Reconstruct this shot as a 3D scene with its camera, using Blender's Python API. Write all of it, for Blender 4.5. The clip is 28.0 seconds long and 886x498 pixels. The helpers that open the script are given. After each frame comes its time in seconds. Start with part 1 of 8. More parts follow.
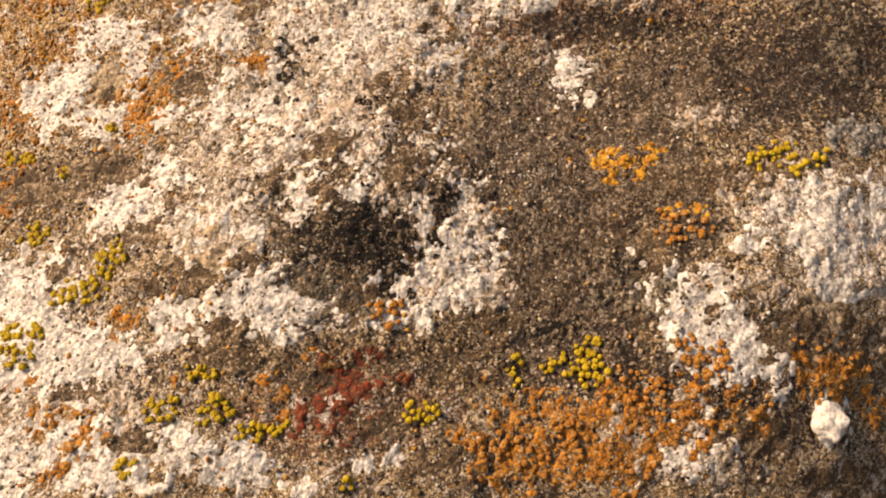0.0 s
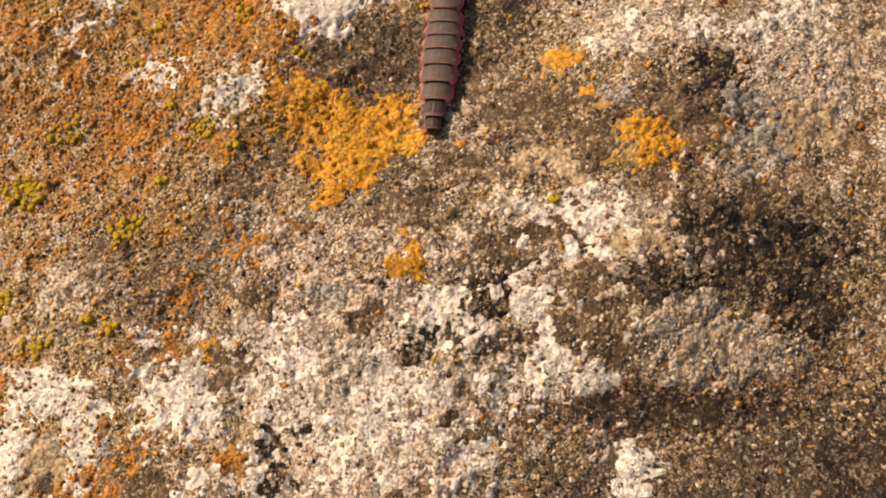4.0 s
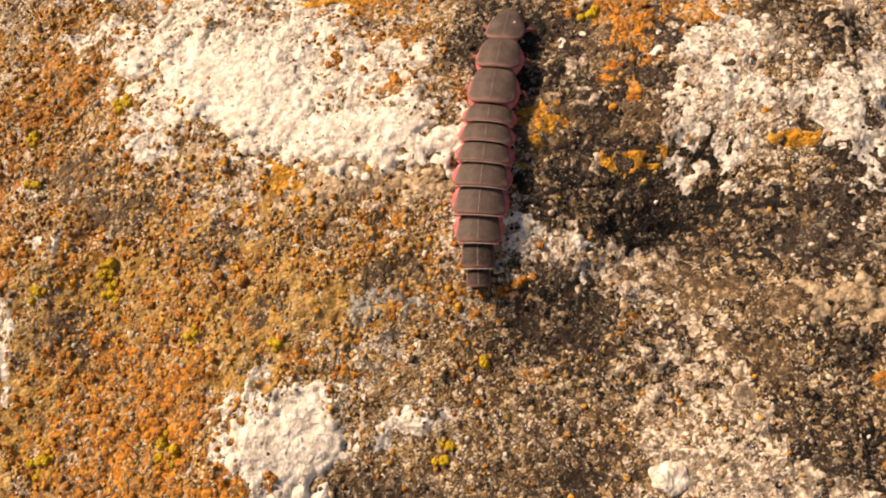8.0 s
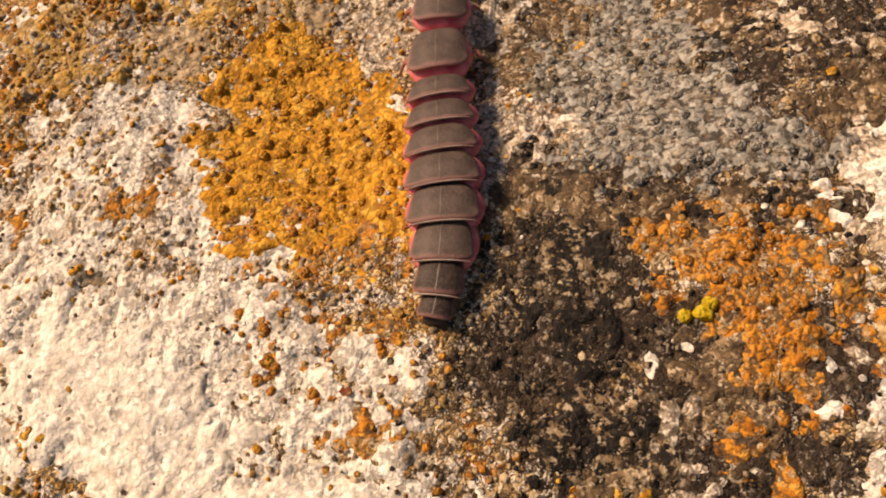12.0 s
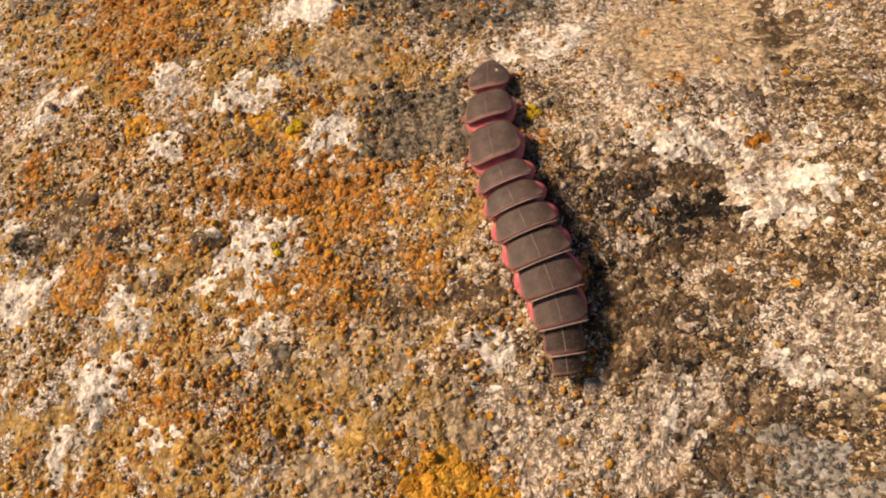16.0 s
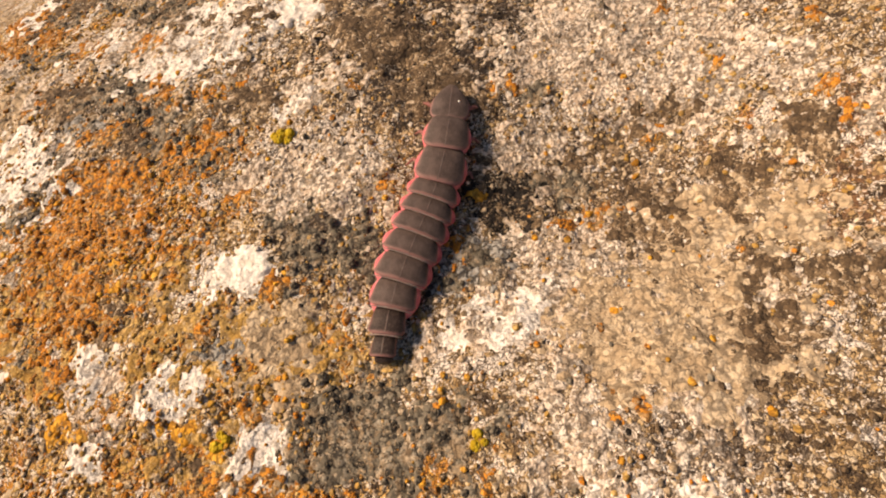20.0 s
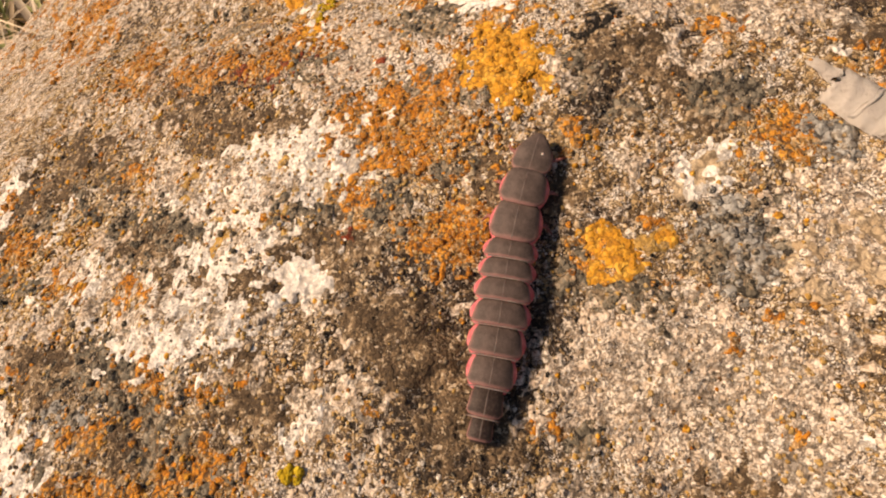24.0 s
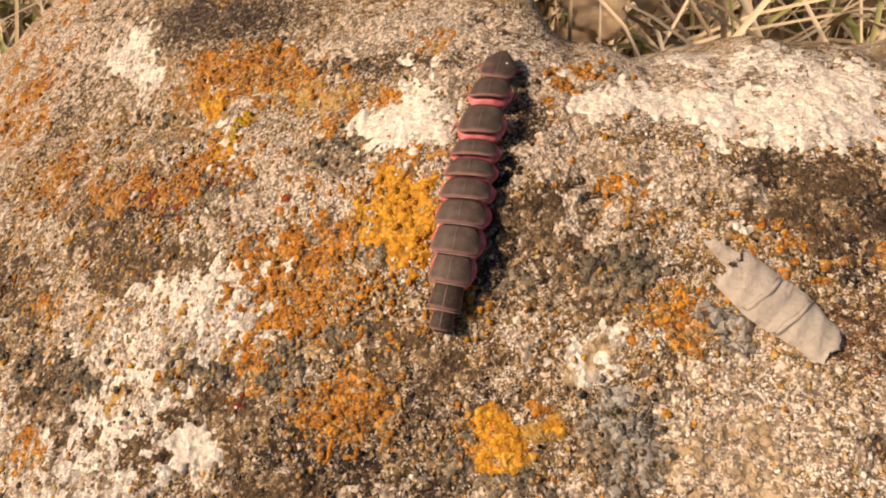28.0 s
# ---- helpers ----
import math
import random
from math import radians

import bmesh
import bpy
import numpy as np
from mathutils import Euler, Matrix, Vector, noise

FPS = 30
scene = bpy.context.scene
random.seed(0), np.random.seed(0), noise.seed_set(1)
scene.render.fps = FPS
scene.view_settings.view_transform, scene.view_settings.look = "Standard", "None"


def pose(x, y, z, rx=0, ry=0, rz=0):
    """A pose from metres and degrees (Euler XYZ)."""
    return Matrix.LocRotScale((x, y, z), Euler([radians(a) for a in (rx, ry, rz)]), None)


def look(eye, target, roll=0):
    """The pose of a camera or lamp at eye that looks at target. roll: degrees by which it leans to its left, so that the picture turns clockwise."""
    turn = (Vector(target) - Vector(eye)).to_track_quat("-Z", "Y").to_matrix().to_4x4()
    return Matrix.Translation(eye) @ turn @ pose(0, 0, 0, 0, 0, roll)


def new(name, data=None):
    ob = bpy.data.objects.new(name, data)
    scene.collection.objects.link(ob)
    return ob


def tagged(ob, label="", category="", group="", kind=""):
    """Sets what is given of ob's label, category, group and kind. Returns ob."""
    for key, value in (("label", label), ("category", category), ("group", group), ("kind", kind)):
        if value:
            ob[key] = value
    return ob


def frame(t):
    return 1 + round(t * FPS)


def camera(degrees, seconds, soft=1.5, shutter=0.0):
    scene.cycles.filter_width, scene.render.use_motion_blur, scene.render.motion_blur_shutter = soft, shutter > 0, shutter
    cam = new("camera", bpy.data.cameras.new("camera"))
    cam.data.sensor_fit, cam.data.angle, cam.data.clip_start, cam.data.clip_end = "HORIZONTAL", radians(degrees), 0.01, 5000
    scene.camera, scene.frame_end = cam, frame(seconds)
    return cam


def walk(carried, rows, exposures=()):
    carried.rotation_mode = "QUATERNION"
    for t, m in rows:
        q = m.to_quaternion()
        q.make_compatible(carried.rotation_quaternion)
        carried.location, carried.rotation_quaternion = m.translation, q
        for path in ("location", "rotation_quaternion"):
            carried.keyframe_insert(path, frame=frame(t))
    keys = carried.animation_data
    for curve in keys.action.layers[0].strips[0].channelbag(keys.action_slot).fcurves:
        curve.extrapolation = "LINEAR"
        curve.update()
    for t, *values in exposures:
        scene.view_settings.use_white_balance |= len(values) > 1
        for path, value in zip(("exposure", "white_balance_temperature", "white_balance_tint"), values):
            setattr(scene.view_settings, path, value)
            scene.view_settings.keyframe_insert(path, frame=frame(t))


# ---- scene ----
cam = camera(66.3, 28.0, soft=2.0)
METRES, EYE, TILT, LEAN, TURN = 0.30, 0.118, -62.0, 0.0, 0.0
ROWS = [
    (0.0, 0.0079, 0.0920, -0.0536, -1.57, 23.54, -1.49),
    (0.5, 0.0122, 0.0971, -0.0226, -1.48, 23.90, -1.40),
    (1.0, 0.0111, 0.1062, -0.0068, -1.69, 23.47, -1.58),
    (1.5, 0.0082, 0.1028, 0.0141, -1.86, 23.16, -1.73),
    (2.0, 0.0148, 0.0973, 0.0423, -1.62, 23.03, -1.63),
    (2.5, 0.0200, 0.0978, 0.0613, -1.27, 22.66, -1.72),
    (4.5, -0.0108, 0.0913, 0.1416, -1.59, 21.55, -1.94),
    (5.0, -0.0100, 0.0964, 0.1665, -1.43, 21.25, -1.99),
    (5.5, -0.0217, 0.1061, 0.1926, -1.52, 21.06, -2.14),
    (6.0, -0.0228, 0.1186, 0.2143, -1.73, 21.00, -1.99),
    (6.5, -0.0210, 0.1177, 0.2400, -1.61, 21.15, -2.14),
    (7.0, -0.0227, 0.1223, 0.2671, -1.68, 20.76, -2.07),
    (7.5, -0.0218, 0.1191, 0.2836, -1.75, 20.49, -2.20),
    (8.0, -0.0182, 0.1208, 0.3019, -1.69, 20.28, -2.21),
    (8.5, -0.0129, 0.1295, 0.3230, -1.43, 19.72, -2.38),
    (9.0, -0.0152, 0.1320, 0.3357, -1.65, 19.33, -2.57),
    (9.5, -0.0261, 0.1389, 0.3515, -2.20, 18.97, -2.56),
    (10.0, -0.0350, 0.1396, 0.3747, -2.15, 18.57, -2.57),
    (10.5, -0.0327, 0.1458, 0.3867, -1.86, 17.89, -2.45),
    (11.0, -0.0254, 0.1570, 0.4032, -1.41, 17.31, -2.36),
    (11.5, -0.0243, 0.1689, 0.4071, -1.09, 16.35, -2.49),
    (13.5, 0.0131, 0.1493, 0.4576, 6.45, 8.98, -0.07),
    (14.0, -0.0030, 0.1392, 0.4676, 5.33, 8.16, 0.02),
    (14.5, -0.0313, 0.1299, 0.4926, 3.19, 8.28, -0.06),
    (15.0, -0.0425, 0.1302, 0.5120, 2.47, 7.84, -0.10),
    (15.5, -0.0539, 0.1411, 0.5214, 1.86, 7.43, 0.00),
    (16.0, -0.0540, 0.1560, 0.5360, 1.78, 7.07, -0.09),
    (16.5, -0.0602, 0.1638, 0.5458, 1.60, 7.16, -0.58),
    (17.0, -0.0676, 0.1735, 0.5525, 1.25, 7.05, -0.87),
    (17.5, -0.0556, 0.1802, 0.5662, 1.73, 6.94, -0.73),
    (18.0, -0.0480, 0.1850, 0.5754, 2.93, 6.39, -0.75),
    (18.5, -0.0352, 0.1833, 0.5870, 4.24, 5.82, -0.28),
    (19.0, -0.0290, 0.1785, 0.5970, 5.37, 4.47, 1.03),
    (19.5, -0.0269, 0.1740, 0.6100, 6.26, 3.41, 1.57),
    (20.0, -0.0271, 0.1714, 0.6279, 5.81, 2.99, 1.95),
    (20.5, -0.0406, 0.1725, 0.6342, 5.23, 2.55, 1.43),
    (21.0, -0.0454, 0.1775, 0.6453, 4.74, 2.25, 1.18),
    (21.5, -0.0414, 0.1792, 0.6613, 4.71, 1.85, 1.43),
    (22.0, -0.0363, 0.1821, 0.6775, 4.69, 1.35, 1.11),
    (22.5, -0.0386, 0.1887, 0.6922, 4.45, 0.91, 1.02),
    (24.5, -0.0297, 0.2013, 0.7544, 6.02, -4.97, 2.19),
    (25.0, -0.0219, 0.2054, 0.7563, 6.21, -4.97, 2.17),
    (25.5, -0.0188, 0.2093, 0.7623, 6.28, -5.02, 2.15),
    (26.0, -0.0090, 0.2108, 0.7678, 6.48, -5.15, 2.41),
    (26.5, -0.0041, 0.2140, 0.7710, 6.66, -5.53, 2.58),
    (27.0, -0.0040, 0.2173, 0.7753, 6.63, -5.88, 2.33),
    (27.5, 0.0031, 0.2199, 0.7870, 6.65, -6.13, 2.48),
    (28.0, -0.0005, 0.2151, 0.7981, 6.51, -6.28, 2.38),
]
walk(cam, [(t, pose(0, 0, EYE, TILT, LEAN, TURN) @ pose(METRES * x, METRES * y, METRES * z, 90 + pitch, roll, yaw)) for t, x, y, z, yaw, pitch, roll in ROWS],
     exposures=[(0.0, 0.46, 7700, 20), (1.0, 0.38, 7700, 20), (2.0, 0.36, 7700, 20), (5.0, 0.34, 7500, 18), (6.0, 0.32, 7450, 17), (7.0, 0.35, 7550, 18), (8.0, 0.41, 7850, 20), (9.0, 0.39, 7850, 20), (10.0, 0.07, 8050, 21), (11.0, -0.11, 8250, 22), (13.5, 0.58, 7750, 20),
                (14.0, 0.58, 7700, 19), (15.0, 0.39, 7650, 20), (16.0, 0.09, 7700, 20), (17.0, 0.11, 7650, 20), (18.0, 0.27, 7750, 20), (20.0, 0.32, 7550, 20), (22.0, 0.34, 7500, 19), (25.0, 0.16, 7750, 21), (28.0, 0.14, 7750, 21)])

# ---- light: a hazy warm sun from the side, under a pale sky ----
SUN_FROM = Vector((-0.74, 0.07, 0.67)).normalized()
world = bpy.data.worlds.new("world")
scene.world = world
world.use_nodes = True
sky = world.node_tree.nodes.new("ShaderNodeTexSky")
sky.sky_type = "NISHITA"
sky.sun_disc = False
sky.sun_elevation = math.asin(SUN_FROM.z)
sky.sun_rotation = math.atan2(SUN_FROM.x, SUN_FROM.y)
world.node_tree.links.new(sky.outputs[0], world.node_tree.nodes["Background"].inputs[0])
world.node_tree.nodes["Background"].inputs[1].default_value = 0.062
sun = new("sun", bpy.data.lights.new("sun", "SUN"))
sun.data.energy, sun.data.angle, sun.data.color = 4.9, radians(12), (1.0, 0.85, 0.67)
sun.matrix_world = look((0, 0, 0), -SUN_FROM)
tagged(sun, "warm hazy sunlight", "sun", kind="structure")

# ---- the stone's own frame: u across, v along the crawl, w outwards, in millimetres ----
ROT = Matrix.Rotation(radians(TILT), 3, "X")
AX_U, AX_V, AX_W = (np.array(ROT @ Vector(a)) for a in ((1, 0, 0), (0, 0, 1), (0, -1, 0)))
LIFT = np.array([0, 0, EYE])


def to_world(u, v, w):
    u, v, w = (np.asarray(a, float)[..., None] * 0.001 for a in (u, v, w))
    return u * AX_U + v * AX_V + w * AX_W + LIFT


FRAME = Matrix((AX_U, AX_V, AX_W)).transposed()


def lattice(i, j, seed):
    n = (i.astype(np.int64) * 374761393 + j.astype(np.int64) * 668265263 + seed * 974634777) & 0xFFFFFFFF
    n = ((n ^ (n >> 13)) * 1274126177) & 0xFFFFFFFF
    return ((n ^ (n >> 16)) & 0xFFFFFF) / float(0x1000000)


def vnoise(x, y, seed=0):
    i, j = np.floor(x), np.floor(y)
    fx, fy = x - i, y - j
    fx, fy = fx * fx * (3 - 2 * fx), fy * fy * (3 - 2 * fy)
    a, b = lattice(i, j, seed), lattice(i + 1, j, seed)
    c, d = lattice(i, j + 1, seed), lattice(i + 1, j + 1, seed)
    return (a + (b - a) * fx) * (1 - fy) + (c + (d - c) * fx) * fy


def fbm(x, y, seed=0, octaves=3):
    total, amp, norm = 0, 1.0, 0
    for k in range(octaves):
        total, norm = total + amp * vnoise(x * 2**k + 17.3 * k, y * 2**k - 9.1 * k, seed + k), norm + amp
        amp *= 0.5
    return total / norm


# Broad form of the stone: a swelling back that falls off past its crest.
TERMS = [(0, 0, -89.121), (0, 1, 1.28), (0, 2, -27.591), (0, 3, -10.906), (0, 4, -0.167), (0, 5, -0.984), (1, 0, 5.937), (1, 1, 0.97), (1, 2, -2.964), (1, 3, 4.087), (1, 4, -0.02), (2, 0, -0.897), (2, 1, 1.39), (2, 2, -2.561), (2, 3, -1.452), (3, 0, 0.1), (3, 1, -0.723)]
# Local swells (height > 0) and hollows (height < 0): u, v, spread, height.
BUMPS = [(8.5, 190.7, 9, -3.76), (2.7, 86.3, 14, -3.86), (-13.7, 76.5, 9, -2.56), (3.9, 201.6, 9, -4.34), (-34.1, 98.9, 9, -2.98), (-7.5, 187.0, 9, -2.72), (-5.2, 152.1, 9, -1.8), (-19.5, 178.7, 9, -2.47), (18.3, 41.9, 9, -2.5), (37.3, 46.7, 9, -2.77), (25.2, 101.0, 9, -0.2), (-6.2, 242.2, 9, 2.74), (-43.1, 77.3, 9, -2.55), (-17.0, 22.5, 9, 2.66), (-2.2, 218.5, 9, -2.01), (19.7, 57.5, 9, 2.2), (19.4, 128.9, 9, 2.22), (1.5, 113.3, 9, 0.95), (-10.9, 98.1, 9, -1.3), (-14.7, 150.4, 9, -1.33), (-24.6, 68.4, 9, -1.87), (-2.8, 22.9, 9, 2.0), (-13.9, 211.8, 14, -2.49), (18.4, 48.7, 14, -2.02), (-4.2, 173.9, 9, 2.09), (23.6, 82.8, 9, 1.97), (-42.0, 247.6, 9, 1.67), (-8.3, 194.0, 9, -2.2), (-32.6, 198.8, 9, -1.85), (-16.9, 46.7, 14, -1.18), (-51.7, 223.0, 9, -1.43), (15.4, 222.1, 9, -1.85), (-20.3, 125.2, 9, 0.84), (-13.2, 154.7, 9, -1.1), (17.4, 237.7, 9, 1.24), (-27.0, 10.2, 9, 1.3), (42.0, 8.0, 15, 5.5), (-0.7, 168.1, 5, -4.0), (15.3, 111.6, 4, -2.6), (4.6, 153.2, 6, -2.5), (9.7, 112.7, 5, -2.0)]


def smooth_max(a, k):
    """0 for a well below 0, a for a well above it."""
    return 0.5 * (a + np.sqrt(a * a + k * k))


def crest(u):
    """Where the back ends and the far side of the stone begins."""
    return 252.6 + 19 / (1 + np.exp((u - 1) / 1.5)) + 0.22 * np.maximum(-u - 10, 0) - 0.05 * np.maximum(u, 0) + 0.9 * np.sin(u * 0.31) + 0.5 * np.sin(u * 0.83 + 1)


def broad(u, v):
    u, v = np.asarray(u, float), np.asarray(v, float)
    uc, vc = np.clip(u, -70, 62), np.clip(v, -28, 247)
    z = sum(k * (uc / 40) ** i * ((vc - 120) / 120) ** j for i, j, k in TERMS)
    for x, y, s, k in BUMPS:
        z = z + k * np.exp(-((uc - x) ** 2 + (vc - y) ** 2) / (2 * s * s))
    far = smooth_max(v - 247, 3)
    over = smooth_max(v - crest(u), 2.0) - 0.3
    left = smooth_max(-106 + 0.8 * np.clip(v - 249, -45, 27) - u, 4)
    right = smooth_max(u - 60, 8)
    near = smooth_max(-26 - v, 8)
    z = z - (0.75 + 0.25 / (1 + np.exp(-(u + 20) / 6))) * far - 9.0 * over - 0.45 * np.maximum(-70 - u, 0) - 2.5 * left - 0.03 * right**1.7 - 0.03 * near**1.7
    return z


def surface(u, v):
    """The stone's skin with its grain."""
    z = broad(u, v)
    z = z + 1.5 * (fbm(u / 7, v / 7, 3, 3) - 0.5) + 0.75 * (fbm(u / 1.9, v / 1.9, 11, 2) - 0.5) + 0.26 * (vnoise(u / 0.62, v / 0.62, 23) - 0.5)
    return z


def link(name, verts, faces, material, parent=None, label="", origin=None, smooth=True, attributes=None):
    """One mesh object from world-space vertices, with its origin at the given place."""
    verts = np.asarray(verts, float)
    me = bpy.data.meshes.new(name)
    place = np.zeros(3) if origin is None else np.asarray(origin, float)
    faces = np.asarray(faces, np.int32)
    me.vertices.add(len(verts))
    me.vertices.foreach_set("co", (verts - place).astype(np.float32).ravel())
    n = faces.shape[1]
    me.loops.add(faces.size)
    me.loops.foreach_set("vertex_index", faces.ravel())
    me.polygons.add(len(faces))
    me.polygons.foreach_set("loop_start", np.arange(0, faces.size, n, dtype=np.int32))
    me.polygons.foreach_set("use_smooth", np.full(len(faces), smooth))
    for key, values in (attributes or {}).items():
        me.attributes.new(key, "FLOAT", "POINT").data.foreach_set("value", np.asarray(values, np.float32).ravel())
    me.update(calc_edges=True)
    me.materials.append(material)
    ob = new(name, me)
    ob.location = place
    if parent is not None:
        ob.parent = parent
    if label:
        ob["label"] = label
    return ob


def part(name, bm, material, parent, label=""):
    me = bpy.data.meshes.new(name)
    bm.normal_update()
    bm.to_mesh(me)
    bm.free()
    me.polygons.foreach_set("use_smooth", np.full(len(me.polygons), True))
    me.materials.append(material)
    ob = new(name, me)
    ob.parent = parent
    if label:
        ob["label"] = label
    return ob


# ---- materials ----
class Nodes:
    """A short way to write a node material."""

    def __init__(self, name):
        self.mat = bpy.data.materials.new(name)
        self.mat.use_nodes = True
        self.tree = self.mat.node_tree
        self.bsdf = self.tree.nodes["Principled BSDF"]

    def put(self, socket, value):
        if isinstance(value, bpy.types.NodeSocket):
            self.tree.links.new(value, socket)
        elif value is not None:
            socket.default_value = (*value, 1) if isinstance(value, tuple) and len(value) == 3 and socket.type == "RGBA" else value

    def node(self, kind, out=0, props=None, **inputs):
        n = self.tree.nodes.new(kind)
        for k, v in (props or {}).items():
            if k == "operation":
                n.operation = v
            elif k == "feature":
                n.feature = v
            elif k == "attribute_name":
                n.attribute_name = v
        for k, v in inputs.items():
            self.put(n.inputs[int(k[1:])] if k[0] == "i" and k[1:].isdigit() else n.inputs[k], v)
        return n.outputs[out]

    def place(self, scale=1000.0, space="Object"):
        c = self.tree.nodes.new("ShaderNodeTexCoord")
        return self.node("ShaderNodeMapping", Vector=c.outputs[space], Scale=(scale,) * 3)

    def noise(self, vec, scale, detail=3.0, rough=0.6, out=0):
        return self.node("ShaderNodeTexNoise", out, Vector=vec, Scale=scale, Detail=detail, Roughness=rough)

    def cells(self, vec, scale, out=0, feature="F1"):
        return self.node("ShaderNodeTexVoronoi", out, {"feature": feature}, Vector=vec, Scale=scale)

    def math(self, op, a, b=None, c=None):
        return self.node("ShaderNodeMath", 0, {"operation": op}, i0=a, i1=b, i2=c)

    def mix(self, f, a, b):
        n = self.tree.nodes.new("ShaderNodeMix")
        n.data_type = "RGBA"
        self.put(n.inputs[0], f), self.put(n.inputs[6], a), self.put(n.inputs[7], b)
        return n.outputs[2]

    def step(self, f, lo, hi):
        n = self.tree.nodes.new("ShaderNodeMapRange")
        n.interpolation_type = "SMOOTHSTEP"
        self.put(n.inputs[0], f)
        n.inputs[1].default_value, n.inputs[2].default_value = lo, hi
        return n.outputs[0]

    def ramp(self, f, *stops):
        n = self.tree.nodes.new("ShaderNodeValToRGB")
        while len(n.color_ramp.elements) < len(stops):
            n.color_ramp.elements.new(0.5)
        for e, (p, c) in zip(n.color_ramp.elements, stops):
            e.position, e.color = p, (*c, 1)
        self.put(n.inputs[0], f)
        return n.outputs[0]

    def attr(self, name):
        return self.node("ShaderNodeAttribute", 2, {"attribute_name": name})

    def split(self, colour, channel):
        return self.node("ShaderNodeSeparateColor", channel, i0=colour)

    def island(self):
        return self.tree.nodes.new("ShaderNodeNewGeometry").outputs["Random Per Island"]

    def done(self, colour, rough=0.85, height=None, dist=0.0002, strength=0.6, **more):
        self.put(self.bsdf.inputs["Base Color"], colour)
        self.put(self.bsdf.inputs["Roughness"], rough)
        self.put(self.bsdf.inputs["Specular IOR Level"], more.pop("spec", 0.25))
        for k, v in more.items():
            self.put(self.bsdf.inputs[k.replace("_", " ")], v)
        if height is not None:
            b = self.tree.nodes.new("ShaderNodeBump")
            b.inputs["Strength"].default_value, b.inputs["Distance"].default_value = strength, dist
            self.put(b.inputs["Height"], height)
            self.tree.links.new(b.outputs[0], self.bsdf.inputs["Normal"])
        return self.mat


def rock_material():
    k = Nodes("weathered_limestone")
    p = k.place()
    warp = k.node("ShaderNodeVectorMath", 0, {"operation": "ADD"}, i0=p, i1=k.noise(p, 1.9, 2, out=1))
    big, mid, fine = k.noise(p, 0.16, 5), k.noise(p, 0.42, 6, 0.68), k.noise(p, 4.0, 3)
    lace = k.noise(p, 1.7, 5, 0.72)
    cell = k.cells(warp, 2.7, 1)
    pick, pick2 = k.split(cell, 0), k.split(cell, 1)
    speck = k.math("ADD", k.math("MULTIPLY", pick2, 0.65), k.math("MULTIPLY", k.noise(p, 1.6, 4, 0.75), 0.35))
    small = k.cells(warp, 5.2, 1)
    tiny, tiny2 = k.split(small, 2), k.split(small, 0)
    base = k.mix(k.step(big, 0.35, 0.65), (0.20, 0.13, 0.065), (0.44, 0.30, 0.15))
    grains = k.ramp(pick, (0.0, (0.03, 0.02, 0.013)), (0.16, (0.11, 0.068, 0.034)), (0.36, (0.30, 0.19, 0.085)), (0.6, (0.48, 0.32, 0.145)), (0.8, (0.60, 0.45, 0.26)), (1.0, (0.80, 0.70, 0.54)))
    col = k.mix(0.78, base, grains)

    def cover(col, name, colour, spread=1.0, lo=0.42, hi=0.58, most=0.95, yields="", ragged=0.0):
        here = k.math("SUBTRACT", k.attr(name), k.math("MULTIPLY", k.attr(yields), 0.45)) if yields else k.attr(name)
        shape = k.math("ADD", k.math("MULTIPLY", mid, 0.68 - ragged), k.math("ADD", k.math("MULTIPLY", speck, 0.32), k.math("MULTIPLY", lace, ragged)))
        field = k.math("ADD", here, k.math("MULTIPLY", k.math("SUBTRACT", shape, 0.5), spread))
        return k.mix(k.math("MULTIPLY", k.step(field, lo, hi), most), col, colour)

    pale = k.ramp(tiny2, (0.0, (0.44, 0.34, 0.24)), (0.25, (0.68, 0.57, 0.45)), (1.0, (0.88, 0.82, 0.71)))
    col = cover(col, "olive", k.ramp(pick, (0.0, (0.06, 0.042, 0.018)), (0.5, (0.21, 0.15, 0.06)), (1.0, (0.48, 0.36, 0.17))), 1.2, most=0.8)
    col = cover(col, "grey", k.ramp(pick, (0.0, (0.05, 0.036, 0.024)), (0.5, (0.15, 0.11, 0.072)), (0.85, (0.26, 0.20, 0.14)), (1.0, (0.44, 0.36, 0.27))), 1.0, most=0.88)
    col = cover(col, "straw", k.ramp(pick, (0.0, (0.12, 0.07, 0.03)), (0.3, (0.40, 0.25, 0.10)), (0.6, (0.63, 0.44, 0.21)), (0.85, (0.76, 0.60, 0.37)), (1.0, (0.84, 0.74, 0.56))), 1.7, 0.38, 0.60, 0.85)
    col = cover(col, "ochre", k.ramp(pick, (0.0, (0.14, 0.07, 0.024)), (0.3, (0.42, 0.22, 0.06)), (0.6, (0.58, 0.33, 0.09)), (0.85, (0.66, 0.46, 0.2)), (1.0, (0.80, 0.66, 0.44))), 2.0, 0.42, 0.60, 0.85)
    col = cover(col, "rust", k.ramp(pick, (0.0, (0.08, 0.035, 0.02)), (0.6, (0.25, 0.12, 0.06)), (1.0, (0.45, 0.27, 0.16))), 1.8, most=0.75)
    col = cover(col, "pale", pale, 2.9, 0.44, 0.54, yields="grey", ragged=0.36)
    col = cover(col, "tan", k.ramp(pick, (0.0, (0.15, 0.10, 0.055)), (0.5, (0.31, 0.215, 0.125)), (1.0, (0.46, 0.34, 0.215))), 1.5, 0.42, 0.6, 0.92)
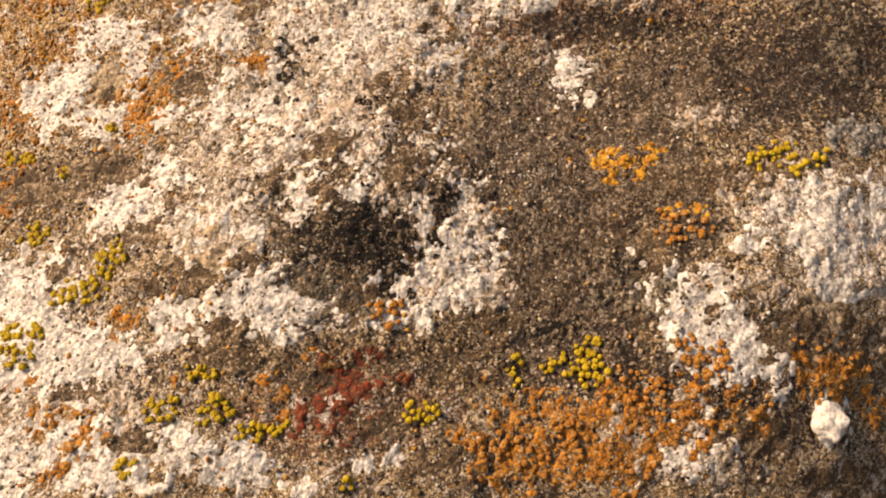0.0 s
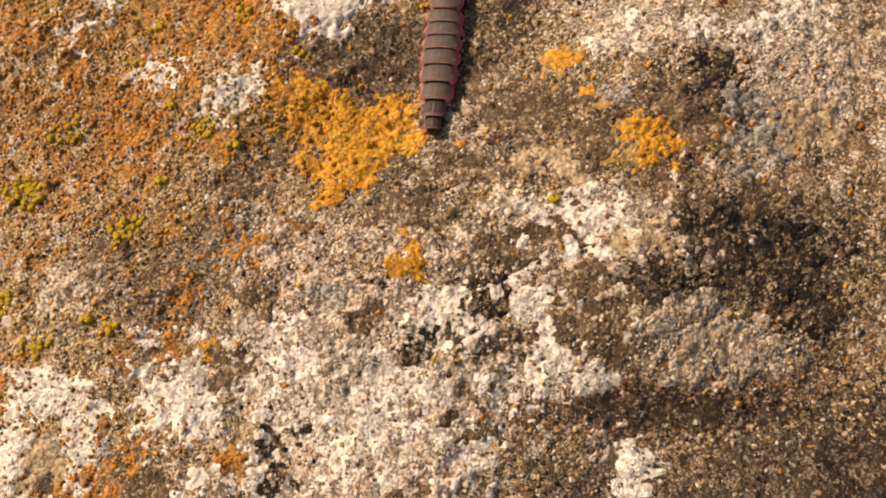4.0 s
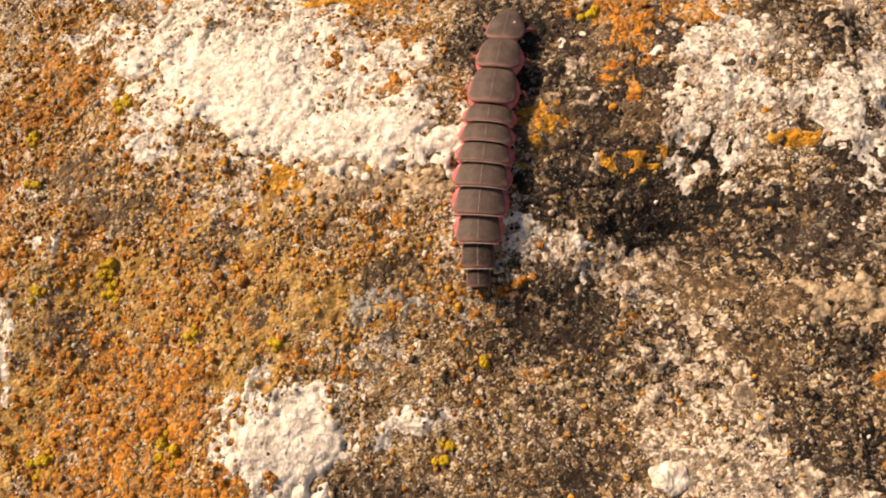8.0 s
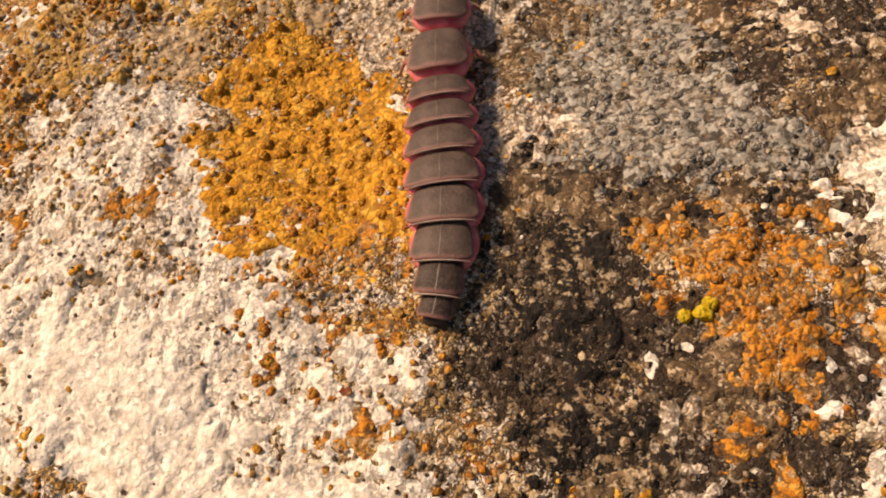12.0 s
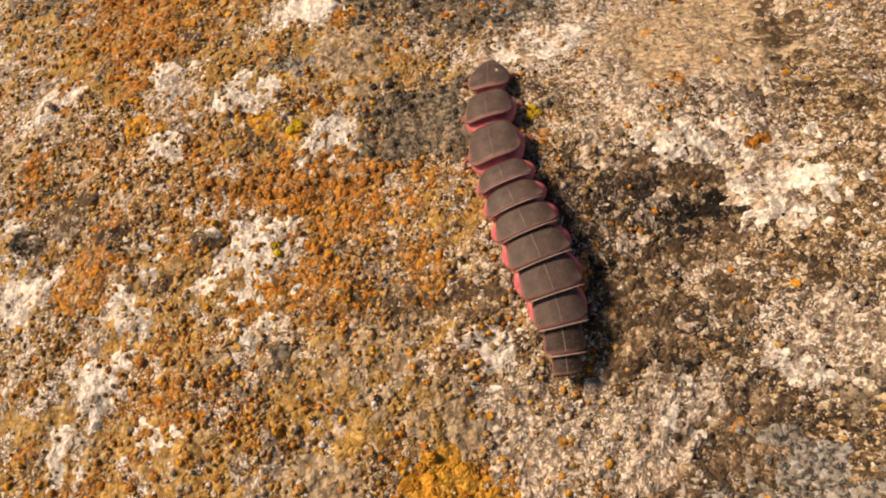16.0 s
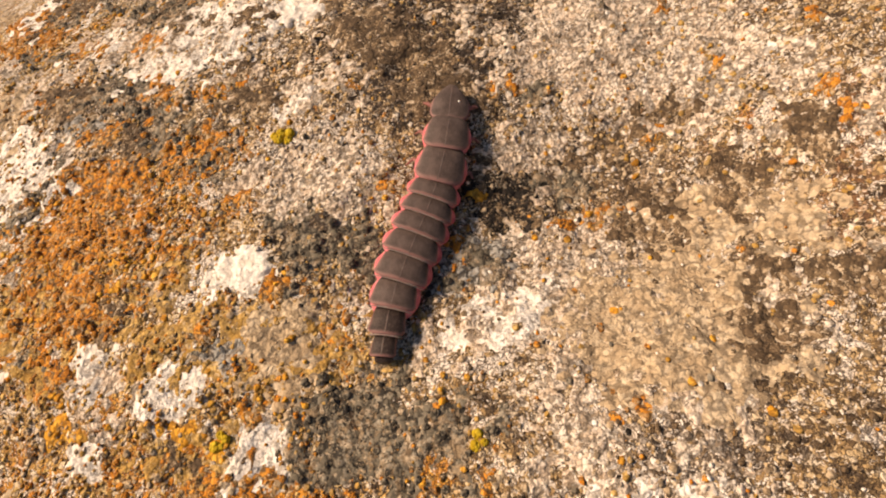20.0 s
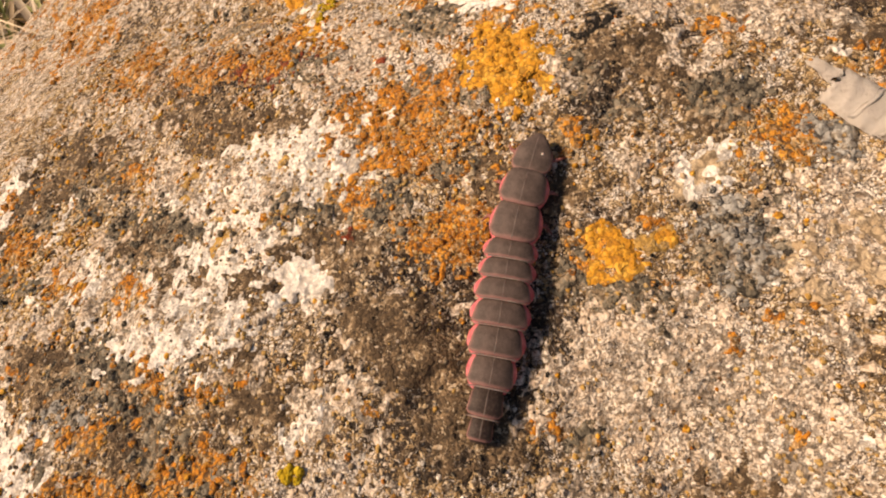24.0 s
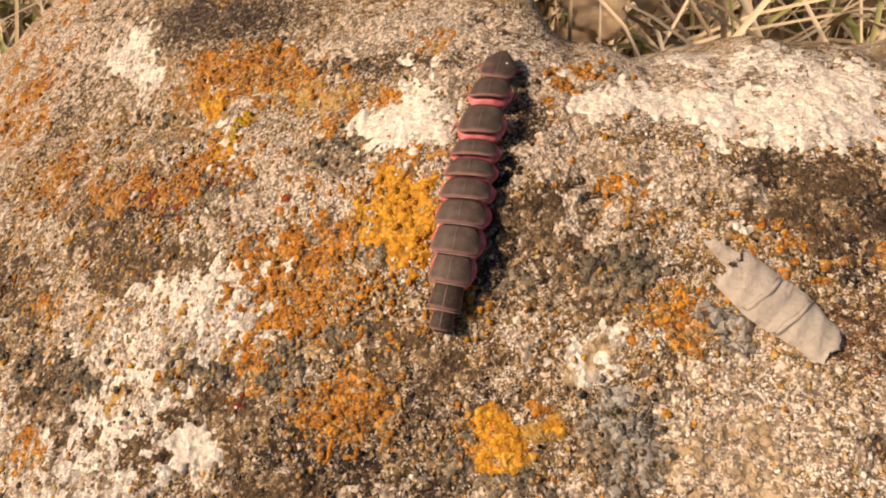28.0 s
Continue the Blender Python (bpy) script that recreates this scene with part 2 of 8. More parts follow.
    col = cover(col, "umber", k.ramp(pick, (0.0, (0.024, 0.016, 0.010)), (0.5, (0.085, 0.055, 0.028)), (0.85, (0.2, 0.135, 0.075)), (1.0, (0.42, 0.32, 0.21))), 2.2, 0.40, 0.52, 0.9, ragged=0.3)
    col = cover(col, "dark", k.ramp(pick, (0.0, (0.010, 0.008, 0.007)), (0.6, (0.032, 0.024, 0.018)), (0.92, (0.10, 0.068, 0.044)), (1.0, (0.26, 0.19, 0.13))), 2.7, 0.455, 0.54, ragged=0.36)
    # small young patches among the large ones: orange where the stone is ochre, cream and sooty brown everywhere
    warm = k.math("MAXIMUM", k.attr("ochre"), k.math("MULTIPLY", k.attr("straw"), 0.7))
    young = k.math("ADD", k.noise(p, 0.30, 4, 0.6), k.math("MULTIPLY", k.math("SUBTRACT", warm, 0.55), 0.2))
    sooty = k.math("MAXIMUM", k.attr("dark"), k.attr("umber"))
    young = k.math("SUBTRACT", young, k.math("MULTIPLY", sooty, 0.10))
    col = k.mix(k.math("MULTIPLY", k.step(young, 0.54, 0.57), 0.9), col, k.ramp(pick2, (0.0, (0.26, 0.09, 0.014)), (0.4, (0.48, 0.19, 0.025)), (0.8, (0.60, 0.29, 0.05)), (1.0, (0.68, 0.46, 0.16))))
    soot = k.noise(p, 0.40, 5, 0.68, 1)
    col = k.mix(k.math("MULTIPLY", k.step(k.split(soot, 0), 0.59, 0.62), 0.8), col, k.ramp(pick, (0.0, (0.02, 0.015, 0.012)), (0.7, (0.085, 0.06, 0.04)), (1.0, (0.30, 0.22, 0.15))))
    bloom = k.math("SUBTRACT", k.split(k.noise(p, 0.34, 5, 0.66, 1), 1), k.math("ADD", k.math("MULTIPLY", k.attr("grey"), 0.10), k.math("MULTIPLY", sooty, 0.16)))
    col = k.mix(k.math("MULTIPLY", k.step(bloom, 0.545, 0.575), 0.92), col, pale)
    # loose flecks: pale crumbs and sooty pits all over
    calm = k.math("SUBTRACT", 1.0, k.math("MULTIPLY", k.step(k.math("ADD", sooty, k.math("MULTIPLY", k.attr("grey"), 0.6)), 0.35, 0.8), 0.7))
    drift = k.math("MULTIPLY", k.math("SUBTRACT", k.noise(p, 0.55, 5, 0.7), 0.5), 1.3)
    col = k.mix(k.math("MULTIPLY", k.step(k.math("ADD", tiny, drift), 0.80, 0.92), k.math("MULTIPLY", calm, 0.85)), col, pale)
    col = k.mix(k.math("MULTIPLY", k.step(k.math("ADD", tiny, drift), 0.14, 0.02), 0.55), col, (0.026, 0.016, 0.011))
    # soil-dark joints between the grains, open in places
    joint = k.math("SUBTRACT", k.cells(warp, 2.7, 0, "DISTANCE_TO_EDGE"), k.math("MULTIPLY", k.math("SUBTRACT", lace, 0.42), 0.55))
    col = k.mix(k.math("MULTIPLY", k.step(joint, 0.08, 0.0), 0.8), col, (0.035, 0.022, 0.014))
    height = k.math("ADD", k.math("MULTIPLY", k.cells(warp, 2.7), -0.8), k.math("ADD", k.math("MULTIPLY", k.cells(warp, 5.2), -0.5), k.math("MULTIPLY", fine, 0.6)))
    return k.done(col, 0.85, height, 0.00030, 0.75, spec=0.2)


def crust_material(name, stops, cell=2.2, crack=0.6, pits=0.0, gap=(0.05, 0.036, 0.024), rough=0.85, spec=0.2, blotch=0.35, lace=0.0, relief=0.7, under=((0.03, 0.02, 0.013), (0.10, 0.066, 0.036), (0.30, 0.21, 0.12))):
    """Lichen crust: small swollen cells, each with its own tone, parted by dark cracks; pits are its black fruits;
    lace is how far the crust is eaten through to the dark stone below."""
    k = Nodes(name)
    p = k.place()
    warp = k.node("ShaderNodeVectorMath", 0, {"operation": "ADD"}, i0=p, i1=k.noise(p, 1.7, 2, out=1))
    tone = k.split(k.cells(warp, cell, 1), 0)
    edge = k.cells(warp, cell)
    patchy, fine = k.noise(p, blotch, 4), k.noise(p, 5.0, 3)
    pick = k.math("ADD", k.math("MULTIPLY", tone, 0.6), k.math("MULTIPLY", k.step(patchy, 0.3, 0.7), 0.4))
    col = k.ramp(pick, *stops)
    col = k.mix(k.math("MULTIPLY", k.step(fine, 0.5, 0.75), 0.25), col, stops[0][1])
    open_crack = k.math("MULTIPLY", k.step(k.math("ADD", edge, k.math("MULTIPLY", k.math("SUBTRACT", patchy, 0.5), 0.5)), 0.46, 0.72), crack)
    col = k.mix(open_crack, col, gap)
    height = k.math("ADD", k.math("MULTIPLY", edge, -1.2), k.math("MULTIPLY", fine, 0.4))
    if lace:
        holes = k.step(k.math("ADD", k.noise(p, 1.8, 5, 0.74), k.math("MULTIPLY", k.math("SUBTRACT", patchy, 0.5), 0.5)), 0.525, 0.575)
        stone = k.ramp(k.split(k.cells(warp, 3.1, 1), 1), (0.0, under[0]), (0.55, under[1]), (1.0, under[2]))
        col = k.mix(k.math("MULTIPLY", holes, lace), col, stone)
        height = k.math("SUBTRACT", height, k.math("MULTIPLY", holes, 0.7 * lace))
    if pits:
        spot = k.step(k.math("ADD", k.cells(warp, 1.35), k.math("MULTIPLY", k.noise(p, 0.8, 2), 0.5)), 0.47, 0.38)
        col = k.mix(k.math("MULTIPLY", spot, pits), col, (0.03, 0.025, 0.02))
    return k.done(col, rough, height, 0.00026, relief, spec=spec)


ROCK = rock_material()
LICHEN = {
    "chalk": crust_material("solid_white_crust", [(0.0, (0.62, 0.53, 0.42)), (0.3, (0.79, 0.72, 0.61)), (0.8, (0.88, 0.83, 0.74))], 1.7, 0.25, 0.5, lace=0.3, relief=0.5),
    "white": crust_material("chalk_white_crust", [(0.0, (0.60, 0.51, 0.40)), (0.3, (0.79, 0.72, 0.61)), (0.8, (0.88, 0.83, 0.74))], 1.7, 0.2, 0.35, lace=0.55),
    "cream": crust_material("cream_crust", [(0.0, (0.36, 0.26, 0.17)), (0.35, (0.62, 0.49, 0.36)), (0.8, (0.80, 0.71, 0.58))], 2.4, 0.6, 0.4, lace=0.75),
    "tan": crust_material("tan_crust", [(0.0, (0.33, 0.23, 0.13)), (0.5, (0.52, 0.39, 0.24)), (0.9, (0.66, 0.53, 0.36))], 1.6, 0.6, 0.25, lace=0.3),
    "orange": crust_material("rust_orange_crust", [(0.0, (0.24, 0.082, 0.012)), (0.45, (0.54, 0.20, 0.022)), (0.9, (0.70, 0.34, 0.06))], 2.3, 0.85, lace=0.75, under=((0.10, 0.06, 0.03), (0.36, 0.24, 0.115), (0.70, 0.57, 0.38))),
    "gold": crust_material("golden_crust", [(0.0, (0.34, 0.14, 0.018)), (0.45, (0.63, 0.29, 0.026)), (0.9, (0.77, 0.43, 0.07))], 2.0, 0.6, gap=(0.12, 0.055, 0.012), lace=0.12),
    "yellow": crust_material("mustard_yellow_granules", [(0.0, (0.33, 0.21, 0.01)), (0.5, (0.50, 0.345, 0.016)), (0.9, (0.62, 0.46, 0.05))], 2.0, 0.0),
    "grey": crust_material("blue_grey_crust", [(0.0, (0.13, 0.121, 0.104)), (0.5, (0.31, 0.296, 0.258)), (0.9, (0.50, 0.485, 0.43))], 1.9, 0.9, gap=(0.03, 0.024, 0.02), lace=0.35, under=((0.12, 0.075, 0.04), (0.36, 0.25, 0.14), (0.66, 0.54, 0.38))),
    "slate": crust_material("dark_slate_crust", [(0.0, (0.056, 0.047, 0.033)), (0.5, (0.165, 0.141, 0.10)), (0.9, (0.32, 0.277, 0.205))], 1.8, 0.9, gap=(0.014, 0.012, 0.01), lace=0.6, under=((0.12, 0.075, 0.04), (0.36, 0.25, 0.14), (0.66, 0.54, 0.38))),
    "black": crust_material("black_crust", [(0.0, (0.008, 0.007, 0.006)), (0.5, (0.018, 0.015, 0.012)), (0.9, (0.045, 0.035, 0.028))], 2.6, 0.6, gap=(0.006, 0.005, 0.004), lace=0.7, under=((0.12, 0.075, 0.04), (0.36, 0.25, 0.14), (0.66, 0.54, 0.38))),
    "brown": crust_material("brown_crust", [(0.0, (0.045, 0.03, 0.017)), (0.5, (0.11, 0.072, 0.04)), (0.9, (0.23, 0.155, 0.088))], 2.6, 0.7, lace=0.85, under=((0.12, 0.075, 0.04), (0.36, 0.25, 0.14), (0.66, 0.54, 0.38))),
    "mustard": crust_material("mustard_brown_crust", [(0.0, (0.24, 0.13, 0.03)), (0.45, (0.47, 0.275, 0.07)), (0.9, (0.66, 0.44, 0.16))], 2.0, 0.4, lace=0.6, under=((0.10, 0.06, 0.03), (0.36, 0.24, 0.115), (0.70, 0.57, 0.38))),
    "red": crust_material("dark_red_crust", [(0.0, (0.10, 0.018, 0.008)), (0.5, (0.22, 0.04, 0.015)), (0.9, (0.33, 0.09, 0.03))], 2.2, 0.7, lace=0.5),
}
LOOKS = {  # spacing of granules, thickness, raggedness, how much the speckle breaks the crust up, wording
    "white": (0.62, 0.16, 1.0, 1.55, "chalky white crust lichen with a few dark pits on the stone"),
    "cream": (0.60, 0.17, 1.2, 2.2, "cream granular crust lichen scattered on the stone"),
    "tan": (0.55, 0.16, 1.0, 1.2, "smooth tan cracked crust lichen on the stone"),
    "orange": (0.80, 0.22, 1.2, 2.1, "rust-orange granular lichen on the stone"),
    "gold": (0.55, 0.26, 1.0, 1.15, "golden orange cushion lichen on the stone"),
    "yellow": (0.72, 0.60, 1.1, 0.60, "mustard-yellow lichen granules in a loose cluster"),
    "grey": (0.62, 0.24, 1.1, 1.3, "blue-grey cracked crust lichen on the stone"),
    "slate": (0.75, 0.22, 1.1, 2.0, "dark slate-grey warty lichen on the stone"),
    "black": (0.50, 0.22, 1.2, 1.8, "sooty black crust lichen in a hollow of the stone"),
    "brown": (0.50, 0.21, 1.2, 1.2, "dark brown granular lichen crust on the stone"),
    "mustard": (0.60, 0.2, 1.1, 1.4, "mustard-brown granular lichen on the stone"),
    "red": (0.60, 0.22, 1.2, 2.4, "dark red lichen granules sprinkled on the stone"),
}

STAINS = []


def stain(name, u, v, a, b, angle=0.0, strength=1.0):
    """A broad patch of the stone's own colour, with a soft ragged edge."""
    STAINS.append((name, u, v, a, b, radians(angle), strength))


LOW_U, LOW_V, RASTER = -80.0, -40.0, 0.5


def stained(name, u, v):
    """How strongly the stone is stained at a place."""
    ragged, most = fbm(u / 6, v / 6, 41, 4) - 0.5, np.zeros_like(u)
    for kind, x, y, a, b, angle, strength in STAINS:
        if kind == name:
            c, s = math.cos(angle), math.sin(angle)
            p, q = ((u - x) * c + (v - y) * s) / a, (-(u - x) * s + (v - y) * c) / b
            most = np.maximum(most, strength / (1 + np.maximum(np.sqrt(p * p + q * q) + 0.7 * ragged, 0) ** 3))
    return most


SOMBRE = []


def sombre(u, v):
    """How sooty or umber the stone is at a place, from a raster made once."""
    if not SOMBRE:
        x, y = np.meshgrid(np.arange(LOW_U, 70, RASTER), np.arange(LOW_V, 280, RASTER))
        SOMBRE.append(np.maximum(stained("dark", x, y), stained("umber", x, y)))
    field = SOMBRE[0]
    i = np.clip(((v - LOW_V) / RASTER).astype(int), 0, field.shape[0] - 1)
    j = np.clip(((u - LOW_U) / RASTER).astype(int), 0, field.shape[1] - 1)
    return field[i, j]


SEED = [100]
BEADS = {}


def bead_mesh(kind, n):
    """A rounded, slightly lumpy granule, 1 mm across."""
    if (kind, n) not in BEADS:
        rng = np.random.default_rng(n + 5)
        bm = bmesh.new()
        bmesh.ops.create_icosphere(bm, subdivisions=2, radius=0.0005)
        for vert in bm.verts:
            q = vert.co * 2600
            vert.co *= 1 + 0.30 * (noise.noise(q + Vector((n * 3.1, 0, 0))))
            vert.co.z *= 0.72
        me = bpy.data.meshes.new("granule")
        bm.to_mesh(me)
        bm.free()
        me.polygons.foreach_set("use_smooth", np.full(len(me.polygons), True))
        me.materials.append(LICHEN[kind])
        BEADS[kind, n] = me
    return BEADS[kind, n]


STEP = 0.23
CLEAN = []  # solid white lichens, on which few crumbs lie
STUDS = {  # the larger granules and fruits that stand on a crust
    "orange": ("orange", 0.62, "granule", "raised rust-orange granule"),
    "gold": ("gold", 0.62, "granule", "raised golden granule"),
    "white": ("brown", 0.24, "fruit", "small dark fruit"),
    "grey": ("grey", 0.60, "granule", "raised grey granule"),
    "slate": ("slate", 0.66, "wart", "raised slate-grey wart"),
}


def islands(keep):
    """The connected pieces of a mask, largest first, each as a list of cells."""
    left = set(zip(*(a.tolist() for a in np.nonzero(keep))))
    found = []
    while left:
        stack, piece = [left.pop()], []
        while stack:
            i, j = stack.pop()
            piece.append((i, j))
            for near in ((i + 1, j), (i - 1, j), (i, j + 1), (i, j - 1), (i + 1, j + 1), (i - 1, j - 1), (i + 1, j - 1), (i - 1, j + 1)):
                if near in left:
                    left.remove(near)
                    stack.append(near)
        found.append(piece)
    return sorted(found, key=lambda p: (-len(p), p[0]))


def lichen(kind, u, v, a, b, angle=0.0, thin=1.0):
    """One lichen at (u, v) on the stone, a by b millimetres in half-size, its long side turned by the angle.
    A thin swollen sheet, which sinks into the stone along a ragged edge and wherever its cover breaks up."""
    SEED[0] += 13
    seed, turn = SEED[0], radians(angle)
    _, thick, rag, speck, words = LOOKS[kind]
    c, s = math.cos(turn), math.sin(turn)
    wide, high = 1.45 * (abs(a * c) + abs(b * s)) + 0.5, 1.45 * (abs(a * s) + abs(b * c)) + 0.5
    x, y = np.meshgrid(np.arange(u - wide, u + wide, STEP), np.arange(v - high, v + high, STEP))
    p, q = ((x - u) * c + (y - v) * s) / a, (-(x - u) * s + (y - v) * c) / b
    r = np.sqrt(p * p + q * q)
    size = 0.5 * min(a, b) + 0.5
    ragged = fbm(x / size, y / size, seed, 3) - 0.5
    broken = fbm(x / 1.7, y / 1.7, seed + 5, 2) - 0.5
    grain = vnoise(x / 0.44, y / 0.44, seed + 9) - 0.5
    grain2 = vnoise(x / 0.95 + 7, y / 0.95, seed + 10) - 0.5
    speck = 1.0 if thin > 1.2 else 0.85 * speck if thin > 1.05 else speck
    sparse = 0.9 * (1 - min(thin, 1.0))
    cover = (1.28 - r - rag * ragged * 1.35 - 0.6 * broken) * 0.9
    cover = np.minimum(cover, 0.42) - speck * (0.35 + 0.85 * np.minimum(r, 1.3)) * (0.85 * grain + 0.75 * grain2 + 0.5 * broken) * 0.55 - sparse * 0.55 - 0.10 * speck
    if kind in ("cream", "tan", "white", "mustard") and thin <= 1.05:
        cover = cover - 0.75 * np.clip(sombre(x, y) - 0.28, 0, 0.6)
    lift = np.clip(cover * 2.2, -0.5, 1.0)
    z = surface(x, y)
    if kind == "white" and thin > 1.2:
        CLEAN.append((u, v, a, b, turn))
        z = z + np.clip(1.4 * lift, 0, 1) * (0.75 * (broad(x, y) + 1.5 * (fbm(x / 7, y / 7, 3, 3) - 0.5) - z) + 0.2)
    z = z + thick * lift * (1 + (0.35 if thin > 1.2 else 0.5) * grain) - 0.03
    used = cover > 0
    idx = np.arange(x.size).reshape(x.shape)
    keep = used[:-1, :-1] | used[1:, :-1] | used[:-1, 1:] | used[1:, 1:]
    quads = np.stack([idx[:-1, :-1], idx[:-1, 1:], idx[1:, 1:], idx[1:, :-1]], -1)
    pieces = islands(keep)
    if not pieces or len(pieces[0]) < 6:
        return None
    pts = to_world(x, y, z).reshape(-1, 3)
    base = to_world(u, v, surface(np.array([u]), np.array([v]))[0])

    skin = LICHEN["chalk" if kind == "white" and thin > 1.2 else kind]

    def sheet(name, cells, parent=None):
        cells = np.array(cells)
        live, back = np.unique(quads[cells[:, 0], cells[:, 1]], return_inverse=True)
        return link(name, pts[live] if parent is None else pts[live] - base, back.reshape(-1, 4), skin, parent, origin=base if parent is None else None)

    ob = sheet(kind + "_lichen", pieces[0])
    large = [p for p in pieces[1:] if len(p) >= 45][:6]
    small = [cell for p in pieces[1 + len(large):] for cell in p]
    for p in large:
        sheet("islet", p, ob)
    if len(small) > 8:
        sheet("specks", small, ob)["kind"] = "stuff"
    if kind in STUDS and a * b > 5:
        stud, size, name, note = STUDS[kind]
        rng = np.random.default_rng(seed)
        spots = np.argwhere(cover > 0.12)
        for i, j in spots[rng.permutation(len(spots))[: int(min(26, 5 + a * b * 0.8)) // (3 if kind == "white" else 1)]]:
            d = size * (0.6 + 0.7 * rng.random())
            bead = new(name, bead_mesh(stud, int(rng.integers(4))))
            bead.parent = ob
            bead["label"] = note
            bead.matrix_basis = Matrix.Translation(Vector(to_world(x[i, j], y[i, j], z[i, j] + 0.04 * d) - base)) @ FRAME.to_4x4() @ Matrix.Rotation(rng.random() * 6.28, 4, "Z") @ Matrix.Scale(d, 4)
    return tagged(ob, words, "lichen", kind + " lichens")


def spread(rng, kind, u, v, a, b, angle):
    """Places for the granules of one cluster: a jittered lattice inside a ragged outline."""
    cell = LOOKS[kind][0]
    m = max(a, b) * 1.35
    n = int(m / cell) + 1
    i, j = np.meshgrid(np.arange(-n, n + 1), np.arange(-n, n + 1))
    x = (i + 0.5 * (j % 2) + 0.75 * (rng.random(i.shape) - 0.5)) * cell
    y = (j * 0.87 + 0.7 * (rng.random(i.shape) - 0.5)) * cell
    c, s = math.cos(angle), math.sin(angle)
    p, q = (x * c + y * s) / a, (-x * s + y * c) / b
    r = np.sqrt(p * p + q * q)
    x, y = x + u, y + v
    ragged = fbm(x / (0.45 * min(a, b) + 0.5), y / (0.45 * min(a, b) + 0.5), SEED[0], 3) - 0.5
    keep = (r + 1.3 * ragged < 0.98) & (rng.random(x.shape) < 0.72)
    order = rng.permutation(int(keep.sum()))
    return x[keep][order], y[keep][order]


def granules(kind, u, v, a, b, angle=0.0, size=0.78):
    """A loose cluster of round granules that can be told apart, each a piece of its own."""
    SEED[0] += 13
    rng = np.random.default_rng(SEED[0])
    base = to_world(u, v, surface(np.array([u]), np.array([v]))[0])
    root = tagged(new(kind + "_lichen_cluster"), LOOKS[kind][4], "lichen", kind + " granule clusters")
    root.location = base
    x, y = spread(rng, kind, u, v, max(a, 0.8), max(b, 0.8), radians(angle))
    if len(x) < 3:
        x, y = u + (rng.random(4) - 0.5) * 2 * a, v + (rng.random(4) - 0.5) * 2 * b
    x, y = x[:36], y[:36]
    z = surface(x, y)
    for k in range(len(x)):
        g = new("granule", bead_mesh(kind, k % 4))
        d = size * (0.65 + 0.6 * rng.random())
        m = Matrix.Translation(Vector(to_world(x[k], y[k], z[k] + 0.14 * d) - base)) @ FRAME.to_4x4() @ Matrix.Rotation(rng.random() * 6.28, 4, "Z")
        g.parent = root
        g.matrix_basis = m @ Matrix.Scale(d, 4)
    return root


# ---- stains of the stone ----
stain("ochre", -56.8, 47.4, 21.1, 15.3, -11, strength=0.8)
stain("grey", 18.5, 23.7, 15.7, 21.5, 4)
stain("grey", 36.2, 38.5, 13.4, 7.3, 1)
stain("dark", 51.9, 41.1, 14.2, 10.9, -1, strength=0.8)
stain("dark", -7.4, 15.7, 7.3, 4.9, 2, strength=0.8)
stain("dark", 34.6, 0.6, 21.0, 7.9, 3, strength=0.7)
stain("rust", -6.4, -2.0, 12.9, 5.5, 2)
stain("dark", 11.8, -7.9, 9.8, 4.2, 2, strength=0.6)
stain("pale", -7.3, 33.4, 15.9, 18.7, 1, strength=0.68)
stain("pale", -26.4, 20.0, 13.0, 7.1, -6, strength=0.68)
stain("pale", 48.5, 18.6, 10.8, 5.7, 4, strength=0.68)
stain("pale", -41.9, 2.0, 12.0, 10.2, -1, strength=0.68)
stain("pale", -8.3, 8.1, 13.3, 3.7, 2, strength=0.68)
stain("rust", 13.7, 46.3, 15.5, 5.0, 4, strength=0.8)
stain("ochre", -43.7, 84.1, 25.0, 19.6, -3, strength=1)
stain("ochre", -28.2, 94.8, 9.2, 7.7, -7)
stain("grey", -8.4, 86.6, 8.9, 5.6, -1)
stain("grey", -31.1, 65.1, 13.4, 11.5, 0, strength=0.8)
stain("grey", -22.5, 74.7, 5.3, 4.8, 1)
stain("grey", -11.6, 56.3, 3.0, 2.6, 0)
stain("dark", 26.6, 80.0, 3.8, 3.1, -3, strength=0.8)
stain("dark", 30.0, 64.5, 10.1, 2.8, 3, strength=0.8)
stain("dark", 20.2, 58.9, 6.2, 2.6, 2, strength=0.8)
stain("dark", 3.2, 57.7, 3.5, 2.6, 0, strength=0.8)
stain("dark", 36.0, 58.8, 4.8, 3.7, 3, strength=0.8)
stain("dark", 3.5, 52.6, 6.3, 2.2, 2, strength=0.8)
stain("dark", 37.9, 56.1, 5.3, 2.1, 2, strength=0.8)
stain("dark", 6.8, 91.8, 2.6, 3.5, -6, strength=0.8)
stain("olive", 1.9, 67.3, 8.5, 3.9, -2, strength=0.8)
stain("olive", 18.1, 73.4, 8.4, 4.6, -3, strength=0.9)
stain("dark", -3.7, 68.8, 3.1, 2.1, -2, strength=0.8)
stain("rust", 12.2, 51.3, 14.3, 3.1, 2, strength=0.9)
stain("rust", 33.9, 49.2, 11.9, 2.7, 2, strength=0.8)
stain("dark", 25.2, 46.9, 17.7, 2.2, 2, strength=0.8)
stain("pale", 18.1, 89.7, 7.1, 7.4, -7, strength=0.65)
stain("pale", 33.9, 83.2, 9.0, 6.3, -2, strength=0.68)
stain("pale", 9.5, 63.5, 11.3, 4.2, -1, strength=0.68)
stain("pale", 18.0, 67.3, 6.2, 3.8, -1, strength=0.68)
